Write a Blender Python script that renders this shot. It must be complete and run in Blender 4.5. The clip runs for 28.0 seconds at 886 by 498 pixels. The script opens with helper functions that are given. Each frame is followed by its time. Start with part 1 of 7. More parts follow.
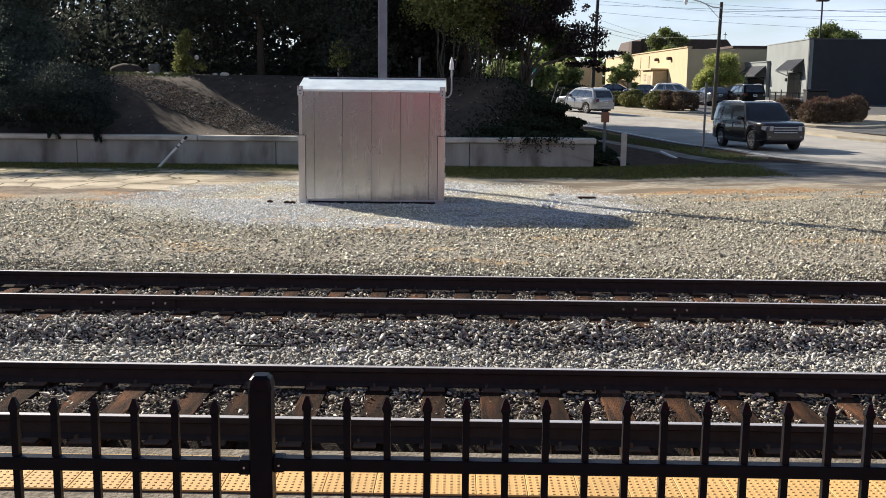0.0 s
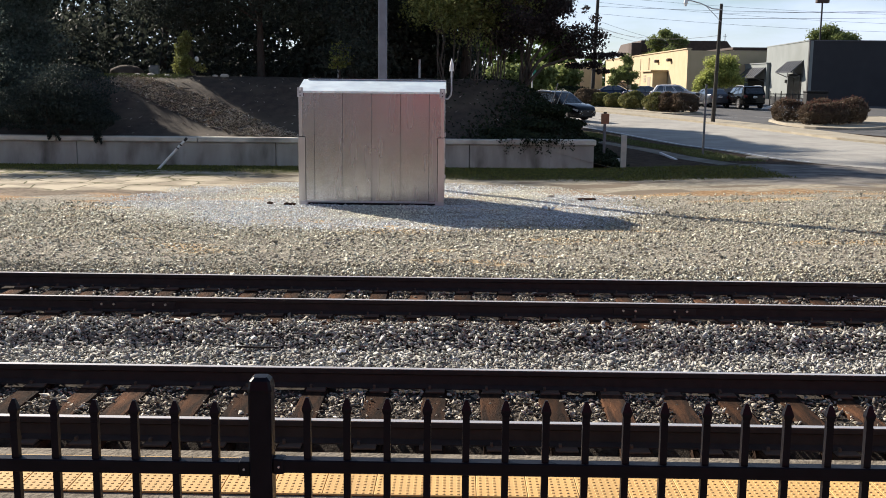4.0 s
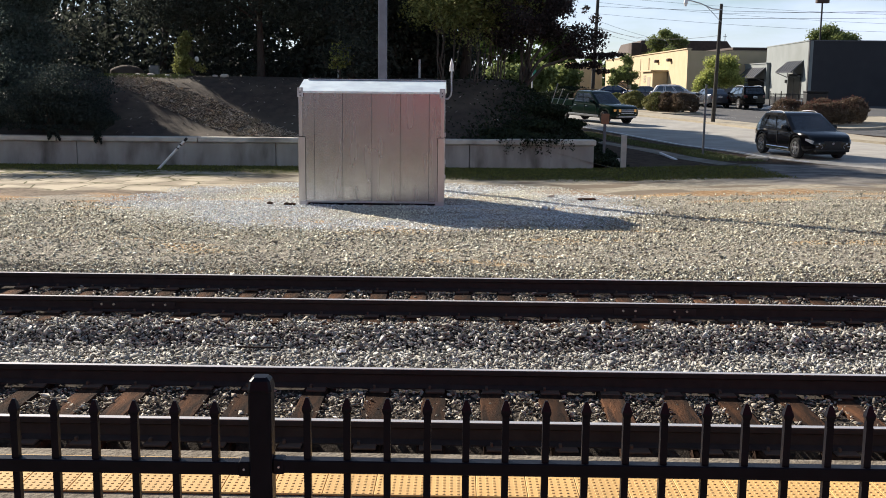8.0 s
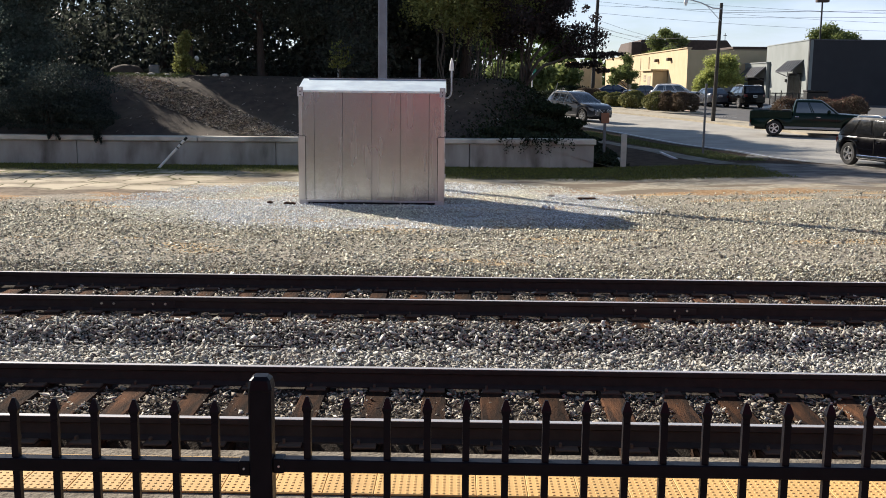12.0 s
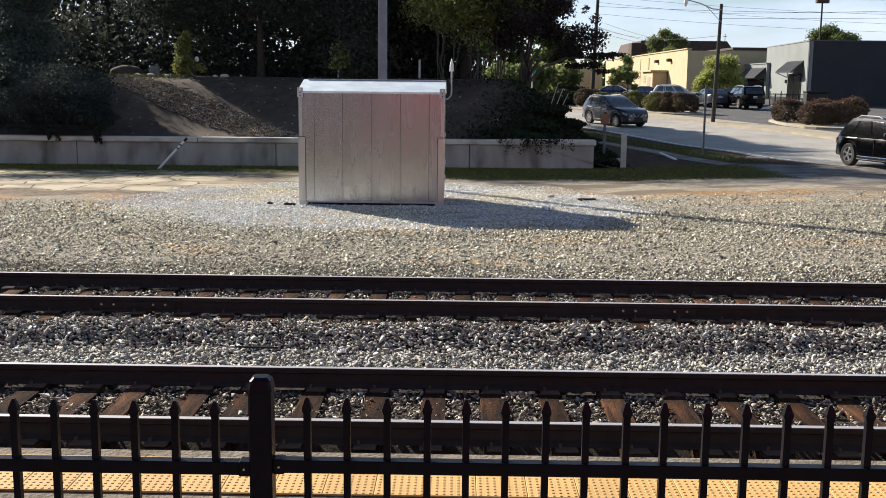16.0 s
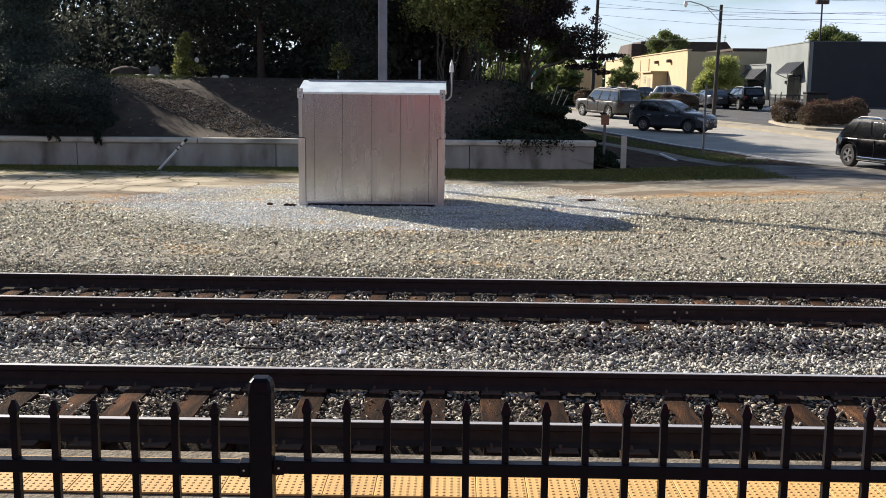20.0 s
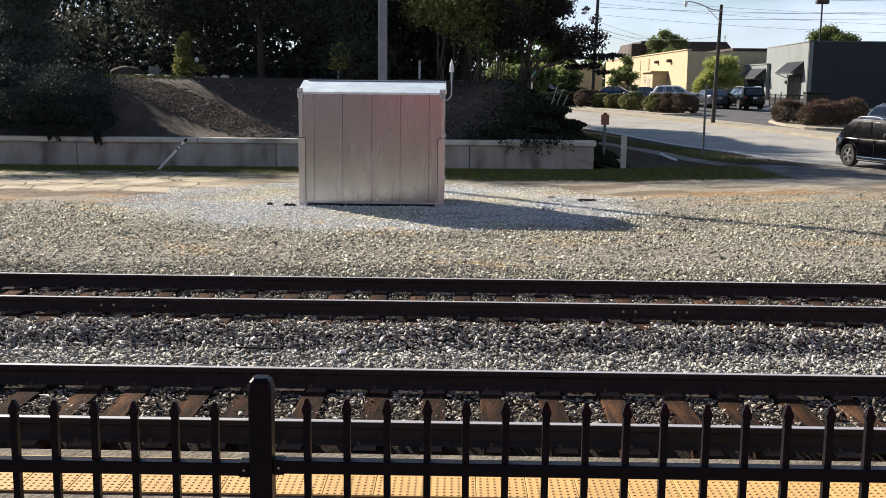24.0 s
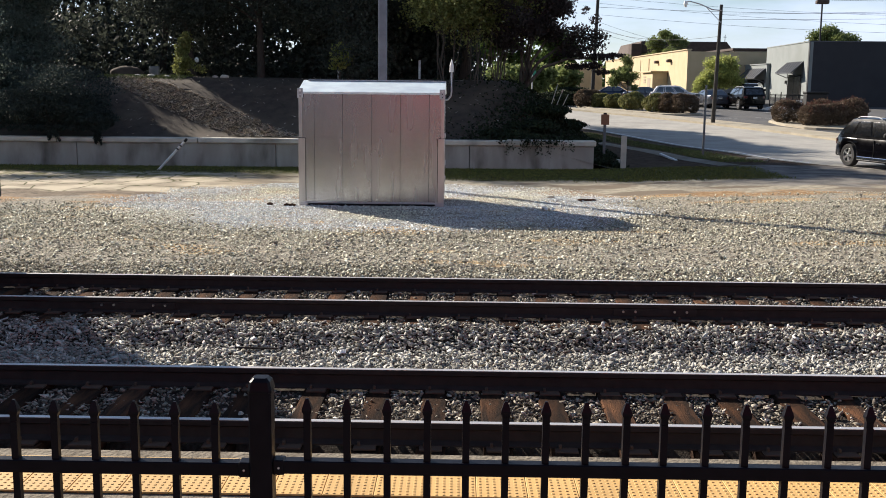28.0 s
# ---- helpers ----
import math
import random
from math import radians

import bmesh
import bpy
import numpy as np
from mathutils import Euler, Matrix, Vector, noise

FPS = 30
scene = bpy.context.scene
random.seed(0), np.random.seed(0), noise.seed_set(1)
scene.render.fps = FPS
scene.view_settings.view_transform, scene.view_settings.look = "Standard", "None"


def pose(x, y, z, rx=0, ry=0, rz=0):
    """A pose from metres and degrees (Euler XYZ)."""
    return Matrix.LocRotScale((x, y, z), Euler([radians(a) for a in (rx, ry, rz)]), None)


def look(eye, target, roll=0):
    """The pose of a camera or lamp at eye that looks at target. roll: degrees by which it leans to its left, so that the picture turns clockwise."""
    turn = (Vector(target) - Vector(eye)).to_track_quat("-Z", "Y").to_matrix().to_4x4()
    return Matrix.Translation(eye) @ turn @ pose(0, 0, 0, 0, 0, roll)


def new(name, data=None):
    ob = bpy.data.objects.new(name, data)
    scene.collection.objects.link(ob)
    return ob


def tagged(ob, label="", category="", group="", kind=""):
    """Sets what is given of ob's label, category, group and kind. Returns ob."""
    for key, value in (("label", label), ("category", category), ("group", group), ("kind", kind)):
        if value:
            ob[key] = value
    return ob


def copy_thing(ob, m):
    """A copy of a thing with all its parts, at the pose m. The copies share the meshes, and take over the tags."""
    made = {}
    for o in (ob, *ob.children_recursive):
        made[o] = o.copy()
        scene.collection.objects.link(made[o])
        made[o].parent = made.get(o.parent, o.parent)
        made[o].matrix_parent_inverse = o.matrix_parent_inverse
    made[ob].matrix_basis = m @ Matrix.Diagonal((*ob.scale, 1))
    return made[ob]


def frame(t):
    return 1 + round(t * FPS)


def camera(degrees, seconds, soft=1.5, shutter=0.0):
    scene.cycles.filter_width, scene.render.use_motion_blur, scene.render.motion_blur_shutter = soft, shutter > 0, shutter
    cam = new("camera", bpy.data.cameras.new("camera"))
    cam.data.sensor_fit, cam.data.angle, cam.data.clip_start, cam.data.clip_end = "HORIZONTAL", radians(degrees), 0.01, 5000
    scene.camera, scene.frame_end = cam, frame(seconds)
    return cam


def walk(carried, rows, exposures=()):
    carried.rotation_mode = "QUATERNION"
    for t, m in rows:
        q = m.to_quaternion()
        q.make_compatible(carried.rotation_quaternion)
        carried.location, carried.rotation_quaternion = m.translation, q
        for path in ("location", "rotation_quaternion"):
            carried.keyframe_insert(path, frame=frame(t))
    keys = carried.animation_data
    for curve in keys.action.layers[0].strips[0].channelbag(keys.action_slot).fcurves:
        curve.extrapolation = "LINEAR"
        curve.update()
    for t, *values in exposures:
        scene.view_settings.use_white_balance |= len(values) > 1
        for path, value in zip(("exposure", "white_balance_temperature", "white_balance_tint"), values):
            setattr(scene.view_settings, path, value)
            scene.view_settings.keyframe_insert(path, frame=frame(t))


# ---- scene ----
import functools

EXPO, SKY, SUN = 0.98, 0.05, 5.0

# camera: a long phone lens on a steady hand above the platform fence
cam = camera(46.71, 28.0, soft=0.9)
EYE = Vector((0.0, 0.0, 2.665))


def aim(t, dip):
    pitch, yaw = 0.1611 - dip * 0.00055, -0.0140
    way = Vector((math.sin(yaw) * math.cos(pitch), math.cos(yaw) * math.cos(pitch), -math.sin(pitch)))
    return t, look(EYE, EYE + way, 0.58)


walk(cam, [aim(t, d) for t, d in (
    (0, -3.2), (0.4, -2.0), (1.5, -1.8), (2.0, -0.9), (2.5, -1.2), (3.0, -0.3), (3.5, -0.3), (5.5, -1.8), (7.0, -1.6),
    (7.5, -0.4), (11.0, -0.4), (11.5, -1.7), (12.0, -1.7), (12.5, -0.4), (14.5, 1.0), (15.0, 0.7), (15.5, -0.3),
    (17.0, -0.3), (17.5, -1.5), (18.0, -0.4), (18.5, -0.2), (19.0, 1.0), (20.0, 1.2), (20.5, 2.4), (21.0, 2.0),
    (21.5, 1.2), (23.5, 1.0), (24.0, 1.0), (24.5, 0.2), (25.0, 0.0), (25.5, 0.8), (26.0, 1.0), (26.5, 2.0),
    (27.0, 1.1), (28.0, 1.0))], exposures=((0, EXPO), (28, EXPO)))

# low sun ahead and to the side, clear sky with thin cloud
SUN_EL, SUN_AZ = radians(27), math.atan2(-0.72, 0.69)
world = bpy.data.worlds.new("sky")
scene.world = world
world.use_nodes = True
wn, wl = world.node_tree.nodes, world.node_tree.links
wn.clear()
sky = wn.new("ShaderNodeTexSky")
sky.sky_type, sky.sun_disc, sky.sun_elevation, sky.sun_rotation = "NISHITA", False, SUN_EL, SUN_AZ
sky.air_density, sky.dust_density, sky.ozone_density = 1.0, 0.0, 3.0
co = wn.new("ShaderNodeTexCoord")
mp = wn.new("ShaderNodeMapping")
mp.inputs["Scale"].default_value = (1.0, 1.0, 4.0)
nz = wn.new("ShaderNodeTexNoise")
nz.inputs["Scale"].default_value, nz.inputs["Detail"].default_value, nz.inputs["Roughness"].default_value = 3.2, 6, 0.6
rp = wn.new("ShaderNodeValToRGB")
rp.color_ramp.elements[0].position, rp.color_ramp.elements[1].position = 0.30, 0.68
mx = wn.new("ShaderNodeMixRGB")
mx.inputs["Color2"].default_value = (9.0, 10.2, 13.2, 1)
sc = wn.new("ShaderNodeMath")
sc.operation = "MULTIPLY"
up = wn.new("ShaderNodeSeparateXYZ")
haze = wn.new("ShaderNodeMapRange")
haze.inputs["From Min"].default_value, haze.inputs["From Max"].default_value = 0.05, 0.55
haze.inputs["To Min"].default_value, haze.inputs["To Max"].default_value = 0.9, 0.12
wl.new(co.outputs["Generated"], up.inputs[0])
wl.new(up.outputs["Z"], haze.inputs["Value"])
wl.new(haze.outputs["Result"], sc.inputs[1])
bg, out = wn.new("ShaderNodeBackground"), wn.new("ShaderNodeOutputWorld")
bg.inputs["Strength"].default_value = SKY
wl.new(co.outputs["Generated"], mp.inputs["Vector"])
wl.new(mp.outputs["Vector"], nz.inputs["Vector"])
wl.new(nz.outputs["Fac"], rp.inputs["Fac"])
wl.new(rp.outputs["Color"], sc.inputs[0])
wl.new(sc.outputs[0], mx.inputs["Fac"])
wl.new(sky.outputs["Color"], mx.inputs["Color1"])
wl.new(mx.outputs["Color"], bg.inputs["Color"])
wl.new(bg.outputs["Background"], out.inputs["Surface"])
sun = new("sun", bpy.data.lights.new("sun", "SUN"))
sun.data.energy, sun.data.angle, sun.data.color = SUN, radians(0.6), (1.0, 0.90, 0.78)
sun.matrix_world = look((-72, 69, 51), (0, 0, 0))


# ---- materials ----
def mat(name, c1, c2=None, rough=0.8, scale=6.0, metal=0.0, bump=0.15, bscale=60.0, dirt=None, dscale=1.3,
        damount=0.5, spec=0.4, coat=0.0, vary=0.0, island=0.0, clear=0.0, stretch=(1, 1, 1), tints=(), fine=5):
    """Two colours mixed by a noise, a second coarse noise for dirt, fine bump, and a change from piece to piece."""
    m = bpy.data.materials.new(name)
    m.use_nodes = True
    n, k = m.node_tree.nodes, m.node_tree.links
    b = n["Principled BSDF"]
    tc = n.new("ShaderNodeTexCoord")
    mapping = n.new("ShaderNodeMapping")
    mapping.inputs["Scale"].default_value = stretch
    k.new(tc.outputs["Object"], mapping.inputs["Vector"])
    src = mapping.outputs["Vector"]

    def tex(s, d=fine):
        t = n.new("ShaderNodeTexNoise")
        t.inputs["Scale"].default_value, t.inputs["Detail"].default_value = s, d
        k.new(src, t.inputs["Vector"])
        return t.outputs["Fac"]

    def ramp(f, lo, hi):
        r = n.new("ShaderNodeMapRange")
        r.inputs["From Min"].default_value, r.inputs["From Max"].default_value = lo, hi
        k.new(f, r.inputs["Value"])
        return r.outputs["Result"]

    def mix(f, a, c):
        x = n.new("ShaderNodeMixRGB")
        for sock, v in (("Fac", f), ("Color1", a), ("Color2", c)):
            if isinstance(v, (int, float)):
                x.inputs[sock].default_value = v
            elif isinstance(v, tuple):
                x.inputs[sock].default_value = (*v, 1)
            else:
                k.new(v, x.inputs[sock])
        return x.outputs["Color"]

    col = mix(ramp(tex(scale), 0.35, 0.65), c1, c2 or tuple(min(1, v * 1.25) for v in c1))
    if tints:
        cr = n.new("ShaderNodeValToRGB")
        el = cr.color_ramp.elements
        while len(el) < len(tints):
            el.new(0.5)
        for i, c in enumerate(tints):
            el[i].position, el[i].color = i / (len(tints) - 1), (*c, 1)
        k.new(n.new("ShaderNodeNewGeometry").outputs["Random Per Island"], cr.inputs["Fac"])
        col = mix(0.72, col, cr.outputs["Color"])
    if dirt:
        f = ramp(tex(dscale, 7), 0.48, 0.72)
        mul = n.new("ShaderNodeMath")
        mul.operation, mul.inputs[1].default_value = "MULTIPLY", damount
        k.new(f, mul.inputs[0])
        col = mix(mul.outputs[0], col, dirt)
    for amount, kind in ((vary, "obj"), (island, "isl")):
        if amount:
            if kind == "obj":
                r = n.new("ShaderNodeObjectInfo").outputs["Random"]
            else:
                r = n.new("ShaderNodeNewGeometry").outputs["Random Per Island"]
            h = n.new("ShaderNodeHueSaturation")
            k.new(ramp2(n, k, r, 1 - amount, 1 + amount), h.inputs["Value"])
            k.new(col, h.inputs["Color"])
            col = h.outputs["Color"]
    k.new(col, b.inputs["Base Color"])
    b.inputs["Metallic"].default_value = metal
    b.inputs["Specular IOR Level"].default_value = spec
    b.inputs["Coat Weight"].default_value = coat
    b.inputs["Coat Roughness"].default_value = 0.05
    b.inputs["Transmission Weight"].default_value = clear
    k.new(ramp2(n, k, tex(scale * 2.3), max(0.02, rough - 0.1), min(1, rough + 0.1)), b.inputs["Roughness"])
    if bump:
        bp = n.new("ShaderNodeBump")
        bp.inputs["Strength"].default_value, bp.inputs["Distance"].default_value = bump, 0.02
        k.new(tex(bscale, 4), bp.inputs["Height"])
        k.new(bp.outputs["Normal"], b.inputs["Normal"])
    return m


def ramp2(n, k, f, lo, hi):
    r = n.new("ShaderNodeMapRange")
    r.inputs["To Min"].default_value, r.inputs["To Max"].default_value = lo, hi
    k.new(f, r.inputs["Value"])
    return r.outputs["Result"]


def leafy(name, c1, c2, glow=0.35):
    m = mat(name, c1, c2, rough=0.65, scale=2.5, bump=0, island=0.35, spec=0.15)
    n, k = m.node_tree.nodes, m.node_tree.links
    b, o = n["Principled BSDF"], n["Material Output"]
    t = n.new("ShaderNodeBsdfTranslucent")
    link = b.inputs["Base Color"].links[0].from_socket
    k.new(link, t.inputs["Color"])
    s = n.new("ShaderNodeMixShader")
    s.inputs["Fac"].default_value = glow
    k.new(b.outputs["BSDF"], s.inputs[1])
    k.new(t.outputs["BSDF"], s.inputs[2])
    k.new(s.outputs["Shader"], o.inputs["Surface"])
    return m


def glowing(name, c, strength):
    m = bpy.data.materials.new(name)
    m.use_nodes = True
    b = m.node_tree.nodes["Principled BSDF"]
    b.inputs["Base Color"].default_value = (*c, 1)
    b.inputs["Emission Color"].default_value = (*c, 1)
    b.inputs["Emission Strength"].default_value = strength
    return m


M_RAIL = mat("rail_rust", (0.022, 0.0165, 0.0160), (0.036, 0.026, 0.024), rough=0.85, scale=9, bump=0.1, dirt=(0.03, 0.025, 0.022))
M_RAILTOP = mat("rail_polished", (0.60, 0.57, 0.55), (0.70, 0.67, 0.65), rough=0.4, scale=5, metal=0.6, bump=0.02, stretch=(0.1, 3, 3))
M_TIE = mat("tie_wood", (0.045, 0.026, 0.017), (0.016, 0.011, 0.009), rough=0.95, spec=0.08, scale=5, bump=0.8, bscale=45, dirt=(0.17, 0.078, 0.038), dscale=2.4, damount=0.65, vary=0.6, stretch=(6, 0.8, 4))
M_STEEL = mat("tie_plate_steel", (0.10, 0.065, 0.045), (0.06, 0.04, 0.03), rough=0.8, bump=0.15)
M_BOLT = mat("bolt_worn", (0.4, 0.38, 0.36), rough=0.4, metal=0.8, bump=0.05)
M_STONE = mat("ballast_stone", (0.326, 0.322, 0.295), (0.504, 0.495, 0.451), spec=0.12, rough=0.9, scale=12, bump=0.4, bscale=90, dirt=(0.185, 0.162, 0.140), dscale=0.9, damount=0.5, island=0.22, tints=((0.131, 0.128, 0.119), (0.332, 0.327, 0.300), (0.442, 0.435, 0.396), (0.381, 0.342, 0.272), (0.543, 0.530, 0.475), (0.228, 0.225, 0.211), (0.467, 0.475, 0.457), (0.731, 0.715, 0.651)))
M_STONE_CRIB = mat("oil_stained_stone", (0.162, 0.142, 0.114), (0.298, 0.270, 0.222), spec=0.12, rough=0.9, scale=12, bump=0.4, bscale=90, dirt=(0.095, 0.074, 0.056), dscale=1.2, damount=0.6, island=0.3, tints=((0.053, 0.046, 0.036), (0.176, 0.152, 0.122), (0.370, 0.331, 0.271), (0.228, 0.192, 0.139), (0.474, 0.438, 0.366), (0.132, 0.115, 0.097), (0.350, 0.323, 0.280), (0.756, 0.707, 0.612)))
M_STONE_TAN = mat("tan_stone", (0.402, 0.380, 0.291), (0.656, 0.631, 0.503), spec=0.12, rough=0.95, scale=9, bump=0.4, bscale=90, dirt=(0.257, 0.244, 0.201), dscale=0.24, damount=0.85, island=0.3, tints=((0.103, 0.099, 0.085), (0.202, 0.188, 0.153), (0.389, 0.373, 0.301), (0.510, 0.487, 0.381), (0.448, 0.413, 0.310), (0.579, 0.560, 0.453), (0.455, 0.457, 0.409), (0.778, 0.783, 0.671)))
M_STONE_FINE = mat("pale_blue_stone", (0.711, 0.747, 0.783), (0.900, 0.900, 0.900), spec=0.12, rough=0.95, scale=9, bump=0.3, bscale=90, island=0.25, dirt=(0.900, 0.864, 0.650), dscale=0.3, damount=0.9, tints=((0.310, 0.357, 0.410), (0.557, 0.617, 0.681), (0.728, 0.796, 0.851), (0.650, 0.681, 0.631), (0.900, 0.900, 0.900)))
M_CONC = mat("concrete", (0.44, 0.41, 0.35), (0.55, 0.51, 0.44), rough=0.9, scale=3, bump=0.25, bscale=70, dirt=(0.24, 0.20, 0.15), dscale=0.9, damount=0.7)
M_WALL = mat("aged_concrete", (0.31, 0.292, 0.255), (0.40, 0.383, 0.345), rough=0.92, scale=1.6, bump=0.3, bscale=40, dirt=(0.085, 0.072, 0.058), dscale=1.2, damount=0.9, stretch=(1, 1, 0.35))
M_CAP = mat("cap_concrete", (0.50, 0.47, 0.40), (0.60, 0.57, 0.49), rough=0.9, scale=3, bump=0.3, bscale=40, dirt=(0.085, 0.075, 0.065), dscale=1.1, damount=0.85, stretch=(0.6, 1, 1))
M_EDGE = mat("platform_concrete", (0.17, 0.145, 0.11), (0.27, 0.235, 0.185), rough=0.95, spec=0.1, scale=11, bump=0.8, bscale=35, dirt=(0.09, 0.075, 0.058), dscale=6, damount=0.7)
M_YELLOW = mat("tactile_yellow", (0.60, 0.36, 0.12), (0.67, 0.43, 0.16), rough=0.75, scale=3, bump=0.05, dirt=(0.42, 0.24, 0.085), dscale=2.2, damount=0.5, vary=0.10)
M_BLACK = mat("black_powder_coat", (0.0060, 0.0066, 0.0108), (0.0085, 0.0090, 0.0140), rough=0.36, scale=20, bump=0.03, bscale=200, spec=0.10)
M_ALU = mat("mill_aluminium", (0.415, 0.43, 0.46), (0.445, 0.46, 0.49), rough=0.25, scale=1.6, metal=1.0, bump=0, dirt=(0.39, 0.385, 0.39), dscale=1.4, damount=0.2, stretch=(1.3, 1, 0.14), fine=1)
M_ALUTRIM = mat("aluminium_trim", (0.50, 0.50, 0.51), (0.60, 0.60, 0.61), rough=0.33, scale=6, metal=1.0, bump=0.01, stretch=(1, 1, 0.2))
M_MAST = mat("blue_grey_steel", (0.15, 0.165, 0.20), (0.19, 0.205, 0.24), rough=0.55, scale=4, metal=0.3, bump=0.05)
M_ALUROOF = mat("roof_aluminium", (0.72, 0.80, 0.83), rough=0.5, scale=2, metal=0.6, bump=0.01, bscale=5)
M_GALV = mat("galvanised_steel", (0.45, 0.46, 0.48), (0.58, 0.59, 0.61), rough=0.5, scale=14, metal=0.7, bump=0.05)
M_DARK = mat("dark_void", (0.01, 0.01, 0.01), rough=0.9, bump=0)
M_WHITE = mat("white_paint", (0.75, 0.75, 0.73), (0.82, 0.82, 0.8), rough=0.6, bump=0.05, dirt=(0.5, 0.48, 0.44), damount=0.4)
M_POLE = mat("weathered_pole", (0.036, 0.033, 0.029), (0.059, 0.053, 0.045), rough=0.9, scale=8, bump=0.5, bscale=25, stretch=(5, 5, 0.4))
M_SIGNPOST = mat("grey_green_post", (0.13, 0.14, 0.145), (0.19, 0.195, 0.195), rough=0.6, metal=0.5, bump=0.1)
M_ORANGE = mat("faded_orange", (0.33, 0.145, 0.075), (0.26, 0.12, 0.065), rough=0.7, bump=0.1, dirt=(0.15, 0.10, 0.07))
M_ROAD = mat("road_asphalt", (0.33, 0.316, 0.285), (0.40, 0.384, 0.345), rough=0.9, scale=1.2, bump=0.4, bscale=90, dirt=(0.23, 0.22, 0.20), dscale=0.35, damount=0.6)
M_LOT = mat("lot_asphalt", (0.075, 0.075, 0.078), (0.10, 0.10, 0.10), rough=0.9, scale=1.5, bump=0.4, bscale=90, dirt=(0.13, 0.12, 0.11), dscale=0.3)
M_WALK = mat("sidewalk_concrete", (0.34, 0.30, 0.225), (0.41, 0.365, 0.28), rough=0.92, scale=2, bump=0.3, dirt=(0.27, 0.22, 0.15), dscale=0.6)
# darker copy of the walk concrete, with dirt; tree shade is in the colour
M_SHADED_PATH = mat("shaded_path_concrete", (0.19, 0.18, 0.155), (0.26, 0.245, 0.21), rough=0.95, spec=0.1, scale=3, bump=0.3, dirt=(0.10, 0.085, 0.06), dscale=0.9, damount=0.8)
M_PAINT = mat("road_paint", (0.80, 0.80, 0.78), (0.72, 0.72, 0.70), rough=0.8, scale=9, bump=0.1, dirt=(0.52, 0.51, 0.48), dscale=3)
M_GRASS = mat("grass_blade", (0.070, 0.100, 0.026), (0.150, 0.165, 0.050), rough=0.7, bump=0, island=0.4)
M_TURF = mat("turf_blade", (0.090, 0.109, 0.029), (0.187, 0.190, 0.055), rough=0.8, spec=0.1, bump=0, island=0.35)
M_YWALL = mat("yellow_stucco", (0.484, 0.385, 0.233), (0.532, 0.427, 0.266), rough=0.9, scale=0.8, bump=0.15, bscale=30, dirt=(0.475, 0.380, 0.237), dscale=0.3, damount=0.3)
M_GWALL = mat("pale_grey_render", (0.205, 0.225, 0.22), (0.23, 0.25, 0.245), rough=0.85, scale=0.7, bump=0.1, dirt=(0.16, 0.17, 0.155), dscale=0.25, damount=0.4)
M_DWALL = mat("charcoal_render", (0.026, 0.027, 0.032), (0.033, 0.034, 0.039), rough=0.8, scale=0.6, bump=0.1, dirt=(0.021, 0.022, 0.025), dscale=0.3, damount=0.4)
M_BROWN = mat("brown_roofing", (0.06, 0.04, 0.032), (0.08, 0.055, 0.045), rough=0.85, scale=2, bump=0.2)
M_TANWALL = mat("tan_brick_far", (0.33, 0.275, 0.205), (0.38, 0.32, 0.24), rough=0.9, scale=4, bump=0.2)
M_AWN = mat("awning_metal", (0.06, 0.063, 0.07), (0.085, 0.088, 0.097), rough=0.45, metal=0.3, bump=0.05)
M_GLASSDARK = mat("dark_glass", (0.004, 0.0045, 0.005), rough=0.2, bump=0, spec=0.12)
M_CARGLASS = mat("tinted_glass", (0.006, 0.007, 0.009), rough=0.06, bump=0, spec=1.0, coat=1.0)
M_CARGLASS.node_tree.nodes["Principled BSDF"].inputs["Coat IOR"].default_value = 2.1
M_SILVERTRIM = mat("satin_silver", (0.42, 0.42, 0.43), rough=0.5, metal=0.0, bump=0)
M_STEELTRIM = mat("smoked_trim", (0.20, 0.20, 0.21), rough=0.5, bump=0)
M_TYRE = mat("tyre_rubber", (0.018, 0.018, 0.018), rough=0.85, scale=20, bump=0.2)
M_RIM = mat("alloy_rim", (0.58, 0.58, 0.59), rough=0.3, metal=0.9, bump=0)
M_CHROME = mat("chrome", (0.75, 0.75, 0.76), rough=0.15, metal=1.0, bump=0)
M_WIRE = mat("wire_sheath", (0.05, 0.05, 0.055), rough=0.7, bump=0)
M_TRIM = mat("black_plastic", (0.009, 0.009, 0.009), rough=0.6, bump=0.05)
M_HEAD = mat("headlamp_glass", (0.33, 0.34, 0.36), rough=0.12, bump=0, coat=0.8)
M_TAIL = mat("tail_lamp_red", (0.07, 0.006, 0.006), rough=0.2, bump=0, coat=0.5)
M_LAMPON = glowing("lit_headlamp", (0.8, 0.42, 0.13), 0.12)
M_PLATE = mat("number_plate", (0.65, 0.65, 0.62), rough=0.5, bump=0)
M_BARK = mat("bark", (0.045, 0.036, 0.029), (0.075, 0.06, 0.047), rough=0.95, scale=6, bump=0.8, bscale=14, stretch=(3, 3, 0.6))
M_BARK_PALE = mat("pale_smooth_bark", (0.065, 0.053, 0.043), (0.11, 0.092, 0.075), rough=0.8, scale=3, bump=0.3, bscale=10, stretch=(2, 2, 0.5))
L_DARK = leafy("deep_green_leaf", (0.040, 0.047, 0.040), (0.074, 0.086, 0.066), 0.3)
# crape leaf paler than foliage is: the sunlight is put into its colour
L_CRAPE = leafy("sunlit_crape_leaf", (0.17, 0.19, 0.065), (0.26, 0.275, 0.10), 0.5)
L_PLUM = leafy("plum_leaf", (0.031, 0.026, 0.025), (0.052, 0.040, 0.037), 0.25)
L_EVER = leafy("evergreen_leaf", (0.082, 0.104, 0.086), (0.140, 0.170, 0.140), 0.5)
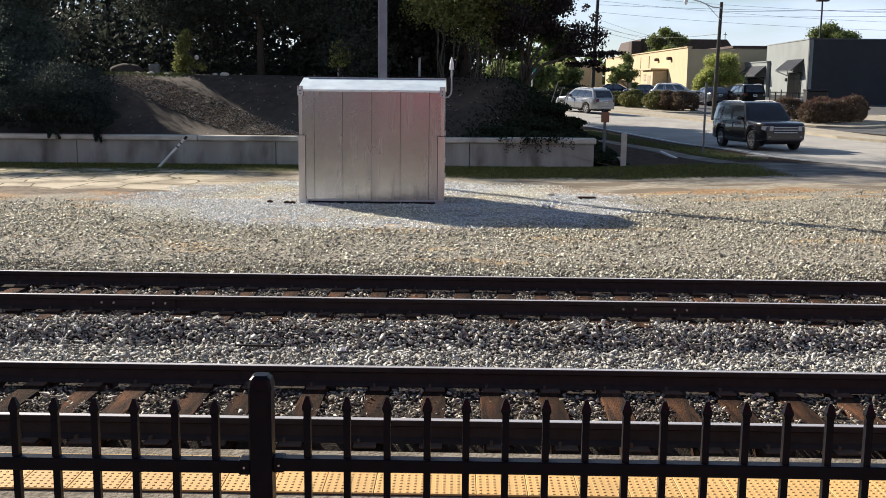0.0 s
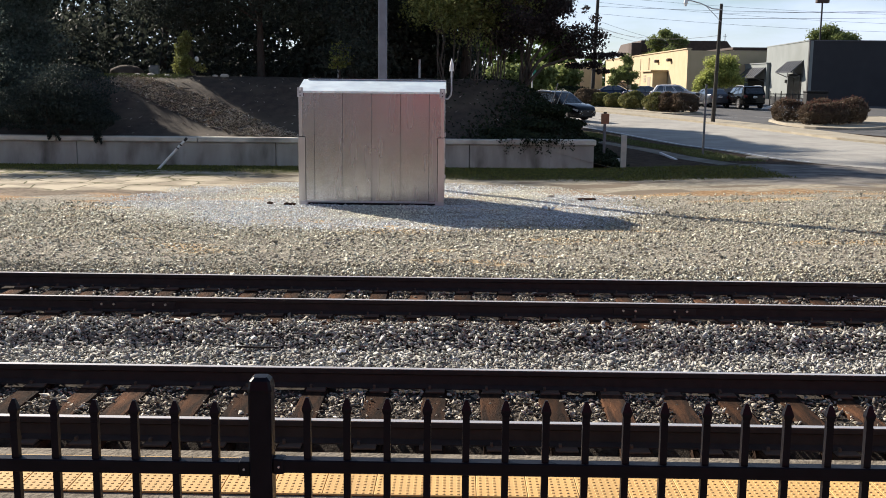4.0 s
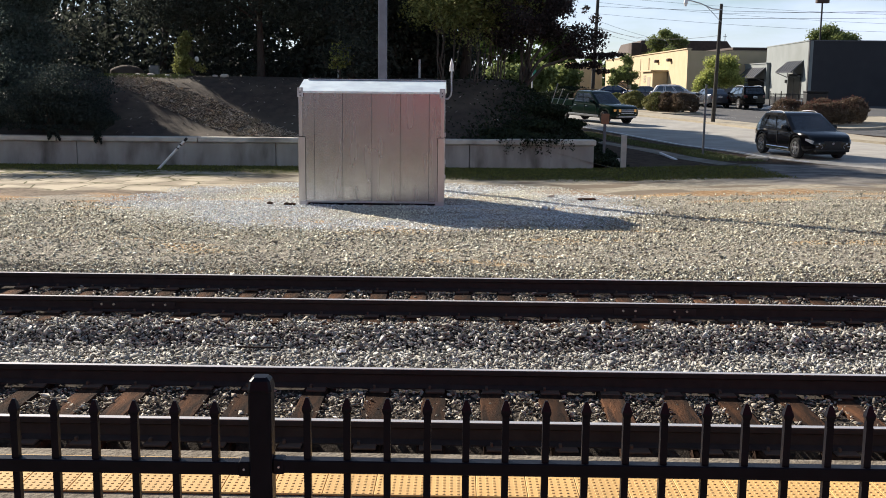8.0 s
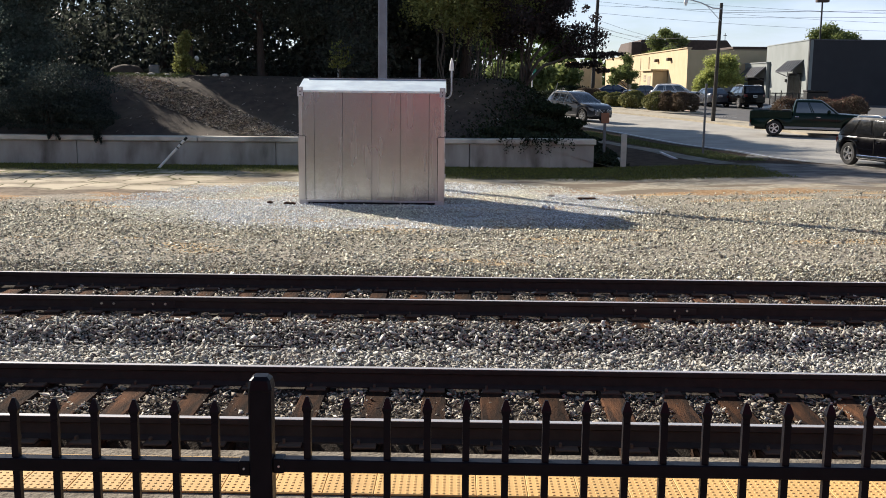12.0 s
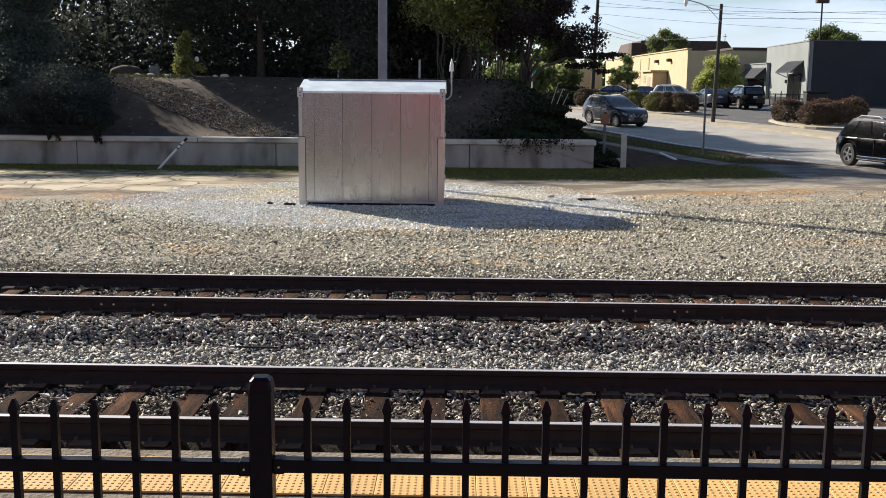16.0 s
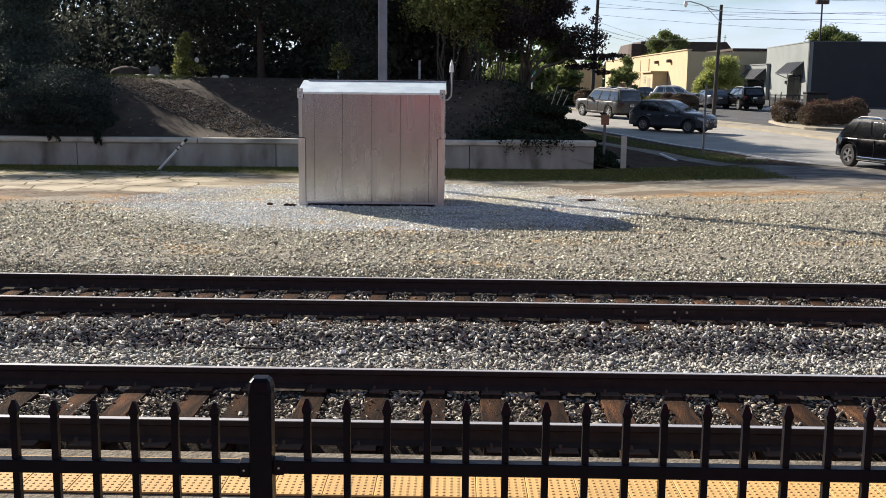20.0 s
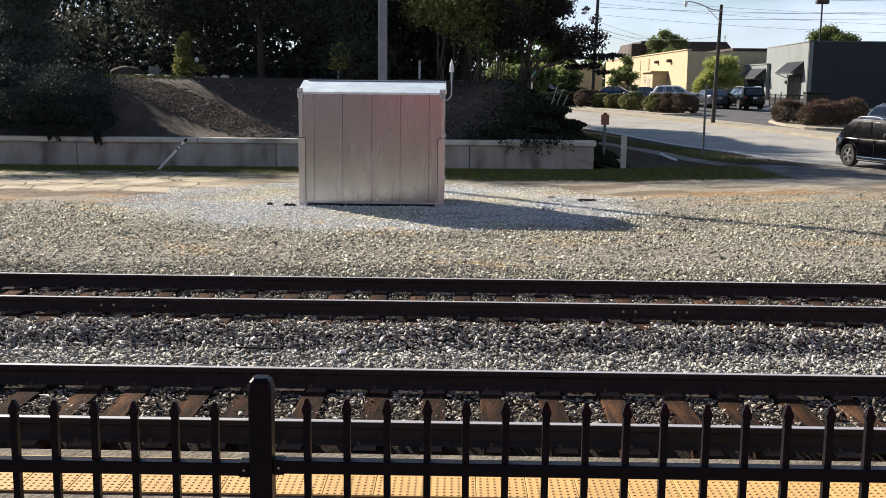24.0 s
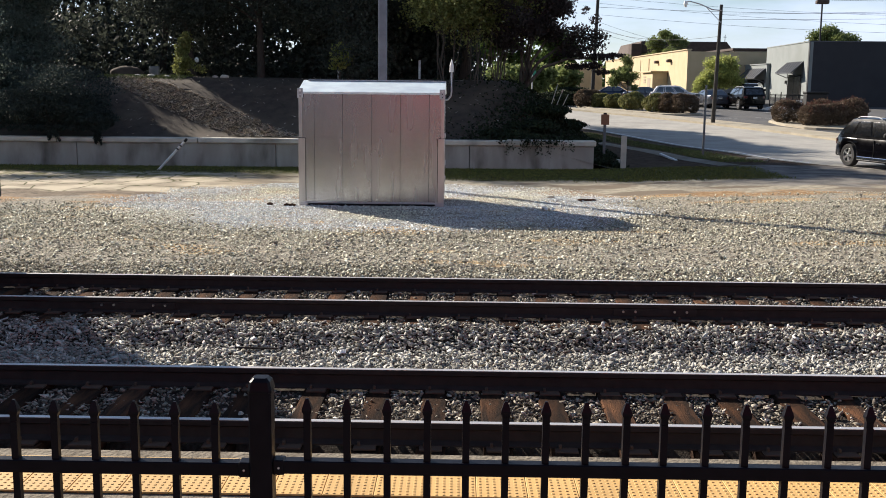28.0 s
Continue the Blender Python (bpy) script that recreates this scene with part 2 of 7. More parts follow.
L_MID = leafy("green_leaf", (0.050, 0.085, 0.022), (0.085, 0.125, 0.032), 0.35)
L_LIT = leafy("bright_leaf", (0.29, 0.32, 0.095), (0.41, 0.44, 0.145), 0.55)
L_FAR = leafy("pale_green_leaf", (0.13, 0.165, 0.06), (0.20, 0.235, 0.085), 0.4)
L_RED = leafy("reddish_leaf", (0.085, 0.042, 0.034), (0.14, 0.068, 0.050), 0.35)
L_BUSH = leafy("clipped_leaf", (0.15, 0.158, 0.060), (0.21, 0.205, 0.085), 0.3)
L_BUSHRED = leafy("bronze_leaf", (0.100, 0.076, 0.055), (0.150, 0.112, 0.078), 0.25)
L_IVY = leafy("ivy_leaf", (0.016, 0.024, 0.013), (0.030, 0.042, 0.020), 0.2)
L_JUNIPER = leafy("juniper_leaf", (0.026, 0.036, 0.032), (0.048, 0.062, 0.054), 0.25)
# straw paled so that its band on the bank reads as sunlit
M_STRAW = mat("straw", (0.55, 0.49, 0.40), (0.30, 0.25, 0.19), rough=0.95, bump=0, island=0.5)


def ground_material():
    """Gravel, dirt track, orange soil and pale apron in bands along the line, with torn edges."""
    m = bpy.data.materials.new("yard_ground")
    m.use_nodes = True
    n, k = m.node_tree.nodes, m.node_tree.links
    b = n["Principled BSDF"]
    tc = n.new("ShaderNodeTexCoord")
    sep = n.new("ShaderNodeSeparateXYZ")
    k.new(tc.outputs["Object"], sep.inputs[0])

    def tex(s, d=6, st=(1, 1, 1)):
        mp2 = n.new("ShaderNodeMapping")
        mp2.inputs["Scale"].default_value = st
        k.new(tc.outputs["Object"], mp2.inputs["Vector"])
        t = n.new("ShaderNodeTexNoise")
        t.inputs["Scale"].default_value, t.inputs["Detail"].default_value = s, d
        k.new(mp2.outputs["Vector"], t.inputs["Vector"])
        return t.outputs["Fac"]

    def op(kind, a, c):
        o = n.new("ShaderNodeMath")
        o.operation = kind
        for i, v in enumerate((a, c)):
            if isinstance(v, (int, float)):
                o.inputs[i].default_value = v
            else:
                k.new(v, o.inputs[i])
        return o.outputs[0]

    def step(f, lo, hi):
        r = n.new("ShaderNodeMapRange")
        r.interpolation_type = "SMOOTHSTEP"
        r.inputs["From Min"].default_value, r.inputs["From Max"].default_value = lo, hi
        k.new(f, r.inputs["Value"])
        return r.outputs["Result"]

    def mix(f, a, c):
        x = n.new("ShaderNodeMixRGB")
        k.new(f, x.inputs["Fac"])
        for sock, v in (("Color1", a), ("Color2", c)):
            if isinstance(v, tuple):
                x.inputs[sock].default_value = (*v, 1)
            else:
                k.new(v, x.inputs[sock])
        return x.outputs["Color"]

    wob = op("MULTIPLY", op("SUBTRACT", tex(0.5, 8), 0.5), 7.0)
    X, Y = sep.outputs["X"], op("ADD", sep.outputs["Y"], wob)
    # grain under the gravel, kept dark to paint the shade between stones
    grain = mix(step(tex(22, 5), 0.35, 0.65), (0.17, 0.155, 0.125), (0.40, 0.365, 0.295))
    dirt = mix(step(tex(5, 8), 0.35, 0.65), (0.255, 0.228, 0.172), (0.40, 0.360, 0.280))
    orange = mix(step(tex(9, 6), 0.35, 0.65), (0.25, 0.150, 0.075), (0.37, 0.255, 0.145))
    apron = mix(step(tex(0.9, 9), 0.42, 0.62), (0.52, 0.455, 0.34), (0.32, 0.275, 0.205))
    slab = n.new("ShaderNodeTexVoronoi")
    slab.feature = "DISTANCE_TO_EDGE"
    slab.inputs["Scale"].default_value = 0.75
    k.new(tc.outputs["Object"], slab.inputs["Vector"])
    apron = mix(step(op("ADD", slab.outputs["Distance"], op("MULTIPLY", tex(4, 6), 0.10)), 0.085, 0.055), apron, (0.10, 0.095, 0.045))
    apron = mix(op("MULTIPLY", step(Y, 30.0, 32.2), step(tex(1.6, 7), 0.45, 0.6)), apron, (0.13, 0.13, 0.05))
    # turf ground, darkened in its colour for the shade it lies in
    turf = mix(step(tex(7, 6), 0.35, 0.65), (0.035, 0.040, 0.018), (0.085, 0.080, 0.040))
    tarry = mix(step(tex(1.4, 9), 0.35, 0.65), (0.11, 0.105, 0.10), (0.23, 0.215, 0.195))
    # brown soil, darkened in its colour for the shade of the tree canopy
    soil = mix(step(tex(3, 6), 0.35, 0.65), (0.042, 0.027, 0.018), (0.075, 0.052, 0.034))
    col = mix(step(tex(0.7, 6, (0.4, 1.5, 1)), 0.56, 0.66), grain, (0.46, 0.33, 0.18))
    col = mix(op("MULTIPLY", step(Y, 25.2, 26.0), step(tex(0.6, 6, (0.5, 1.2, 1)), 0.46, 0.60)), col, orange)
    col = mix(step(Y, 27.0, 28.0), col, dirt)
    col = mix(op("MULTIPLY", step(Y, 26.6, 27.6), step(tex(0.8, 7, (0.5, 1.2, 1)), 0.52, 0.60)), col, (0.19, 0.155, 0.115))
    col = mix(op("MULTIPLY", op("MULTIPLY", step(X, 6.0, 10.0), step(Y, 28.6, 29.8)), step(op("SUBTRACT", X, op("MULTIPLY", sep.outputs["Y"], 1.0)), -28.0, -25.0)), col, tarry)
    left = step(op("MULTIPLY", X, -1.0), 4.5, 7.5)
    Y2 = op("ADD", sep.outputs["Y"], op("MULTIPLY", wob, 0.45))
    # darker brown band between the orange soil and the apron
    dark_band = mix(step(tex(6, 7), 0.35, 0.65), (0.115, 0.090, 0.066), (0.21, 0.165, 0.12))
    col = mix(op("MULTIPLY", op("MULTIPLY", left, step(Y2, 24.2, 24.8)), step(tex(0.7, 7, (0.5, 1.4, 1)), 0.38, 0.50)), col, orange)
    col = mix(op("MULTIPLY", left, step(Y2, 25.6, 26.2)), col, dark_band)
    col = mix(op("MULTIPLY", left, step(Y2, 26.8, 27.4)), col, apron)
    grassy = step(op("ADD", Y2, op("MULTIPLY", step(X, -4.0, 2.0), 1.6)), 32.2, 33.1)
    col = mix(op("MULTIPLY", grassy, step(op("MULTIPLY", X, -1.0), -10.4, -9.0)), col, turf)
    col = mix(step(Y, 35.2, 36.4), col, soil)
    k.new(col, b.inputs["Base Color"])
    b.inputs["Roughness"].default_value = 0.95
    b.inputs["Specular IOR Level"].default_value = 0.1
    bp = n.new("ShaderNodeBump")
    bp.inputs["Strength"].default_value, bp.inputs["Distance"].default_value = 0.6, 0.03
    k.new(tex(28, 5), bp.inputs["Height"])
    k.new(bp.outputs["Normal"], b.inputs["Normal"])
    return m


M_GROUND = ground_material()
M_BRICK = mat("mirrored_red_wall", (0.30, 0.045, 0.055), (0.36, 0.06, 0.07), rough=0.9, scale=6, bump=0.2, bscale=20)
M_REDROOF = mat("red_metal_roof", (0.42, 0.06, 0.045), rough=0.5, bump=0.05)
# bed far darker than its stones, so the gaps between them look shaded
M_BED = mat("dark_ballast_fines", (0.045, 0.039, 0.034), (0.085, 0.075, 0.065), rough=1.0, spec=0.02, scale=25, bump=0.5, bscale=80)
M_BACKDROP = mat("dark_backdrop", (0.075, 0.075, 0.085), (0.10, 0.10, 0.11), rough=0.95)
M_BANK = mat("bank_soil", (0.045, 0.034, 0.026), (0.075, 0.057, 0.042), rough=0.95, scale=3, bump=0.7, bscale=20, dirt=(0.13, 0.105, 0.07), dscale=0.6)


# ---- mesh helpers ----
def thing(name, label, category, at=(0, 0, 0), turn=0.0, group="", kind=""):
    ob = new(name)
    ob.empty_display_size = 0.2
    ob.matrix_world = pose(*at, 0, 0, turn)
    return tagged(ob, label, category, group, kind)


def mesh_of(name, bm, material, smooth=0.0):
    me = bpy.data.meshes.new(name)
    bmesh.ops.recalc_face_normals(bm, faces=bm.faces[:])
    bm.to_mesh(me)
    bm.free()
    me.materials.append(material)
    if smooth:
        me.polygons.foreach_set("use_smooth", [True] * len(me.polygons))
        me.set_sharp_from_angle(angle=radians(smooth))
    return me


def part(name, bm, material, parent, label="", smooth=0.0, at=None):
    """Links a bmesh, or a mesh that is already made, as one object under a thing or a part."""
    me = bm if isinstance(bm, bpy.types.Mesh) else mesh_of(name, bm, material, smooth)
    ob = new(name, me)
    ob.parent = parent
    if at is not None:
        ob.matrix_basis = at
    return tagged(ob, label)


def solid(name, bm, material, label, category, kind="", smooth=0.0, group=""):
    return tagged(new(name, mesh_of(name, bm, material, smooth)), label, category, group, kind)


def box(bm, x0, x1, y0, y1, z0, z1, bev=0.0):
    r = bmesh.ops.create_cube(bm, size=1.0, matrix=Matrix.Translation(((x0 + x1) / 2, (y0 + y1) / 2, (z0 + z1) / 2)) @ Matrix.Diagonal((x1 - x0, y1 - y0, z1 - z0, 1)))
    if bev:
        es = list({e for v in r["verts"] for e in v.link_edges})
        bmesh.ops.bevel(bm, geom=es, offset=bev, segments=1, affect="EDGES")
    return bm


def boxed(*a, bev=0.0):
    return box(bmesh.new(), *a, bev=bev)


def tube(bm, p0, p1, r0, r1=None, n=10):
    p0, p1 = Vector(p0), Vector(p1)
    d = p1 - p0
    m = Matrix.Translation((p0 + p1) / 2) @ d.to_track_quat("Z", "Y").to_matrix().to_4x4()
    bmesh.ops.create_cone(bm, cap_ends=True, segments=n, radius1=r0, radius2=r0 if r1 is None else r1, depth=d.length, matrix=m)
    return bm


def tubed(*a, **k):
    return tube(bmesh.new(), *a, **k)


def ring_loft(bm, rings, caps=True):
    """Skins a row of rings of equal length."""
    vs = [[bm.verts.new(p) for p in r] for r in rings]
    k = len(rings[0])
    for a, b in zip(vs, vs[1:]):
        for i in range(k):
            bm.faces.new((a[i], a[(i + 1) % k], b[(i + 1) % k], b[i]))
    if caps:
        bm.faces.new(vs[0])
        bm.faces.new(list(reversed(vs[-1])))
    return bm


def pipe(bm, pts, r, n=8):
    pts = [Vector(p) for p in pts]
    rings = []
    for i, p in enumerate(pts):
        d = (pts[min(i + 1, len(pts) - 1)] - pts[max(i - 1, 0)]).normalized()
        q = d.to_track_quat("Z", "Y")
        rr = r[i] if isinstance(r, (list, tuple)) else r
        rings.append([p + q @ Vector((math.cos(a) * rr, math.sin(a) * rr, 0)) for a in [2 * math.pi * j / n for j in range(n)]])
    return ring_loft(bm, rings)


def prism(bm, outline, y0, y1):
    """An outline of (x, z) drawn out along y."""
    return ring_loft(bm, [[Vector((x, y0, z)) for x, z in outline], [Vector((x, y1, z)) for x, z in outline]])


def raw(name, verts, faces, material, smooth=False):
    me = bpy.data.meshes.new(name)
    verts, faces = np.asarray(verts, dtype=np.float32), np.asarray(faces, dtype=np.int32)
    k = faces.shape[1]
    me.vertices.add(len(verts))
    me.vertices.foreach_set("co", verts.ravel())
    me.loops.add(faces.size)
    me.loops.foreach_set("vertex_index", faces.ravel())
    me.polygons.add(len(faces))
    me.polygons.foreach_set("loop_start", np.arange(0, faces.size, k, dtype=np.int32))
    me.polygons.foreach_set("loop_total", np.full(len(faces), k, dtype=np.int32))
    me.materials.append(material)
    me.update(calc_edges=True)
    me.validate()
    if smooth:
        me.polygons.foreach_set("use_smooth", [True] * len(me.polygons))
    return me


def sm(t):
    t = min(1.0, max(0.0, t))
    return t * t * (3 - 2 * t)


def lerp_line(pts, y):
    """x on a line of (x, y) points sorted by y."""
    if y <= pts[0][1]:
        return pts[0][0]
    for (xa, ya), (xb, yb) in zip(pts, pts[1:]):
        if y <= yb:
            return xa + (xb - xa) * (y - ya) / (yb - ya)
    (xa, ya), (xb, yb) = pts[-2], pts[-1]
    return xa + (xb - xa) * (y - ya) / (yb - ya)


# ---- the lie of the land ----
PLAT_Z, PLAT_EDGE = 0.25, 6.46
RAIL_Y = (7.835, 9.34, 12.40, 13.905)
TIE = 0.533


def land(x, y):
    """Height of the open ground; the top of the rails is 0."""
    z = -0.25 + 0.2 * sm((x - 3) / 8) * sm((44 - y) / 8 + 0.5)
    z += 0.024 * min(max(0, y - 40), 90)
    if y > 36:
        z += 0.2 * sm((y - 36) / 6) * (1 - sm((x - 3) / 8))
    if y < 16:
        z += -0.02 * sm((16 - y) / 2)
    # the low pad of stone under the hut, and the yard's unevenness
    u, v = (x + 1.2) / 6.4, (y - 23.6) / 3.3
    z += 0.02 * sm(1.25 - math.hypot(u, v) * 1.15)
    if 14.5 < y < 32 and abs(x) < 16:
        k = sm((y - 14.5) / 2) * sm((32 - y) / 3) * sm((16 - abs(x)) / 3)
        z += k * (0.030 * noise.noise((x * 0.45, y * 0.75, 7.0)) + 0.022 * noise.noise((x * 1.3, y * 1.9, 2.0)))
    return z


BANK_EDGE = ((5.6, 34), (5.8, 40), (5.6, 46), (4.2, 55), (0.5, 63), (-6.0, 72), (-20, 90))


def bank(x, y):
    """Height of the planted embankment above the retaining wall."""
    t = min(1.0, max(0.0, (lerp_line(BANK_EDGE, y) + 0.3 - x) / 3.9))
    e = 0.65 * t + 0.35 * sm(t)
    rise = 0.61 + 2.18 * sm((y - 35.6 - 0.027 * x) / 6.2) 
    return land(x, y) - 0.12 + e * (rise - land(x, y) + 0.12) + 0.05 * noise.noise((x * 0.7, y * 0.7, 0)) * e


def height(x, y):
    return max(land(x, y), bank(x, y)) if y > 35.6 and x < 6 else land(x, y)


def axis(spans):
    """Grid lines: (from, to, step) spans."""
    out2 = []
    for a, b, s in spans:
        out2 += list(np.arange(a, b - 1e-6, s))
    return out2 + [spans[-1][1]]


def sheet(name, xs, ys, fz, material, smooth=True):
    v = [(x, y, fz(x, y)) for y in ys for x in xs]
    k = len(xs)
    f = [(j * k + i, j * k + i + 1, (j + 1) * k + i + 1, (j + 1) * k + i) for j in range(len(ys) - 1) for i in range(k - 1)]
    return raw(name, v, f, material, smooth)


def strip(name, edge_a, edge_b, lift, material, n=60, across=6):
    """A sheet between two edges (lists of (x, y) sorted alike), laid on the land."""
    def along(pts, t):
        d = [0.0]
        for a, b in zip(pts, pts[1:]):
            d.append(d[-1] + math.dist(a, b))
        s = t * d[-1]
        for i in range(len(pts) - 1):
            if s <= d[i + 1] + 1e-9:
                u = (s - d[i]) / (d[i + 1] - d[i])
                return (pts[i][0] + (pts[i + 1][0] - pts[i][0]) * u, pts[i][1] + (pts[i + 1][1] - pts[i][1]) * u)
        return pts[-1]
    v, f = [], []
    for i in range(n + 1):
        a, b = along(edge_a, i / n), along(edge_b, i / n)
        for j in range(across + 1):
            u = j / across
            x, y = a[0] + (b[0] - a[0]) * u, a[1] + (b[1] - a[1]) * u
            v.append((x, y, land(x, y) + lift))
    k = across + 1
    f = [(i * k + j, i * k + j + 1, (i + 1) * k + j + 1, (i + 1) * k + j) for i in range(n) for j in range(across)]
    return raw(name, v, f, material, True)


XS = axis([(-1800, -200, 200), (-200, -40, 20), (-40, -14, 2), (-14, 14, 0.4), (14, 40, 1), (40, 200, 20), (200, 1800, 200)])
YS = axis([(-300, -20, 40), (-20, 5, 5), (5, 15, 0.5), (15, 30, 0.35), (30, 48, 0.6), (48, 140, 4), (140, 300, 40), (300, 3000, 450)])
def floor_z(x, y):
    return land(x, y) - (0.4 if 6 < y < 15.1 else 0.4 * sm((16.2 - y) / 1.1) if y >= 15.1 else 0.0)


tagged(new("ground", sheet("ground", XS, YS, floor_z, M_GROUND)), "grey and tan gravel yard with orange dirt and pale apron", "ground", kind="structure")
tagged(new("embankment", sheet("embankment", axis([(-60, -20, 2), (-20, 6.4, 0.4)]), axis([(35.45, 42, 0.3), (42, 92, 1.6)]), bank, M_BANK)), "bare brown soil bank above the retaining wall", "embankment", kind="structure")

# ---- road, lot, walks ----
ROAD_NEAR = ((20.5, -30), (20.5, 8), (19.8, 20), (17.0, 29.5), (12.3, 36.9), (11.55, 38.9), (10.45, 45.5), (8.1, 53.2), (7.2, 55.8), (3.4, 64), (-1.6, 73), (-12, 90), (-30, 115))
ROAD_FAR = ((29.5, -30), (29.5, 8), (28.5, 22), (25.5, 36), (21.0, 47.0), (18.7, 51.2), (17.7, 55.2), (15.3, 62.7), (12.8, 69.3), (9.8, 75.7), (5.0, 84), (-4, 98), (-22, 123))
tagged(new("road", strip("road", ROAD_NEAR, ROAD_FAR, 0.012, M_ROAD, 120, 8)), "sun-bleached grey asphalt road with worn edges", "road", kind="structure")


def offset(pts, d):
    o = []
    for i, p in enumerate(pts):
        a, b = Vector(pts[max(i - 1, 0)]), Vector(pts[min(i + 1, len(pts) - 1)])
        t = (b - a).normalized()
        o.append((p[0] + t.y * d, p[1] - t.x * d))
    return o


LINE = ROAD_NEAR[4:10]
tagged(new("edge_line", strip("edge_line", offset(LINE, 0.22), offset(LINE, 0.40), 0.022, M_PAINT, 60, 1)), "worn white edge line on the road", "road marking", kind="structure")
# the tan walk with its kerb on the far side
FAR = ROAD_FAR[4:13]


def kerb(name, line, w, h, label, n=90):
    """A raised kerb or walk along a line, with real sides."""
    inner, outer = offset(line, 0.0), offset(line, w)
    def dense(pts):
        r = []
        for a, b in zip(pts, pts[1:]):
            for u in range(6):
                r.append((a[0] + (b[0] - a[0]) * u / 6, a[1] + (b[1] - a[1]) * u / 6))
        return r + [pts[-1]]
    inner, outer = dense(inner), dense(outer)
    bm = bmesh.new()
    rings = []
    for a, b in zip(inner, outer):
        za, zb = land(*a), land(*b)
        rings.append([Vector((a[0], a[1], za - 0.1)), Vector((a[0], a[1], za + h)), Vector((b[0], b[1], zb + h)), Vector((b[0], b[1], zb - 0.1))])
    ring_loft(bm, rings)
    return solid(name, bm, M_WALK, label, "pavement", kind="structure")


kerb("pavement", FAR, 2.3, 0.13, "tan concrete walk with a kerb beside the road")
LOT = ((32, 44), (24.2, 50.5), (21.2, 55.5), (19.6, 59.0), (17.5, 65), (15.0, 71.5), (12.0, 78), (8.2, 85))
LOT_BACK = ((75, 60), (70, 66), (60, 75), (52, 84), (44, 92), (36, 100), (30, 108), (24, 112))
tagged(new("parking_lot", strip("parking_lot", LOT, LOT_BACK, 0.02, M_LOT, 40, 12)), "dark asphalt parking lot with white bay lines", "parking lot", kind="structure")
# grassy corner walk, with tree shade in its concrete's colour
WALK_L = ((9.0, 35.6), (8.2, 38.6), (7.0, 43.6), (5.6, 48))
tagged(new("footpath", strip("footpath", WALK_L, offset(WALK_L, 0.85), 0.016, M_SHADED_PATH, 30, 3)), "narrow cracked concrete footpath beside the verge, darkened for tree shade", "pavement", kind="structure")

# ---- platform ----
bm = bmesh.new()
prism(bm, [(-60, PLAT_Z - 0.9), (60, PLAT_Z - 0.9), (60, PLAT_Z), (-60, PLAT_Z)], -14, PLAT_EDGE)
bmesh.ops.bevel(bm, geom=[e for e in bm.edges if all(abs(v.co.y - PLAT_EDGE) < 1e-4 and abs(v.co.z - PLAT_Z) < 1e-4 for v in e.verts)], offset=0.02, segments=2, affect="EDGES")
platform = solid("platform", bm, M_EDGE, "grey concrete station platform with a chipped edge", "platform", kind="structure")


# ---- tracks ----
def rail_mesh(y, x0, x1):
    """Flat-bottomed rail, 0.18 m tall, as a body and a polished head strip."""
    half = [(0.076, -0.178), (0.076, -0.166), (0.012, -0.145), (0.009, -0.060), (0.035, -0.045), (0.037, -0.010), (0.030, 0.0)]
    ring = [(v, z) for v, z in half] + [(-v, z) for v, z in reversed(half)]
    b = bmesh.new()
    ring_loft(b, [[Vector((x, y + v, z)) for v, z in ring] for x in (x0, x1)])
    t = bmesh.new()
    box(t, x0, x1, y - 0.031, y + 0.024, -0.003, 0.0025)
    return b, t


spike_me = mesh_of("spike", boxed(-0.012, 0.012, -0.02, 0.02, -0.185, -0.135, bev=0.004), M_STEEL)


tie_me = mesh_of("tie", boxed(-0.115, 0.115, -1.295, 1.295, -0.36, -0.186, bev=0.012), M_TIE)
plate_me = mesh_of("tie_plate", boxed(-0.09, 0.09, -0.17, 0.17, -0.19, -0.168, bev=0.006), M_STEEL)
rng = random.Random(5)


NEAR_TIES = (-3.93, -3.40, -2.95, -2.36, -1.90, -1.30, -0.71, -0.19, 0.34, 0.88, 1.44, 2.01, 2.51, 3.07, 3.58)
FAR_TIES = (-5.46, -4.97, -4.46, -3.92, -3.37, -2.82, -2.22, -1.61, -1.04, -0.52, 0.08, 0.66, 1.15, 1.71, 2.24, 2.78, 3.30, 3.86, 4.39, 4.86)


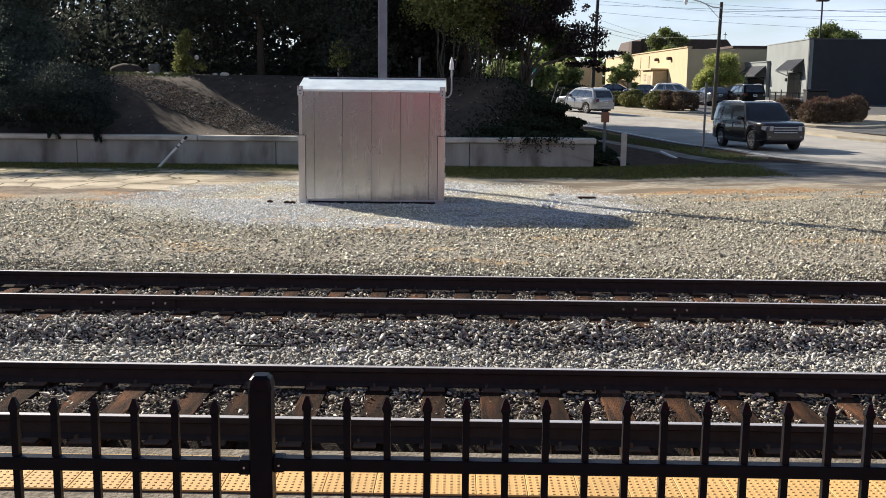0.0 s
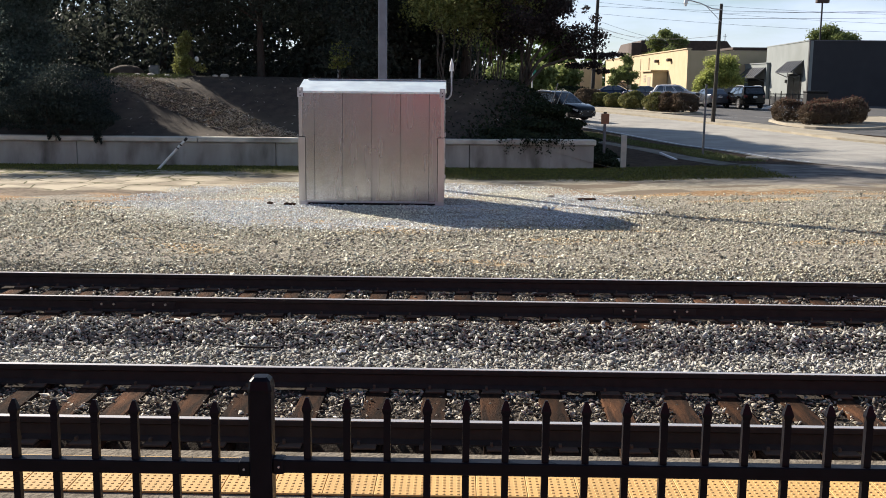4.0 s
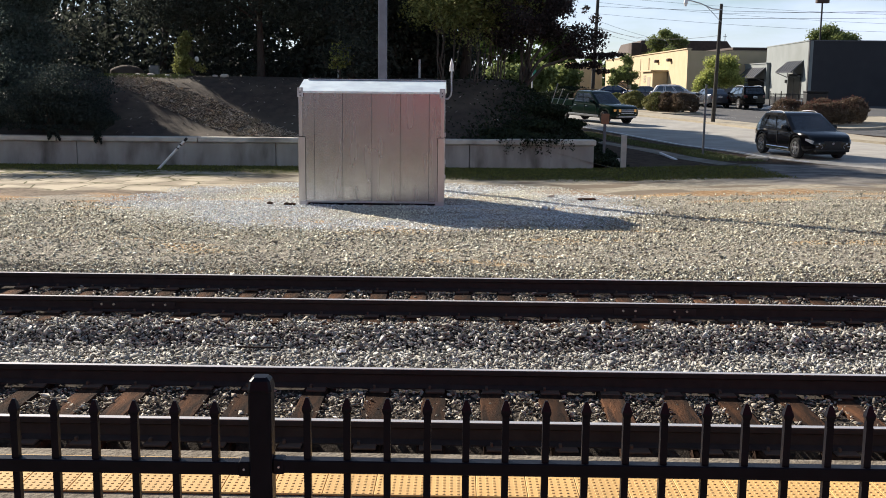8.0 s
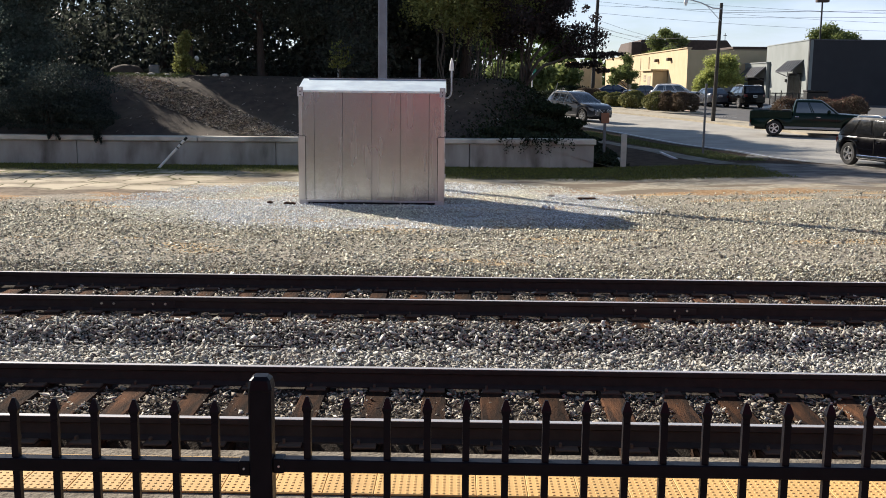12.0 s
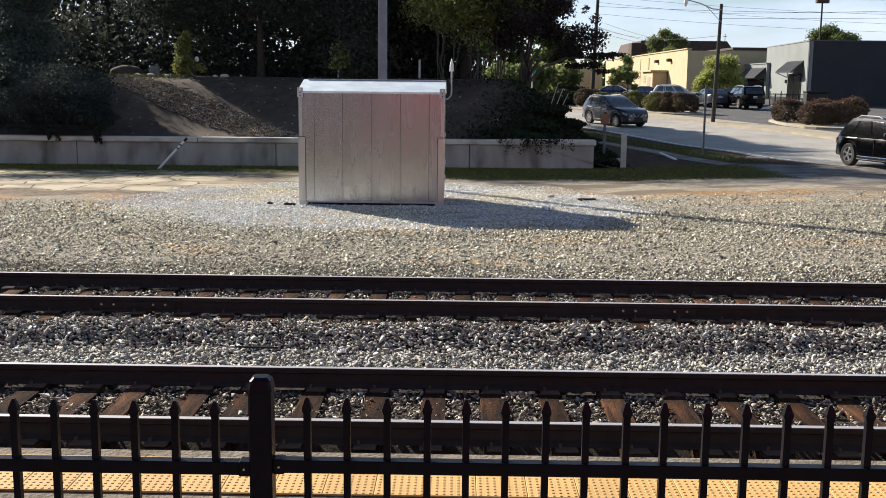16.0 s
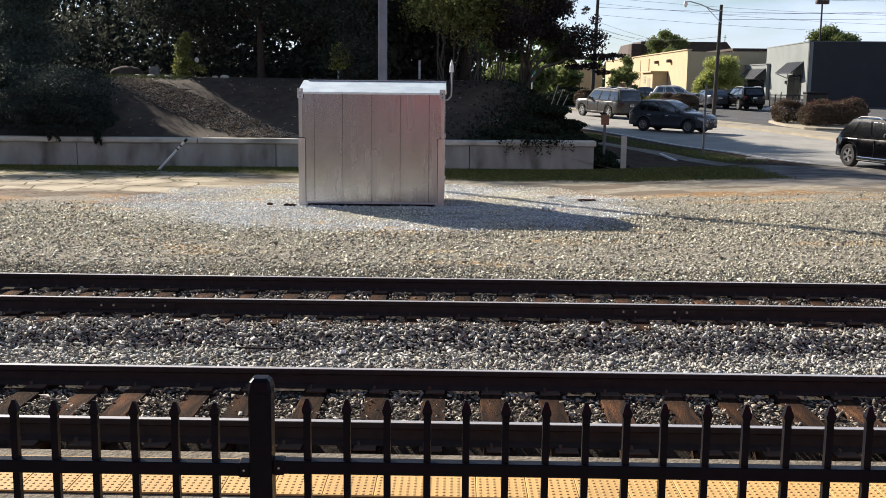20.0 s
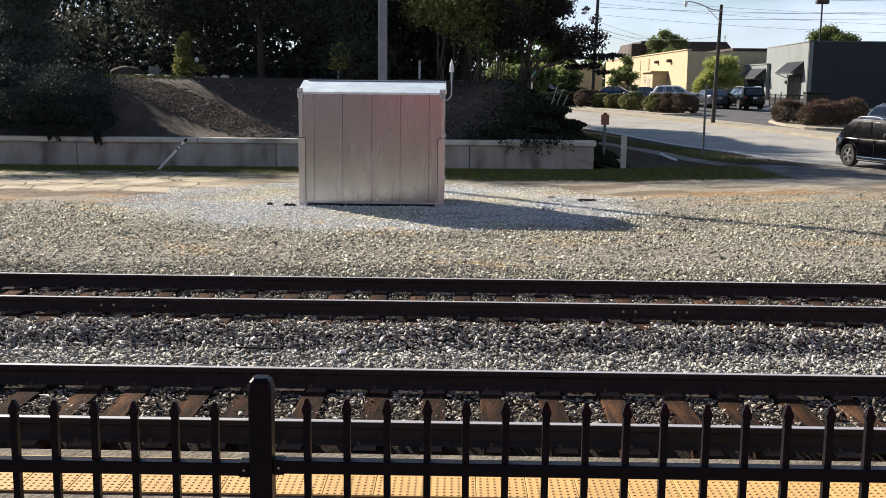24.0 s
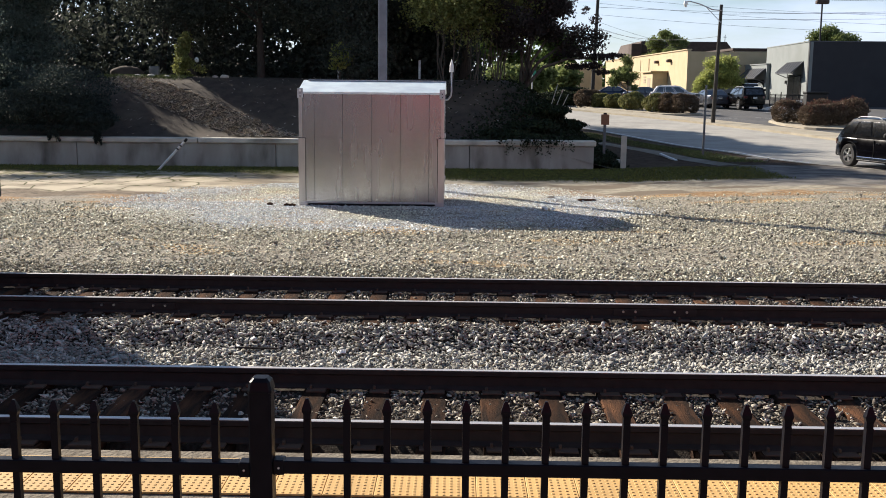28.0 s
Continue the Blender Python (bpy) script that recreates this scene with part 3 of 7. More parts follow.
def track(label, ya, yb, tie_xs, joint_xs, joint_y):
    t = thing("railway_track", label, "railway track", (0, 0, 0))
    yc = (ya + yb) / 2
    for y in (ya, yb):
        b, top = rail_mesh(y, -140, 140)
        r = part("rail", b, M_RAIL, t, "rust-brown steel rail", smooth=25)
        part("rail_head", top, M_RAILTOP, r, "wheel-polished running surface")
    first, last = tie_xs[0], tie_xs[-1]
    run = [first - k * TIE for k in range(25, 0, -1)] + list(tie_xs) + [last + k * TIE for k in range(1, 26)]
    for x in run:
        tie = part("tie", tie_me, M_TIE, t, at=pose(x, yc + rng.uniform(-0.03, 0.03), rng.uniform(-0.008, 0.004), rng.uniform(-0.4, 0.4), rng.uniform(-1.2, 1.2), rng.uniform(-0.9, 0.9)))
        if abs(x) < 8.5:
            for y in (ya, yb):
                part("tie_plate", plate_me, M_STEEL, t, at=pose(x, y, 0))
                for dx, dy in ((-0.05, -0.095), (0.05, 0.095)):
                    part("spike", spike_me, M_STEEL, t, at=pose(x + dx, y + dy, 0))
    far = bmesh.new()
    for x in [run[0] - k * TIE for k in range(1, 220)] + [run[-1] + k * TIE for k in range(1, 220)]:
        box(far, x - 0.115, x + 0.115, yc - 1.295, yc + 1.295, -0.36, -0.186)
    tagged(part("distant_ties", far, M_TIE, t), kind="stuff")
    for bolts in joint_xs:
        xa, xb = bolts[0] - 0.12, bolts[-1] + 0.12
        jb = boxed(xa, xb, joint_y - 0.034, joint_y - 0.016, -0.150, -0.055, bev=0.006)
        bar = part("joint_bar", jb, M_RAIL, t, "bolted rail joint bar")
        for x in bolts:
            part("bolt", tubed((x, joint_y - 0.034, -0.088), (x, joint_y - 0.055, -0.088), 0.015, n=8), M_BOLT, bar, "worn shiny bolt head")
    return t


track("near railway track of rusty rails on dark timber ties", RAIL_Y[0], RAIL_Y[1], NEAR_TIES, (), 0)
track("far railway track of rusty rails on dark timber ties", RAIL_Y[2], RAIL_Y[3], FAR_TIES, ((-4.39, -4.24, -3.75, -3.60), (2.05, 2.20, 2.68, 2.83)), RAIL_Y[2])


# ---- loose stone ----
def rock_shapes(seed, kinds, corners):
    """Convex broken rocks about two units across, as (points, triangles)."""
    r = np.random.RandomState(seed)
    shapes = []
    for _ in range(kinds):
        b = bmesh.new()
        d = r.normal(size=(corners, 3))
        d /= np.linalg.norm(d, axis=1)[:, None]
        for p in d * r.uniform(0.8, 1.12, corners)[:, None]:
            b.verts.new(p)
        bmesh.ops.convex_hull(b, input=b.verts[:])
        bmesh.ops.delete(b, geom=[v for v in b.verts if not v.link_faces], context="VERTS")
        bmesh.ops.triangulate(b, faces=b.faces[:])
        b.verts.index_update()
        shapes.append((np.array([v.co[:] for v in b.verts]), np.array([[v.index for v in f.verts] for f in b.faces])))
        b.free()
    return shapes


ROCKS, CHIPS, GRIT = rock_shapes(41, 14, 7), rock_shapes(42, 10, 6), rock_shapes(43, 8, 5)


def stones(name, n, region, size, material, label, keep, seed=1, shapes=ROCKS, tilt=0.3, spread=0.34, flat=0.6, sink=0.3):
    """Many broken stones in one mesh, lying mostly on their flat sides."""
    r = np.random.RandomState(seed)
    x0, x1, y0, y1 = region
    px, py = r.uniform(x0, x1, n * 2), r.uniform(y0, y1, n * 2)
    ok = np.array([keep(a, b, c) for a, b, c in zip(px, py, r.rand(n * 2))])
    px, py = px[ok][:n], py[ok][:n]
    n = len(px)
    s = size * np.exp(np.clip(r.normal(0, spread, n), -0.9, 0.95))
    dims = np.stack([s * 0.5, s * r.uniform(0.30, 0.46, n), s * r.uniform(0.20, 0.40, n) * flat / 0.6], 1)
    q = r.normal(size=(n, 4)) * np.array([1, tilt, tilt, 1])
    q /= np.linalg.norm(q, axis=1)[:, None]
    w, a, b, c = q.T
    R = np.stack([1 - 2 * (b * b + c * c), 2 * (a * b - w * c), 2 * (a * c + w * b), 2 * (a * b + w * c), 1 - 2 * (a * a + c * c), 2 * (b * c - w * a), 2 * (a * c - w * b), 2 * (b * c + w * a), 1 - 2 * (a * a + b * b)], 1).reshape(n, 3, 3)
    pz = np.array([stone_z(a, b) for a, b in zip(px, py)]) + r.uniform(-sink, 0.28, n) * s
    P = np.stack([px, py, pz], 1)
    kind = r.randint(0, len(shapes), n)
    verts, tris, start = [], [], 0
    for k, (bv, bt) in enumerate(shapes):
        i = np.nonzero(kind == k)[0]
        v = np.einsum("nij,nkj->nki", R[i], bv[None] * dims[i][:, None, :]) + P[i][:, None, :]
        verts.append(v.reshape(-1, 3))
        tris.append((bt[None] + (start + np.arange(len(i)) * len(bv))[:, None, None]).reshape(-1, 3))
        start += len(i) * len(bv)
    return tagged(new(name, raw(name, np.concatenate(verts), np.concatenate(tris), material)), label, "gravel", kind="stuff")


def stone_z(x, y):
    """Top of the ballast: full cribs in the tracks, a shallow trough between them, a shoulder beyond."""
    base = land(x, y)
    if y > 15.9:
        return base
    z = -0.200
    if 9.9 < y < 11.9:
        z -= 0.17 * (sm((y - 9.9) / 0.4) if y < 10.8 else sm((11.88 - y) / 0.62))
    if y > 14.9:
        z += (base + 0.215) * sm((y - 14.9) / 1.0)
    if y < 8.0:
        z -= 0.3 * sm((8.0 - y) / 0.3)
    z += 0.03 * noise.noise((x * 1.7, y * 1.7, 3.0))
    return z


def on_tie(x, y):
    for yc, xs in ((8.587, NEAR_TIES), (13.152, FAR_TIES)):
        if abs(y - yc) < 1.33:
            return min(abs(x - v) for v in xs) < 0.105
    return False


ballast_keep = lambda x, y, c: y > 7.9 and not 10.05 < y < 11.85 and not (on_tie(x, y) and c > 0.07) and min(abs(y - r) for r in RAIL_Y) > 0.10
stones("ballast", 31000, (-5.8, 6.2, 7.9, 14.9), 0.052, M_STONE_CRIB, "stained loose grey crushed-stone railway ballast", ballast_keep, seed=3, flat=0.45, tilt=0.22)
stones("ballast", 36000, (-5.8, 6.2, 9.95, 12.0), 0.054, M_STONE, "loose grey crushed-stone railway ballast between the tracks", lambda x, y, c: c < 0.9 and y > 10.3, seed=4, flat=0.42, spread=0.42, tilt=0.22)


def off_pad(x, y):
    """About 1 at the torn edge of the pale stone pad round the hut, less inside it."""
    u = (x + 1.6) / (6.8 if x < -1.6 else 6.1)
    v = (y - 24.6) / (4.7 if y < 24.6 else 5.0)
    return math.hypot(u, v) + 0.16 * noise.noise((x * 0.5, y * 0.7, 1.0)) + 0.06 * noise.noise((x * 2.1, y * 2.5, 4.0))


def in_view(x, y):
    return abs(x) < 0.46 * y + 0.5


stones("gravel", 42000, (-8.9, 8.9, 14.2, 18.6), 0.052, M_STONE_TAN, "tan and grey loose yard gravel", lambda x, y, c: in_view(x, y) and (y > 14.75 or c < 0.8), seed=7, shapes=CHIPS, sink=0.2, spread=0.4, flat=0.45, tilt=0.22)
stones("gravel", 46000, (-10.6, 10.6, 18.6, 22.6), 0.053, M_STONE_TAN, "tan and grey loose yard gravel", lambda x, y, c: in_view(x, y) and off_pad(x, y) > 0.86 + 0.2 * c, seed=17, shapes=GRIT, sink=0.2, spread=0.4, flat=0.5, tilt=0.22)
stones("gravel", 30000, (-12.4, 12.4, 22.4, 27.0), 0.053, M_STONE_TAN, "tan and grey loose yard gravel", lambda x, y, c: in_view(x, y) and c > max((y - 22.4) / (2.7 if x < -4.5 else 5.0), 0.0) and off_pad(x, y) > 0.84 + 0.2 * c, seed=8, shapes=GRIT, sink=0.2)
stones("crushed_stone", 104000, (-9.2, 6.6, 18.9, 29.8), 0.036, M_STONE_FINE, "pale blue-grey crushed stone pad round the hut", lambda x, y, c: off_pad(x, y) < 0.86 + 0.24 * c, seed=9, shapes=GRIT, sink=0.2)

# far off the tracks the ballast is a plain rough bed
tagged(new("ballast_bed", sheet("ballast_bed", axis([(-140, -10, 10), (-10, 10, 0.25), (10, 140, 10)]), axis([(6.6, 15.4, 0.2)]), lambda x, y: stone_z(x, y) - 0.03, M_BED)), "compacted grey ballast bed under the tracks", "ballast", kind="structure")


# ---- tactile strip ----
def tactile_tile():
    w, d = 0.3, 0.565
    b = boxed(-w / 2, w / 2, -d / 2, d / 2, 0, 0.012, bev=0.003)
    me = mesh_of("tactile_tile", b, M_YELLOW)
    dm = bmesh.new()
    for i in range(7):
        for j in range(13):
            x, y = -w / 2 + (i + 0.5) * w / 7, -d / 2 + (j + 0.5) * d / 13
            bmesh.ops.create_cone(dm, cap_ends=True, segments=7, radius1=0.0118, radius2=0.0075, depth=0.0045, matrix=Matrix.Translation((x, y, 0.01375)))
    return me, mesh_of("domes", dm, M_YELLOW, 40)


tile_me, dome_me = tactile_tile()
paving = thing("tactile_paving", "yellow tactile warning strip of domed tiles along the platform edge", "tactile paving", (0, 0, PLAT_Z), kind="structure")
for i in range(-26, 27):
    tl = part("tile", tile_me, M_YELLOW, paving, at=pose(-0.02 + i * 0.303, 6.0, 0.004, 0, 0, 0))
    part("domes", dome_me, M_YELLOW, tl)


# ---- fence ----
def fence(y=2.9):
    f = thing("picket_fence", "black steel picket fence with spear-point pickets", "fence", (0, y, PLAT_Z))
    zr, zt, zp = 1.5095 - PLAT_Z, 1.730 - PLAT_Z, 1.810 - PLAT_Z
    pk = bmesh.new()
    w = 0.0104
    box(pk, -w, w, -w, w, 0.06, zt - 0.065)
    rings = []
    for u, z in ((w, zt - 0.066), (w, zt - 0.048), (w * 1.38, zt - 0.036), (w * 1.38, zt - 0.030), (w * 0.95, zt - 0.016), (w * 0.62, zt - 0.006), (w * 0.38, zt)):
        rings.append([Vector((-u, -u * 0.8, z)), Vector((u, -u * 0.8, z)), Vector((u, u * 0.8, z)), Vector((-u, u * 0.8, z))])
    ring_loft(pk, rings)
    pk_me = mesh_of("picket", pk, M_BLACK)
    po = bmesh.new()
    h = 0.0335
    box(po, -h, h, -h, h, 0.0, zp - 0.035, bev=0.005)
    po_me = mesh_of("post", po, M_BLACK)
    cap = bmesh.new()
    rings = []
    for k, z in ((1.0, zp - 0.044), (1.06, zp - 0.040), (1.06, zp - 0.034), (0.90, zp - 0.010), (0.60, zp)):
        a = h * k
        c = a * 0.78
        rings.append([Vector(p + (z,)) for p in ((-a, -c), (-c, -a), (c, -a), (a, -c), (a, c), (c, a), (-c, a), (-a, c))])
    ring_loft(cap, rings)
    cap_me = mesh_of("cap", cap, M_BLACK)
    gap = 0.1190
    step_x = 0.2754 + 18 * gap
    for n in range(-3, 4):
        x0 = -0.5705 + n * step_x
        p = part("post", po_me, M_BLACK, f, at=pose(x0, 0, 0))
        part("post_cap", cap_me, M_BLACK, p)
        part("base_plate", boxed(-0.07, 0.07, -0.07, 0.07, 0, 0.012, bev=0.003), M_BLACK, p)
        # the panels past the post hang a little higher, with their pickets set closer
        up = 0.0 if n < 0 else 0.016
        for i in range(19):
            dx = i * 0.1188 if n < 0 else min(i, 9) * 0.1166 + max(0, i - 9) * 0.1192
            part("picket", pk_me, M_BLACK, f, at=pose(x0 + 0.1377 + dx, 0, up, 0, rng.uniform(-0.15, 0.15), rng.uniform(-2, 2)))
        for z in (zr + up * 0.55, zr + up * 0.55 - 1.03):
            r = bmesh.new()
            box(r, x0 + h + 0.006, x0 + step_x - h - 0.006, -0.0195, 0.0195, z, z + 0.040, bev=0.003)
            rail2 = part("fence_rail", r, M_BLACK, f)
            for s, xx in ((1, x0 + h), (-1, x0 + step_x - h)):
                b = boxed(min(xx, xx + s * 0.034), max(xx, xx + s * 0.034), -0.0225, 0.0225, z - 0.003, z + 0.043, bev=0.003)
                br = part("bracket", b, M_BLACK, rail2)
                part("screw", tubed((xx + s * 0.018, -0.0225, z + 0.02), (xx + s * 0.018, -0.0255, z + 0.02), 0.0035, n=8), M_GALV, br, "small zinc screw head")
    return f


fence()


# ---- signal hut ----
def hut():
    x0, x1, yf, d, zb, ze, zr = -3.735, -0.335, 24.08, 2.0, -0.235, 2.42, 2.70
    g = thing("equipment_hut", "mill-finish aluminium equipment hut with vertical panel seams", "equipment hut", (0, yf, zb))
    e, r = ze - zb, zr - zb
    shell = bmesh.new()
    prism(shell, [(0.0, 0.06), (d, 0.06), (d, e), (d / 2, r - 0.03), (0.0, e)], x0 + 0.01, x1 - 0.01)
    bmesh.ops.transform(shell, matrix=Matrix.Rotation(radians(90), 4, "Z") @ Matrix.Diagonal((1, -1, 1, 1)), verts=shell.verts)
    part("shell", shell, M_SIGNPOST, g)
    seams = [x0, x0 + 0.36, -2.712, -2.030, -1.364, -0.69, x1]
    for a, b in zip(seams, seams[1:]):
        part("panel", boxed(a + 0.003, b - 0.003, -0.014, 0.0, 0.10, e - 0.01, bev=0.004), M_ALU, g, "brushed aluminium wall panel")
        part("panel", boxed(a + 0.006, b - 0.006, d, d + 0.014, 0.10, e - 0.01, bev=0.004), M_ALU, g, "brushed aluminium wall panel")
    for k in range(3):
        for xx, s in ((x0 + 0.01, -1), (x1 - 0.01, 1)):
            part("panel", boxed(min(xx, xx + s * 0.012), max(xx, xx + s * 0.012), k * d / 3 + 0.006, (k + 1) * d / 3 - 0.006, 0.10, e - 0.02, bev=0.004), M_ALU, g)
    # corner trims, the lower length lapped over the upper
    for xx, s in ((x0, 1), (x1, -1)):
        a, b = sorted((xx, xx + s * 0.075))
        part("corner_trim", boxed(a, b, -0.022, 0.03, 0.0, e - 0.03, bev=0.004), M_ALUTRIM, g)
        a, b = sorted((xx - s * 0.012, xx + s * 0.145))
        part("corner_trim", boxed(a, b, -0.040, 0.03, 0.0, 1.60, bev=0.004), M_ALUTRIM, g, "lapped aluminium corner trim")
        xi = xx + s * 0.145
        part("trim_gap", boxed(min(xi, xi + s * 0.012), max(xi, xi + s * 0.012), -0.026, -0.0145, 0.1, 1.60), M_DARK, g)
        part("trim_gap", boxed(a + 0.004, b, -0.034, -0.0225, 1.603, 1.615), M_DARK, g)
        a, b = sorted((xx + s * 0.02, xx + s * 0.20))
        part("skid_foot", boxed(a, b, -0.05, 0.06, -0.02, 0.11, bev=0.006), M_GALV, g)
    part("base_channel", boxed(x0 + 0.2, x1 - 0.2, -0.03, 0.03, 0.062, 0.105, bev=0.006), M_GALV, g)
    part("skid", boxed(x0 + 0.1, x1 - 0.1, 0.0, d - 0.15, -0.09, 0.058), M_DARK, g, "dark skid under the floor")
    # roof in two slopes with a folded edge
    for s in (1, -1):
        rf = bmesh.new()
        ya = -0.07 if s == 1 else d + 0.07
        ring = [(ya, e - 0.035), (ya, e + 0.012), (d / 2, r), (d / 2, r - 0.03)]
        ring_loft(rf, [[Vector((x, y, z)) for y, z in ring] for x in (x0 - 0.02, x1 + 0.02)])
        part("roof", rf, M_ALUROOF, g, "bright folded aluminium roof")
    part("ridge_cap", boxed(x0 + 0.09, x1 + 0.02, d / 2 - 0.09, d / 2 + 0.09, r - 0.01, r + 0.014, bev=0.006), M_GALV, g)
    for xx, s in ((x0 - 0.015, 1), (x1 + 0.015, -1)):
        b = bmesh.new()
        a, c = sorted((xx, xx + s * 0.13))
        box(b, a, c, -0.09, -0.072, e - 0.13, e + 0.09, bev=0.004)
        lug = part("lifting_lug", b, M_GALV, g, "galvanised lifting lug")
        m = (a + c) / 2
        for zz, rr in ((e + 0.045, 0.028), (e - 0.02, 0.014), (e - 0.09, 0.014)):
            part("bolt", tubed((m, -0.09, zz), (m, -0.098, zz), rr, n=10), M_WHITE if rr > 0.02 else M_DARK, lug)
    # aerial on the side wall
    ax, ay = x1 + 0.15, 0.85
    aer = bmesh.new()
    pts = [(x1, ay, e - 0.16), (x1 + 0.07, ay, e - 0.15), (ax - 0.02, ay, e - 0.08), (ax, ay, e + 0.02), (ax, ay, e + 0.55)]
    part("aerial_conduit", pipe(aer, pts, 0.022), M_GALV, g, "bent pale conduit")
    tip = bmesh.new()
    tube(tip, (ax, ay, e + 0.50), (ax, ay, e + 0.66), 0.05, 0.045, n=12)
    tube(tip, (ax, ay, e + 0.66), (ax, ay, e + 0.80), 0.045, 0.008, n=12)
    part("aerial_cap", tip, M_WHITE, g, "white cone-topped aerial", smooth=40)
    for zz in (1.62, 0.98, 0.62):
        part("hinge", boxed(x1, x1 + 0.035, 0.25, 0.33, zz, zz + 0.10, bev=0.004), M_GALV, g)
    # cut cable ends on the stones beside it
    return g


hut()
mast = thing("steel_mast", "tall grey square steel mast behind the hut", "mast", (-2.16, 29.3, -0.25))
part("shaft", boxed(-0.12, 0.12, -0.12, 0.12, 0, 12.0, bev=0.02), M_MAST, mast)
part("base_plate", boxed(-0.25, 0.25, -0.25, 0.25, 0, 0.04, bev=0.006), M_GALV, mast)

# a bent striped marker stick and scraps by the hut
stick = thing("marker_stick", "white leaning marker post with black bands", "marker post", (-9.95, 33.6, land(-9.95, 33.6)))
part("shaft", tubed((0, 0, -0.1), (1.10, -0.2, 1.02), 0.042, n=10), M_WHITE, stick)
for u in (0.70, 0.80, 0.93):
    a, b = Vector((0, 0, -0.1)).lerp((1.10, -0.2, 1.02), u), Vector((0, 0, -0.1)).lerp((1.10, -0.2, 1.02), u + (0.03 if u < 0.9 else 0.075))
    part("band", tubed(a, b, 0.045, n=10), M_TRIM, stick, "black band")
for i, (x, y) in enumerate(((-4.02, 23.95), (-3.88, 23.9), (-4.45, 24.1))):
    b = bmesh.new()
    bmesh.ops.create_icosphere(b, subdivisions=1, radius=0.07, matrix=Matrix.Translation((x, y, land(x, y) + 0.03)) @ Matrix.Diagonal((1.3, 0.8, 0.6, 1)))
    solid("clod", b, M_TIE, "dark lump of debris on the stones", "debris", group="scraps by the hut")


# a plank, a pale stone, wind-blown scraps and an old rod
pk = thing("plank", "short dark weathered plank lying on the gravel", "plank", (3.25, 25.8, land(3.25, 25.8) + 0.03), 6)
part("board", boxed(-0.22, 0.22, -0.07, 0.07, -0.02, 0.03, bev=0.01), M_TIE, pk)
for i, (x, y, r) in enumerate(((2.4, 26.3, 0.075), (-12.3, 41.35, 0.12), (-11.6, 41.2, 0.09), (-9.35, 41.3, 0.14), (-9.75, 41.4, 0.09), (-12.9, 41.5, 0.10))):
    b = bmesh.new()
    bmesh.ops.create_icosphere(b, subdivisions=2, radius=r)
    for v in b.verts:
        v.co *= 1 + 0.25 * noise.noise(v.co / r * 1.3 + Vector((i * 3.1, 0, 0)))
    bmesh.ops.transform(b, matrix=Matrix.Translation((x, y, height(x, y) + r * 0.35)) @ Matrix.Diagonal((1.35, 1.0, 0.65, 1)), verts=b.verts)
    solid("stone", b, M_CONC, "pale rounded stone lying on the ground", "stone", group="loose pale stones", smooth=60)
rk = bmesh.new()
bmesh.ops.create_icosphere(rk, subdivisions=3, radius=1.0)
for v in rk.verts:
    v.co *= 1 + 0.22 * noise.noise(v.co * 1.2)
bmesh.ops.transform(rk, matrix=Matrix.Translation((-13.6, 42.6, height(-13.6, 42.6) + 0.08)) @ Matrix.Diagonal((0.75, 0.5, 0.36, 1)), verts=rk.verts)
solid("boulder", rk, M_BANK, "low grey-green boulder on the crest of the bank", "boulder", smooth=50)


def scrap(x, y, z, size, seed, label):
    """A crumpled piece of thin sheet."""
    b = bmesh.new()
    bmesh.ops.create_grid(b, x_segments=7, y_segments=5, size=size)
    for v in b.verts:
        v.co.z += size * 0.9 * noise.noise(v.co / size * 1.6 + Vector((seed, 0, 0)))
        v.co.x *= 1.4
    bmesh.ops.solidify(b, geom=b.faces[:], thickness=0.004)
    bmesh.ops.translate(b, vec=(x, y, z), verts=b.verts)
    return solid("scrap", b, M_WHITE, label, "litter", group="wind-blown scraps", smooth=40)


scrap(2.09, 23.6, land(2.09, 23.6) + 0.06, 0.10, 1, "crumpled pale plastic scrap on the stones")
scrap(-1.31, 11.2, -0.33, 0.055, 2, "crumpled pale scrap lying in the ballast")
rod = thing("steel_rod", "thin rusty steel rod lying in the ballast", "rod", (-2.26, 11.25, -0.325))
part("bar", tubed((-0.24, 0, 0.01), (0.24, 0.02, 0.0), 0.012, n=8), M_RAIL, rod)

# ---- retaining wall ----
def retaining_wall():
    w = thing("retaining_wall", "stained tan concrete retaining wall with a projecting cap", "retaining wall", (4.68, 35.5, -0.3), 1.55, kind="structure")
    edges = [0.0, -4.3, -10.95, -17.75, -23.0, -30, -37, -44]
    for a, b in zip(edges, edges[1:]):
        part("panel", boxed(b + 0.012, a - 0.012, 0.0, 0.4, 0.0, 0.85, bev=0.008), M_WALL, w)
    caps = [0.06, -3.02, -8.0, -13.6, -18.4, -25, -33, -44]
    for i, (a, b) in enumerate(zip(caps, caps[1:])):
        dz = 0.02 if i == 0 else 0.0
        part("cap", boxed(b + 0.01, a - 0.01, -0.10, 0.46, 0.85, 1.025 + dz, bev=0.03), M_CAP, w, "weathered pale cap stone")
    # return at the end
    part("panel", boxed(-0.4, -0.012, 0.41, 4.2, 0.0, 0.83, bev=0.008), M_WALL, w)
    return w


retaining_wall()


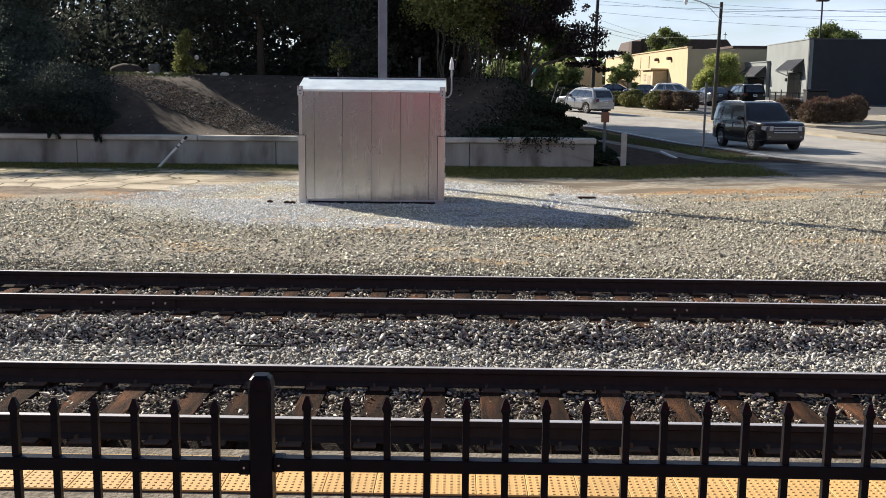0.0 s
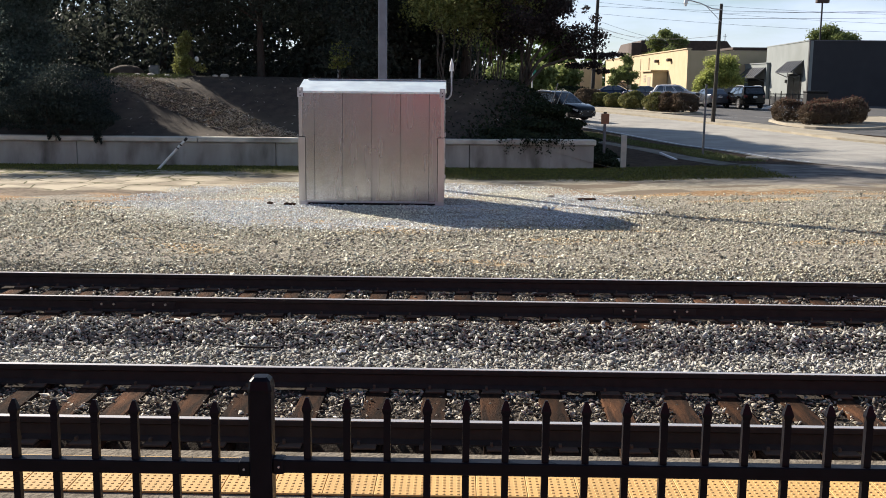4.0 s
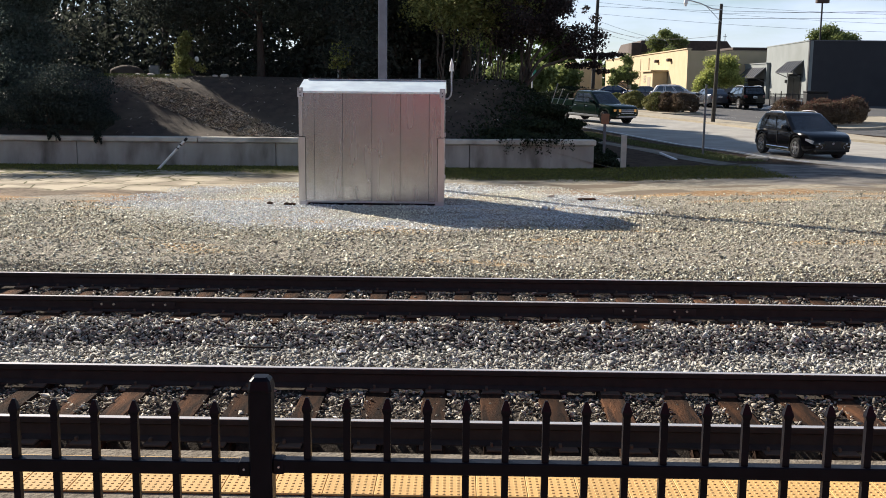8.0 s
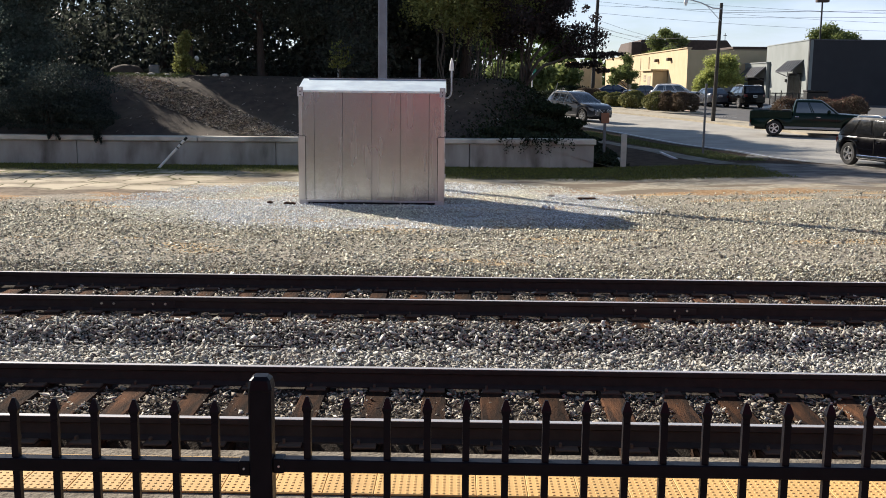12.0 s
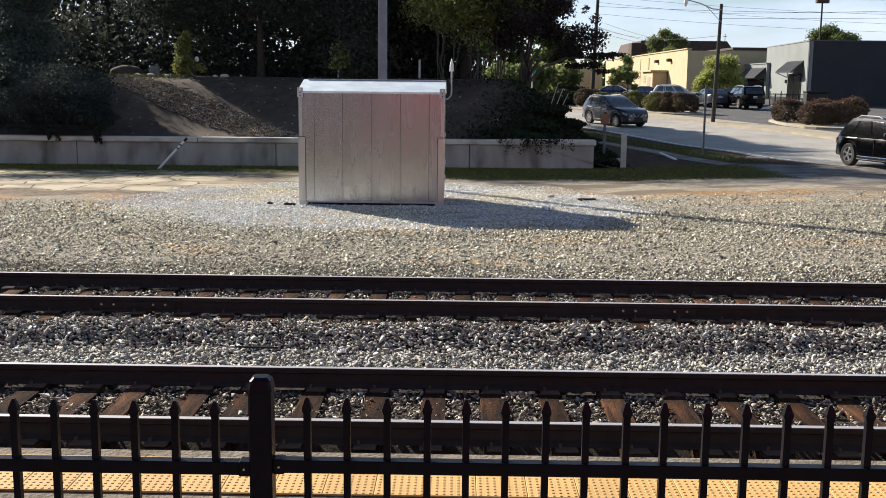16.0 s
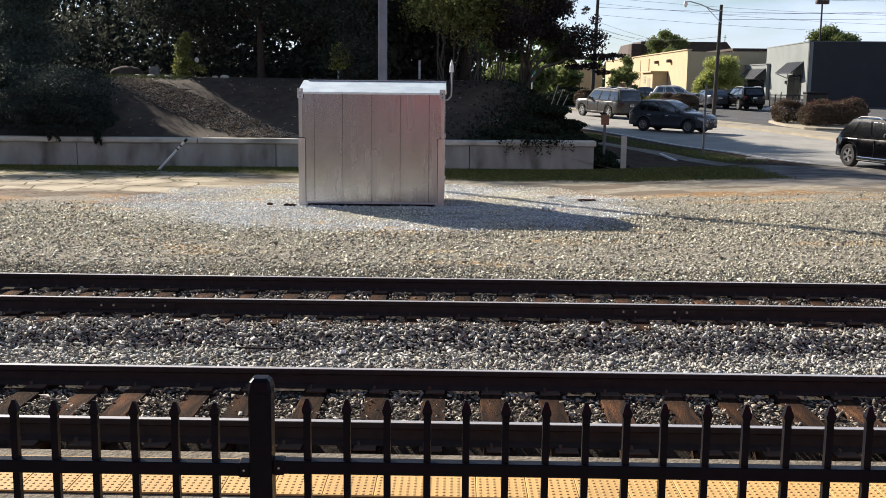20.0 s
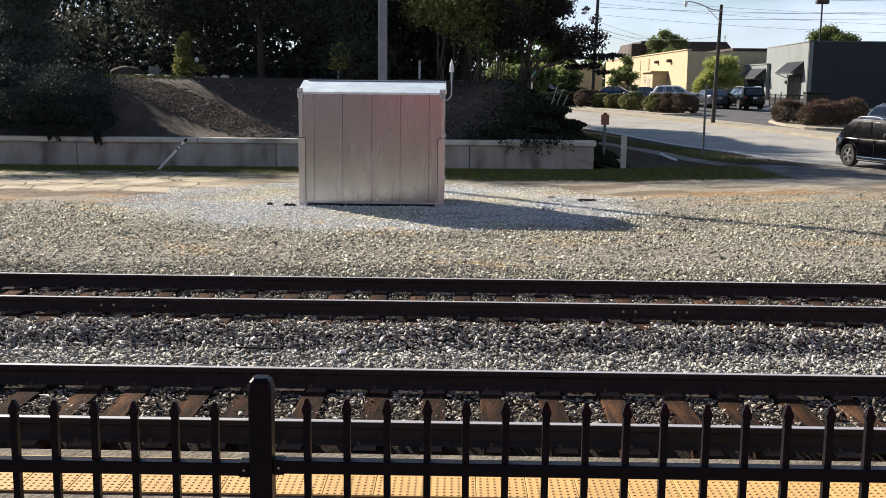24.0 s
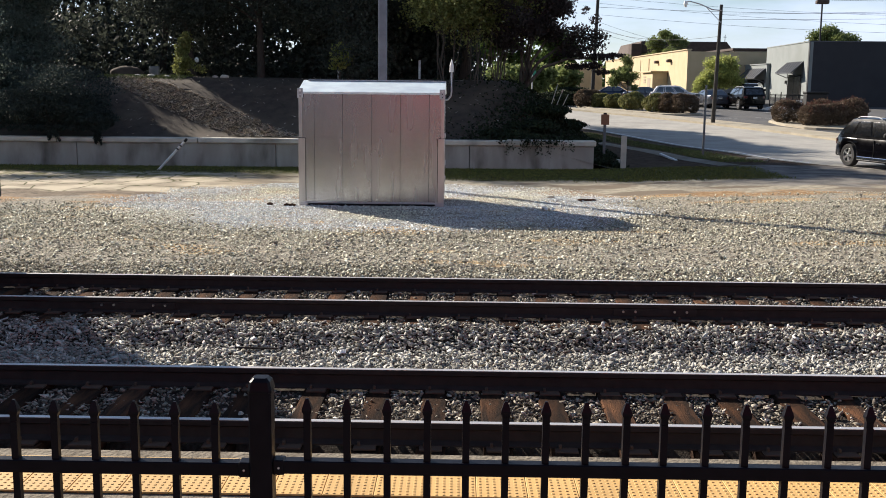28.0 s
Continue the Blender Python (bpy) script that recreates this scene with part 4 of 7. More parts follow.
# ---- plants ----
def leaf_mesh(name, centres, size, material, rs, droop=0.0, long=1.6):
    """Small bent leaf-sprays, two triangles each, at the given centres."""
    n = len(centres)
    d = rs.normal(size=(n, 3))
    d[:, 2] -= droop
    d /= np.linalg.norm(d, axis=1)[:, None]
    u = np.cross(d, rs.normal(size=(n, 3)))
    u /= np.linalg.norm(u, axis=1)[:, None] + 1e-9
    nn = np.cross(d, u)
    s = size * rs.uniform(0.55, 1.35, n)[:, None]
    v = np.stack([centres - d * s * long / 2, centres + u * s * 0.5 + nn * s * 0.15, centres + d * s * long / 2, centres - u * s * 0.5 + nn * s * 0.15], 1)
    f = np.arange(n * 4).reshape(n, 4)
    return raw(name, v.reshape(-1, 3), f, material)


def clump_points(rs, clumps, per, shell=0.55):
    """Points in uneven balls: clumps are rows of x, y, z, rx, ry, rz."""
    out3 = []
    for c in clumps:
        k = max(8, int(per * c[3] * c[4] + 0.5))
        d = rs.normal(size=(k, 3))
        d /= np.linalg.norm(d, axis=1)[:, None]
        r = rs.uniform(shell, 1.0, k) ** 0.7 * (1 + 0.18 * rs.normal(size=k))
        out3.append(np.array(c[:3]) + d * r[:, None] * np.array(c[3:6]))
    return np.concatenate(out3)


def limb(bm, rs, p, d, length, r, depth, tips, n=6):
    pts, rad = [Vector(p)], [r]
    d = Vector(d).normalized()
    k = 4
    for i in range(k):
        d = (d + Vector(rs.normal(0, 0.14, 3)) + Vector((0, 0, 0.05))).normalized()
        pts.append(pts[-1] + d * length / k)
        rad.append(r * (1 - 0.5 * (i + 1) / k))
    pipe(bm, pts, rad, n)
    if depth == 0:
        tips.append(pts[-1])
        return
    for j in range(rs.randint(2, 4)):
        q = pts[rs.randint(2, k + 1)]
        side = Vector(rs.normal(0, 1, 3))
        side -= side.project(d)
        limb(bm, rs, q, d * 0.6 + side.normalized() * 0.8 + Vector((0, 0, 0.15)), length * 0.62, rad[-1] * 0.8, depth - 1, tips, max(4, n - 1))


def tree(name, at, tall, bole, spread, seed, leaf, label, leaves=7000, size=0.24, r=0.22, bark=None, stems=1, group="", extra=(), drop=0.0, depth=2, ball=1.2):
    rs = np.random.RandomState(seed)
    t = thing(name, label, "tree", at, group=group)
    bm, tips = bmesh.new(), []
    for s in range(stems):
        a = rs.uniform(0, 6.28)
        lean = (0.12 if stems == 1 else 0.24) * rs.uniform(0.4, 1)
        d0 = Vector((math.cos(a) * lean, math.sin(a) * lean, 1)).normalized()
        base = Vector((math.cos(a), math.sin(a), 0)) * (0 if stems == 1 else rs.uniform(0.05, 0.35))
        rr = r if stems == 1 else r * rs.uniform(0.35, 0.6)
        pts = [base - Vector((0, 0, 0.15)), base + d0 * bole * 0.5, base + d0 * bole, base + d0 * (bole + (tall - bole) * 0.45)]
        if stems > 1:
            pts[1:3] = [p + Vector(rs.normal(0, 0.09, 3)) for p in pts[1:3]]
        pipe(bm, pts, [rr * 1.25, rr, rr * 0.85, rr * 0.45], 8)
        for j in range(6 if stems == 1 else 3):
            q = pts[2].lerp(pts[3], rs.uniform(0, 1))
            b = rs.uniform(0, 6.28)
            limb(bm, rs, q, (math.cos(b), math.sin(b), rs.uniform(0.2, 0.9)), spread * rs.uniform(0.5, 0.8), rr * 0.45, depth - 1, tips)
        limb(bm, rs, pts[3], (rs.normal(0, 0.2), rs.normal(0, 0.2), 1), (tall - bole) * 0.42, rr * 0.4, depth - 1, tips)
    part("trunk", bm, bark or M_BARK, t, smooth=50)
    clumps = []
    for p in tips:
        s = ball * rs.uniform(0.55, 1.15)
        clumps.append((p.x, p.y, min(p.z, tall) - drop * rs.rand(), s, s, s * 0.72))
    for _ in range(10):
        b, u = rs.uniform(0, 6.28), rs.uniform(0.3, 0.95)
        z = bole + (tall - bole) * rs.uniform(0.15, 0.95)
        k = math.sqrt(max(0.05, 1 - ((z - bole) / (tall - bole) - 0.45) ** 2 * 2.6))
        s = ball * rs.uniform(0.6, 1.2)
        clumps.append((math.cos(b) * spread * u * k, math.sin(b) * spread * u * k, z, s, s, s * 0.7))
    clumps += list(extra)
    per = leaves / sum(c[3] * c[4] for c in clumps)
    me = leaf_mesh("crown", clump_points(rs, clumps, per, 0.25), size, leaf, rs, droop=0.3)
    part("crown", me, leaf, t)
    return t


def bush(name, at, rx, ry, rz, seed, leaf, label, n=2600, size=0.09, category="shrub", group="", ragged=0.0, tips=None):
    rs = np.random.RandomState(seed)
    t = thing(name, label, category, at, group=group)
    st = bmesh.new()
    for i in range(7):
        a = rs.uniform(0, 6.28)
        tube(st, (0, 0, -0.05), (math.cos(a) * rx * 0.5, math.sin(a) * ry * 0.5, rz * 1.1), 0.03, 0.01, n=5)
    part("stems", st, M_BARK, t)
    d = rs.normal(size=(n, 3))
    d /= np.linalg.norm(d, axis=1)[:, None]
    d[:, 2] = np.where(d[:, 2] < -0.72, -d[:, 2], d[:, 2])
    lump = 1 + 0.07 * np.sin(d[:, 0] * 5 + seed) + 0.07 * np.sin(d[:, 1] * 6 + d[:, 2] * 4) + ragged * rs.rand(n) * (d[:, 2] > 0.1)
    r = rs.uniform(0.55, 1.0, n) ** 0.35 * lump
    p = d * r[:, None] * np.array([rx, ry, rz]) + np.array([0, 0, rz * 0.80])
    p[:, 2] = np.maximum(p[:, 2], 0.04)
    part("foliage", leaf_mesh("foliage", p, size, leaf, rs, droop=-0.3), leaf, t)
    if tips:
        # upright young shoots with the newest leaves
        shoots = []
        for _ in range(90):
            a, u = rs.uniform(0, 6.28), math.sqrt(rs.rand()) * 0.95
            z0 = rz * (0.80 + 0.95 * math.sqrt(1 - u * u)) - 0.12
            h = rs.uniform(0.15, 0.48)
            lean = rs.normal(0, 0.12, 2)
            for q in np.linspace(0, 1, 16):
                shoots.append((math.cos(a) * u * rx + lean[0] * q + rs.normal(0, 0.02), math.sin(a) * u * ry + lean[1] * q + rs.normal(0, 0.02), z0 + h * q))
        part("young_shoots", leaf_mesh("young_shoots", np.array(shoots), size * 0.8, tips, rs, droop=-1.5), tips, t, "red-tipped upright young shoots")
    return t


def at_land(x, y, dz=0.0):
    return (x, y, height(x, y) + dz)


WOODS = "trees on the embankment"
# evergreen hanging over the wall
rs = np.random.RandomState(2)
ext = [(0.9 + rs.uniform(-2.6, 2.6) * (1 - z / 6.5), rs.uniform(-1.2, 1.5) - 4.0 * max(0, 1 - z / 2.4), z - 1.0 * max(0, 1 - z / 2.4), 1.2, 1.0, 0.6) for z in np.linspace(-0.2, 4.8, 56)]
ext += [(a, b, c, 1.2, 0.9, 0.7) for a, b, c in zip(rs.uniform(-3.0, 3.2, 16), rs.uniform(-5.6, -3.0, 16), rs.uniform(-1.5, 0.6, 16))]
# a gap beside the next tree lets the low sun through to the bank
ext = [e for e in ext if 0.616 * (e[0] - 18.2) + 0.643 * (e[1] + 42.4) < 16.6 or e[2] < 0.9]
# long outer boughs, added past the edge of the view to shade the apron
ext += [(a + 18.2, b - 42.4, c - 2.9, 1.1, 0.9, 0.5) for a, b, c in ((-19.4, 36.4, 4.3), (-18.3, 36.0, 3.9), (-19.9, 37.4, 4.9), (-17.6, 36.8, 4.4), (-18.9, 38.4, 5.1), (-17.9, 38.8, 4.9))]
tree("evergreen_tree", at_land(-18.2, 42.4), 4.0, 0.8, 1.2, 11, L_EVER, "dark spreading evergreen drooping over the retaining wall", leaves=64000, size=0.068, extra=ext, group=WOODS, drop=1.0)
# tall wood behind the bank's top
for i, (x, y, h, b, s, lf, nl) in enumerate((
        (-11.6, 45.0, 6.4, 2.0, 2.8, L_DARK, 10000), (-8.4, 44.0, 6.8, 2.0, 3.4, L_DARK, 11000), (-4.6, 43.6, 4.4, 1.9, 2.8, L_DARK, 11000),
        (-1.9, 46.5, 4.8, 2.0, 2.6, L_DARK, 10000), (-14.2, 49.5, 9.5, 2.4, 3.6, L_DARK, 10000), (-20.8, 44.5, 5.6, 1.6, 2.2, L_DARK, 9000),
        (-5.6, 52.0, 6.6, 2.6, 3.6, L_DARK, 9000), (-10.4, 53.0, 11.0, 2.8, 4.4, L_DARK, 9000), (-17.2, 57.0, 12.5, 2.8, 4.6, L_DARK, 9000),
        # the next three are set tall behind the wood to shade the road
        (-1.5, 53.0, 10.5, 2.4, 3.6, L_DARK, 8000), (-2.2, 60.5, 9.5, 2.4, 3.8, L_DARK, 7000), (-5.0, 68.0, 9.5, 2.4, 3.6, L_DARK, 7000), (-34.0, 47.5, 8.0, 2.2, 4.0, L_DARK, 9000), (-22.0, 58.5, 9.5, 1.8, 3.0, L_DARK, 8000))):
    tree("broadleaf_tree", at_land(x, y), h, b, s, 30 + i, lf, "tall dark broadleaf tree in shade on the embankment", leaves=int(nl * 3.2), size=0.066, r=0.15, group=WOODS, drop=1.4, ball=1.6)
# a tall tree whose high crown, out of view, is added to shade the road
rs = np.random.RandomState(44)
high = []
for _ in range(44):
    u = rs.rand()
    high.append((3.2 + 1.7 - 2.4 * max(0, u - 0.3) - 0.9 - 4.6 * rs.rand(), 55.6 + 14 * u - 59.5, 6.5 + rs.normal(0, 0.25), 1.15, 1.15, 0.4))
tree("broadleaf_tree", at_land(-3.2, 59.5), 7.6, 5.4, 2.6, 58, L_DARK, "tall broadleaf tree with an added high crown, out of view, shading the road", leaves=44000, size=0.15, r=0.2, group=WOODS, extra=high, ball=1.0)
# several-stemmed small trees by the hut
for i, (x, y, h) in enumerate(((-0.5, 40.9, 4.4), (0.55, 41.1, 4.2), (1.5, 41.5, 4.0))):
    tree("crape_myrtle", at_land(x, y), h, 1.7, 1.5, 60 + i, L_CRAPE, "slender many-stemmed tree with smooth bark", leaves=9000, size=0.075, r=0.042, stems=9, bark=M_BARK_PALE, group=WOODS, ball=0.8)
# plum-leaved tree reaching out towards the road: (x, y, z) and sizes of its boughs
boughs = [(1.9, 41.9, 5.7, 0.9, 0.9, 0.7), (2.6, 41.6, 5.4, 1.1, 1.0, 0.8), (3.3, 41.6, 5.7, 1.1, 1.0, 0.7), (3.9, 41.8, 6.0, 0.8, 0.8, 0.6), (2.1, 41.7, 4.9, 0.7, 0.9, 0.25), (2.9, 41.7, 4.8, 0.8, 0.9, 0.3),
          (3.6, 41.8, 4.9, 0.7, 0.7, 0.35), (4.2, 41.8, 4.5, 0.8, 0.8, 0.45), (4.8, 41.9, 4.7, 0.6, 0.6, 0.35), (5.1, 41.8, 4.25, 0.8, 0.7, 0.35), (5.5, 41.9, 4.6, 0.45, 0.5, 0.25), (4.5, 41.7, 3.9, 0.8, 0.7, 0.3),
          (5.6, 41.8, 3.75, 0.7, 0.6, 0.16), (6.2, 41.9, 3.82, 0.45, 0.4, 0.10), (5.3, 41.8, 3.4, 0.6, 0.5, 0.16), (5.7, 41.8, 3.15, 0.35, 0.4, 0.12), (4.6, 41.8, 3.35, 0.45, 0.5, 0.12), (5.4, 42.0, 5.2, 0.25, 0.3, 0.22), (5.0, 42.0, 5.6, 0.2, 0.2, 0.18)]
base = at_land(2.45, 41.8)
reach = [(a - base[0], b - base[1], c - base[2], d, e, f) for a, b, c, d, e, f in boughs]
plum = tree("plum_tree", base, 4.6, 0.9, 1.5, 77, L_PLUM, "dark plum-leaved tree with boughs reaching over the road", leaves=25000, size=0.075, r=0.13, stems=4, group=WOODS, extra=reach, ball=0.6)
for i, ends in enumerate((((0.7, 0.0, 0.9), (1.5, 0.0, 1.5), (2.5, 0.0, 1.75)), ((0.45, 0.1, 0.9), (0.95, 0.1, 1.7), (1.6, 0.1, 2.4)), ((0.9, -0.1, 0.7), (1.9, -0.1, 1.05), (3.0, 0.0, 1.05)), ((0.2, 0.1, 1.0), (0.35, 0.1, 1.9), (0.6, 0.1, 2.7)))):
    lb = bmesh.new()
    pipe(lb, [(0.1 + 0.05 * i, 0, -0.1), *ends], [0.075, 0.06, 0.042, 0.018], 8)
    part("bough", lb, M_BARK_PALE, plum, smooth=50)
tree("broadleaf_tree", at_land(0.2, 44.4), 4.6, 1.7, 2.2, 78, L_DARK, "dark broadleaf tree behind slender stems", leaves=11000, size=0.10, group=WOODS, ball=1.1)

# dense growth far back in the wood
rs = np.random.RandomState(6)
n = 46000
P = np.stack([rs.uniform(-48, 0.5, n), rs.uniform(58, 66, n), rs.uniform(2.6, 12.0, n)], 1)
P = P[(P[:, 0] < -1.0 - (P[:, 1] - 58) * 0.8)]
P = P[np.array([noise.noise((a * 0.55, 0.0, c * 0.55)) for a, _, c in P]) < 0.30]
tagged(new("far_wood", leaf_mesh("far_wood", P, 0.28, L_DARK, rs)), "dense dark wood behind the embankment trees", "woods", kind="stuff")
n = 32000
P = np.stack([rs.uniform(-45, 1.0, n), rs.uniform(46, 57, n), np.zeros(n)], 1)
P = P[P[:, 0] < 1.0 - np.maximum(0, P[:, 1] - 50) * 0.7]
P[:, 2] = [height(a, b) for a, b in P[:, :2]] + rs.uniform(0, 1, len(P)) ** 2 * 3.2
Q = np.stack([rs.uniform(-7, 1.2, 11000), rs.uniform(44.2, 48, 11000), 2.6 + rs.rand(11000) ** 1.6 * 2.6], 1)
P = np.concatenate([P, Q[rs.rand(11000) < np.clip((1.4 - Q[:, 0]) / 2.0, 0, 1)]])
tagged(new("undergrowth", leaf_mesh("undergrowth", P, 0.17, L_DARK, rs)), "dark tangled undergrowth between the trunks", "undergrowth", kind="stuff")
# small lit shrubs, stones and lamp on the bank's crest
cone = [(rs.normal(0, 0.30 * (1.1 - z / 1.7)), rs.normal(0, 0.2), z, 0.20, 0.18, 0.16) for z in np.linspace(0.1, 1.65, 34)]
tree("sapling", at_land(-11.0, 41.6), 1.5, 0.2, 0.15, 91, L_CRAPE, "small sunlit sapling on the crest of the bank", leaves=3200, size=0.065, r=0.02, ball=0.12, group="saplings", extra=cone)
tree("sapling", at_land(-4.75, 41.2), 1.25, 0.4, 0.35, 92, L_LIT, "small sunlit sapling on the crest of the bank", leaves=700, size=0.10, r=0.03, ball=0.3, group="saplings")
for i, (x, y, rx, rz) in enumerate(((2.6, 38.0, 0.9, 0.35), (3.6, 37.2, 0.9, 0.35), (4.2, 38.4, 0.8, 0.35), (4.6, 36.6, 0.8, 0.35), (3.1, 39.6, 0.9, 0.45), (1.6, 37.2, 0.8, 0.3), (5.2, 37.6, 0.5, 0.3), (3.5, 40.2, 0.7, 0.4), (4.2, 40.4, 0.7, 0.4), (4.7, 39.6, 0.6, 0.3))):
    bush("shrub", at_land(x, y, -0.2), rx, rx, rz * 0.5, 200 + i, L_IVY, "dark leafy shrub on the end of the bank", n=3000, size=0.07, group="shrubs on the bank", ragged=0.35)


def creeper(seed, x, spread, drop2, label, trails=22):
    """Trails of leaves hanging over the wall cap."""
    rs = np.random.RandomState(seed)
    pts = []
    for _ in range(trails):
        a, l = rs.normal(0, spread), abs(rs.normal(0, drop2)) + 0.1
        for u in np.linspace(0, 1, 26):
            pts.append((x + a + rs.normal(0, 0.06), wall_y(x) - 0.16 + rs.normal(0, 0.03), 0.77 - u * l + rs.normal(0, 0.02)))
    for _ in range(trails * 12):
        a = rs.normal(0, spread * 1.3)
        pts.append((x + a, wall_y(x) - 0.1 + rs.rand() * 0.9, 0.80 + rs.rand() * 0.16))
    tagged(new("creeper", leaf_mesh("creeper", np.array(pts), 0.045, L_IVY, rs)), label, "creeper", kind="stuff")


def wall_y(x):
    return 35.5 + (x - 4.68) * math.tan(radians(1.55))


def sprig(parent, seed, x, drop2, twigs=2):
    """Feathery shoots that hang from a juniper down over the cap."""
    rs = np.random.RandomState(seed)
    pts = []
    for q in range(twigs):
        lean, reach2 = rs.normal(0, 0.16), drop2 * rs.uniform(0.6, 1.0)
        for u in np.linspace(0, 1, int(24 + 60 * reach2)):
            fan = 0.075 * (1 - u) + 0.015
            for _ in range(4):
                pts.append((x + lean * u + rs.normal(0, fan), wall_y(x) - 0.15 - 0.05 * math.sin(u * 3) + rs.normal(0, 0.03), 1.06 - reach2 * u + rs.normal(0, 0.02)))
    me = leaf_mesh("hanging_foliage", np.array(pts) - np.array(parent.matrix_world.translation), 0.045, L_JUNIPER, rs, long=1.6)
    tagged(part("hanging_foliage", me, L_JUNIPER, parent, "feathery dark shoot hanging over the cap"), kind="stuff")


creeper(301, 2.6, 0.55, 0.28, "dark creeper trailing over the wall cap")
for i, (x, dy, z, rx, h) in enumerate(((-15.2, 0.8, 1.0, 0.9, 0.62), (-14.2, 0.75, 1.0, 0.95, 0.75), (-13.2, 0.65, 0.97, 0.8, 0.6), (-12.5, 0.35, 0.95, 0.55, 0.32), (-13.6, 1.5, 1.4, 1.0, 0.8))):
    shrub = bush("juniper", (x, wall_y(x) + dy, z), rx, dy + 0.25, h, 320 + i, L_JUNIPER, "dark spreading juniper sprawling over the wall cap", n=8500, size=0.042, group="junipers on the wall", ragged=0.6)
    for k in range(5):
        sprig(shrub, 330 + 9 * i + k, x + (k - 2) * rx * 0.36, 0.06 + 0.04 * (k % 3))
    if i in (1, 3):
        sprig(shrub, 390 + i, (0, -13.78, 0, -12.28)[i], 0.6, 4)

# dry straw marking the bank's sun patch, turf under the wall and on the corner
rs = np.random.RandomState(8)


def blades(name, n, pick, material, label, tall, wide=0.012, category="grass", lean=0.5):
    P = []
    while len(P) < n:
        x, y, ok = pick(rs)
        if ok:
            P.append((x, y, height(x, y)))
    P = np.array(P)
    a = rs.uniform(0, 6.28, len(P))
    h = tall * rs.uniform(0.5, 1.3, len(P))
    w = np.stack([np.cos(a), np.sin(a), np.zeros(len(P))], 1) * wide
    tip = P + np.stack([rs.normal(0, lean, len(P)) * h, rs.normal(0, lean, len(P)) * h, h], 1)
    v = np.stack([P - w, P + w, tip], 1).reshape(-1, 3)
    tagged(new(name, raw(name, v, np.arange(len(v)).reshape(-1, 3), material)), label, category, kind="stuff")


def on_turf(r):
    x = r.uniform(-17, 11)
    y = r.uniform(30.6, 36.0)
    if x < 4.8:
        ok = y < wall_y(x) - 0.02 and r.rand() < ((y - 30.6) / 2.0 if x > -2 else (y - 32.4) / 1.6)
    else:
        ok = x < 10.2 - 0.5 * r.rand() and 30.6 + 0.5 * r.rand() < y < 35.2 + 0.6 * r.rand() and not (x > 8.5 and y > 35.2)
    return x, y, ok


def on_verge(r):
    t = r.rand()
    i = min(3, int(t * 4))
    line = ((10.9, 37.3), (10.2, 40.3), (9.4, 44.6), (7.9, 49.6), (6.6, 53.2))
    u = t * 4 - i
    x = line[i][0] + (line[i + 1][0] - line[i][0]) * u
    y = line[i][1] + (line[i + 1][1] - line[i][1]) * u
    return x + r.uniform(-1.4, 0.25), y + r.uniform(-0.3, 0.3), True


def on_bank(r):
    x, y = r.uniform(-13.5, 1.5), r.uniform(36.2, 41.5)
    # straw crowds into a slanting band that stands for the patch of sun
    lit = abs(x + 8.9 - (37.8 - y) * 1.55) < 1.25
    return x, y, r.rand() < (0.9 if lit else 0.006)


blades("grass", 32000, on_turf, M_TURF, "short patchy green turf below the wall", 0.045, 0.014)
def on_crest(r):
    x, y = r.uniform(-15.0, -10.8), r.uniform(40.6, 42.4)
    return x, y, r.rand() < sm((x + 15.2) / 1.5) * sm((y - 40.4) / 0.9)


blades("grass", 5000, on_crest, M_GRASS, "short sunlit grass along the crest of the bank", 0.09, 0.014)
blades("grass", 9000, on_verge, M_GRASS, "short green grass verge beside the road", 0.08, 0.014)
blades("straw", 6000, on_bank, M_STRAW, "dry straw and leaf litter, dense and pale along the bank's sun patch", 0.06, 0.030, "straw", 2.2)

# low ivy over the end of the bank, thickened to stand for tree shade
rs = np.random.RandomState(15)
n = 34000
P = np.stack([rs.uniform(-1.0, 6.3, n), rs.uniform(35.75, 43.5, n), np.zeros(n)], 1)
P = P[rs.rand(n) < np.clip((P[:, 0] + 0.6 - (P[:, 1] - 36) * 0.45) / 3.5, 0.03, 0.9)]
P = P[P[:, 0] < np.array([lerp_line(BANK_EDGE, b) for b in P[:, 1]]) + 0.3]
P[:, 2] = [bank(a, b) for a, b in P[:, :2]] + rs.rand(len(P)) ** 2 * 0.20
tagged(new("ivy", leaf_mesh("ivy", P, 0.085, L_IVY, rs, long=1.2)), "low dark ivy covering the end of the bank", "ivy", kind="stuff")


# ---- street furniture ----
def post_thing(name, label, category, x, y, tall, r, material, square=False):
    t = thing(name, label, category, at_land(x, y))
    part("post", boxed(-r, r, -r * 0.6, r * 0.6, -0.2, tall, bev=r * 0.15) if square else tubed((0, 0, -0.2), (0, 0, tall), r, n=10), material, t)
    return t


post_thing("sign_post", "tall bare grey steel sign post in the verge", "sign post", 9.55, 40.3, 2.72, 0.04, M_SIGNPOST, True)
post_thing("marker_post", "pale weathered flat marker post in the turf", "marker post", 5.72, 35.7, 1.12, 0.095, M_CONC, True)
mk = post_thing("cable_marker", "grey post with a faded orange square marker", "marker sign", 5.42, 38.4, 1.42, 0.05, M_SIGNPOST, True)
part("plate", boxed(-0.15, 0.15, -0.06, -0.035, 1.24, 1.62, bev=0.01), M_ORANGE, mk, "faded orange square plate")
part("mount", boxed(-0.06, 0.06, -0.034, 0.04, 1.6, 1.68, bev=0.01), M_TRIM, mk)
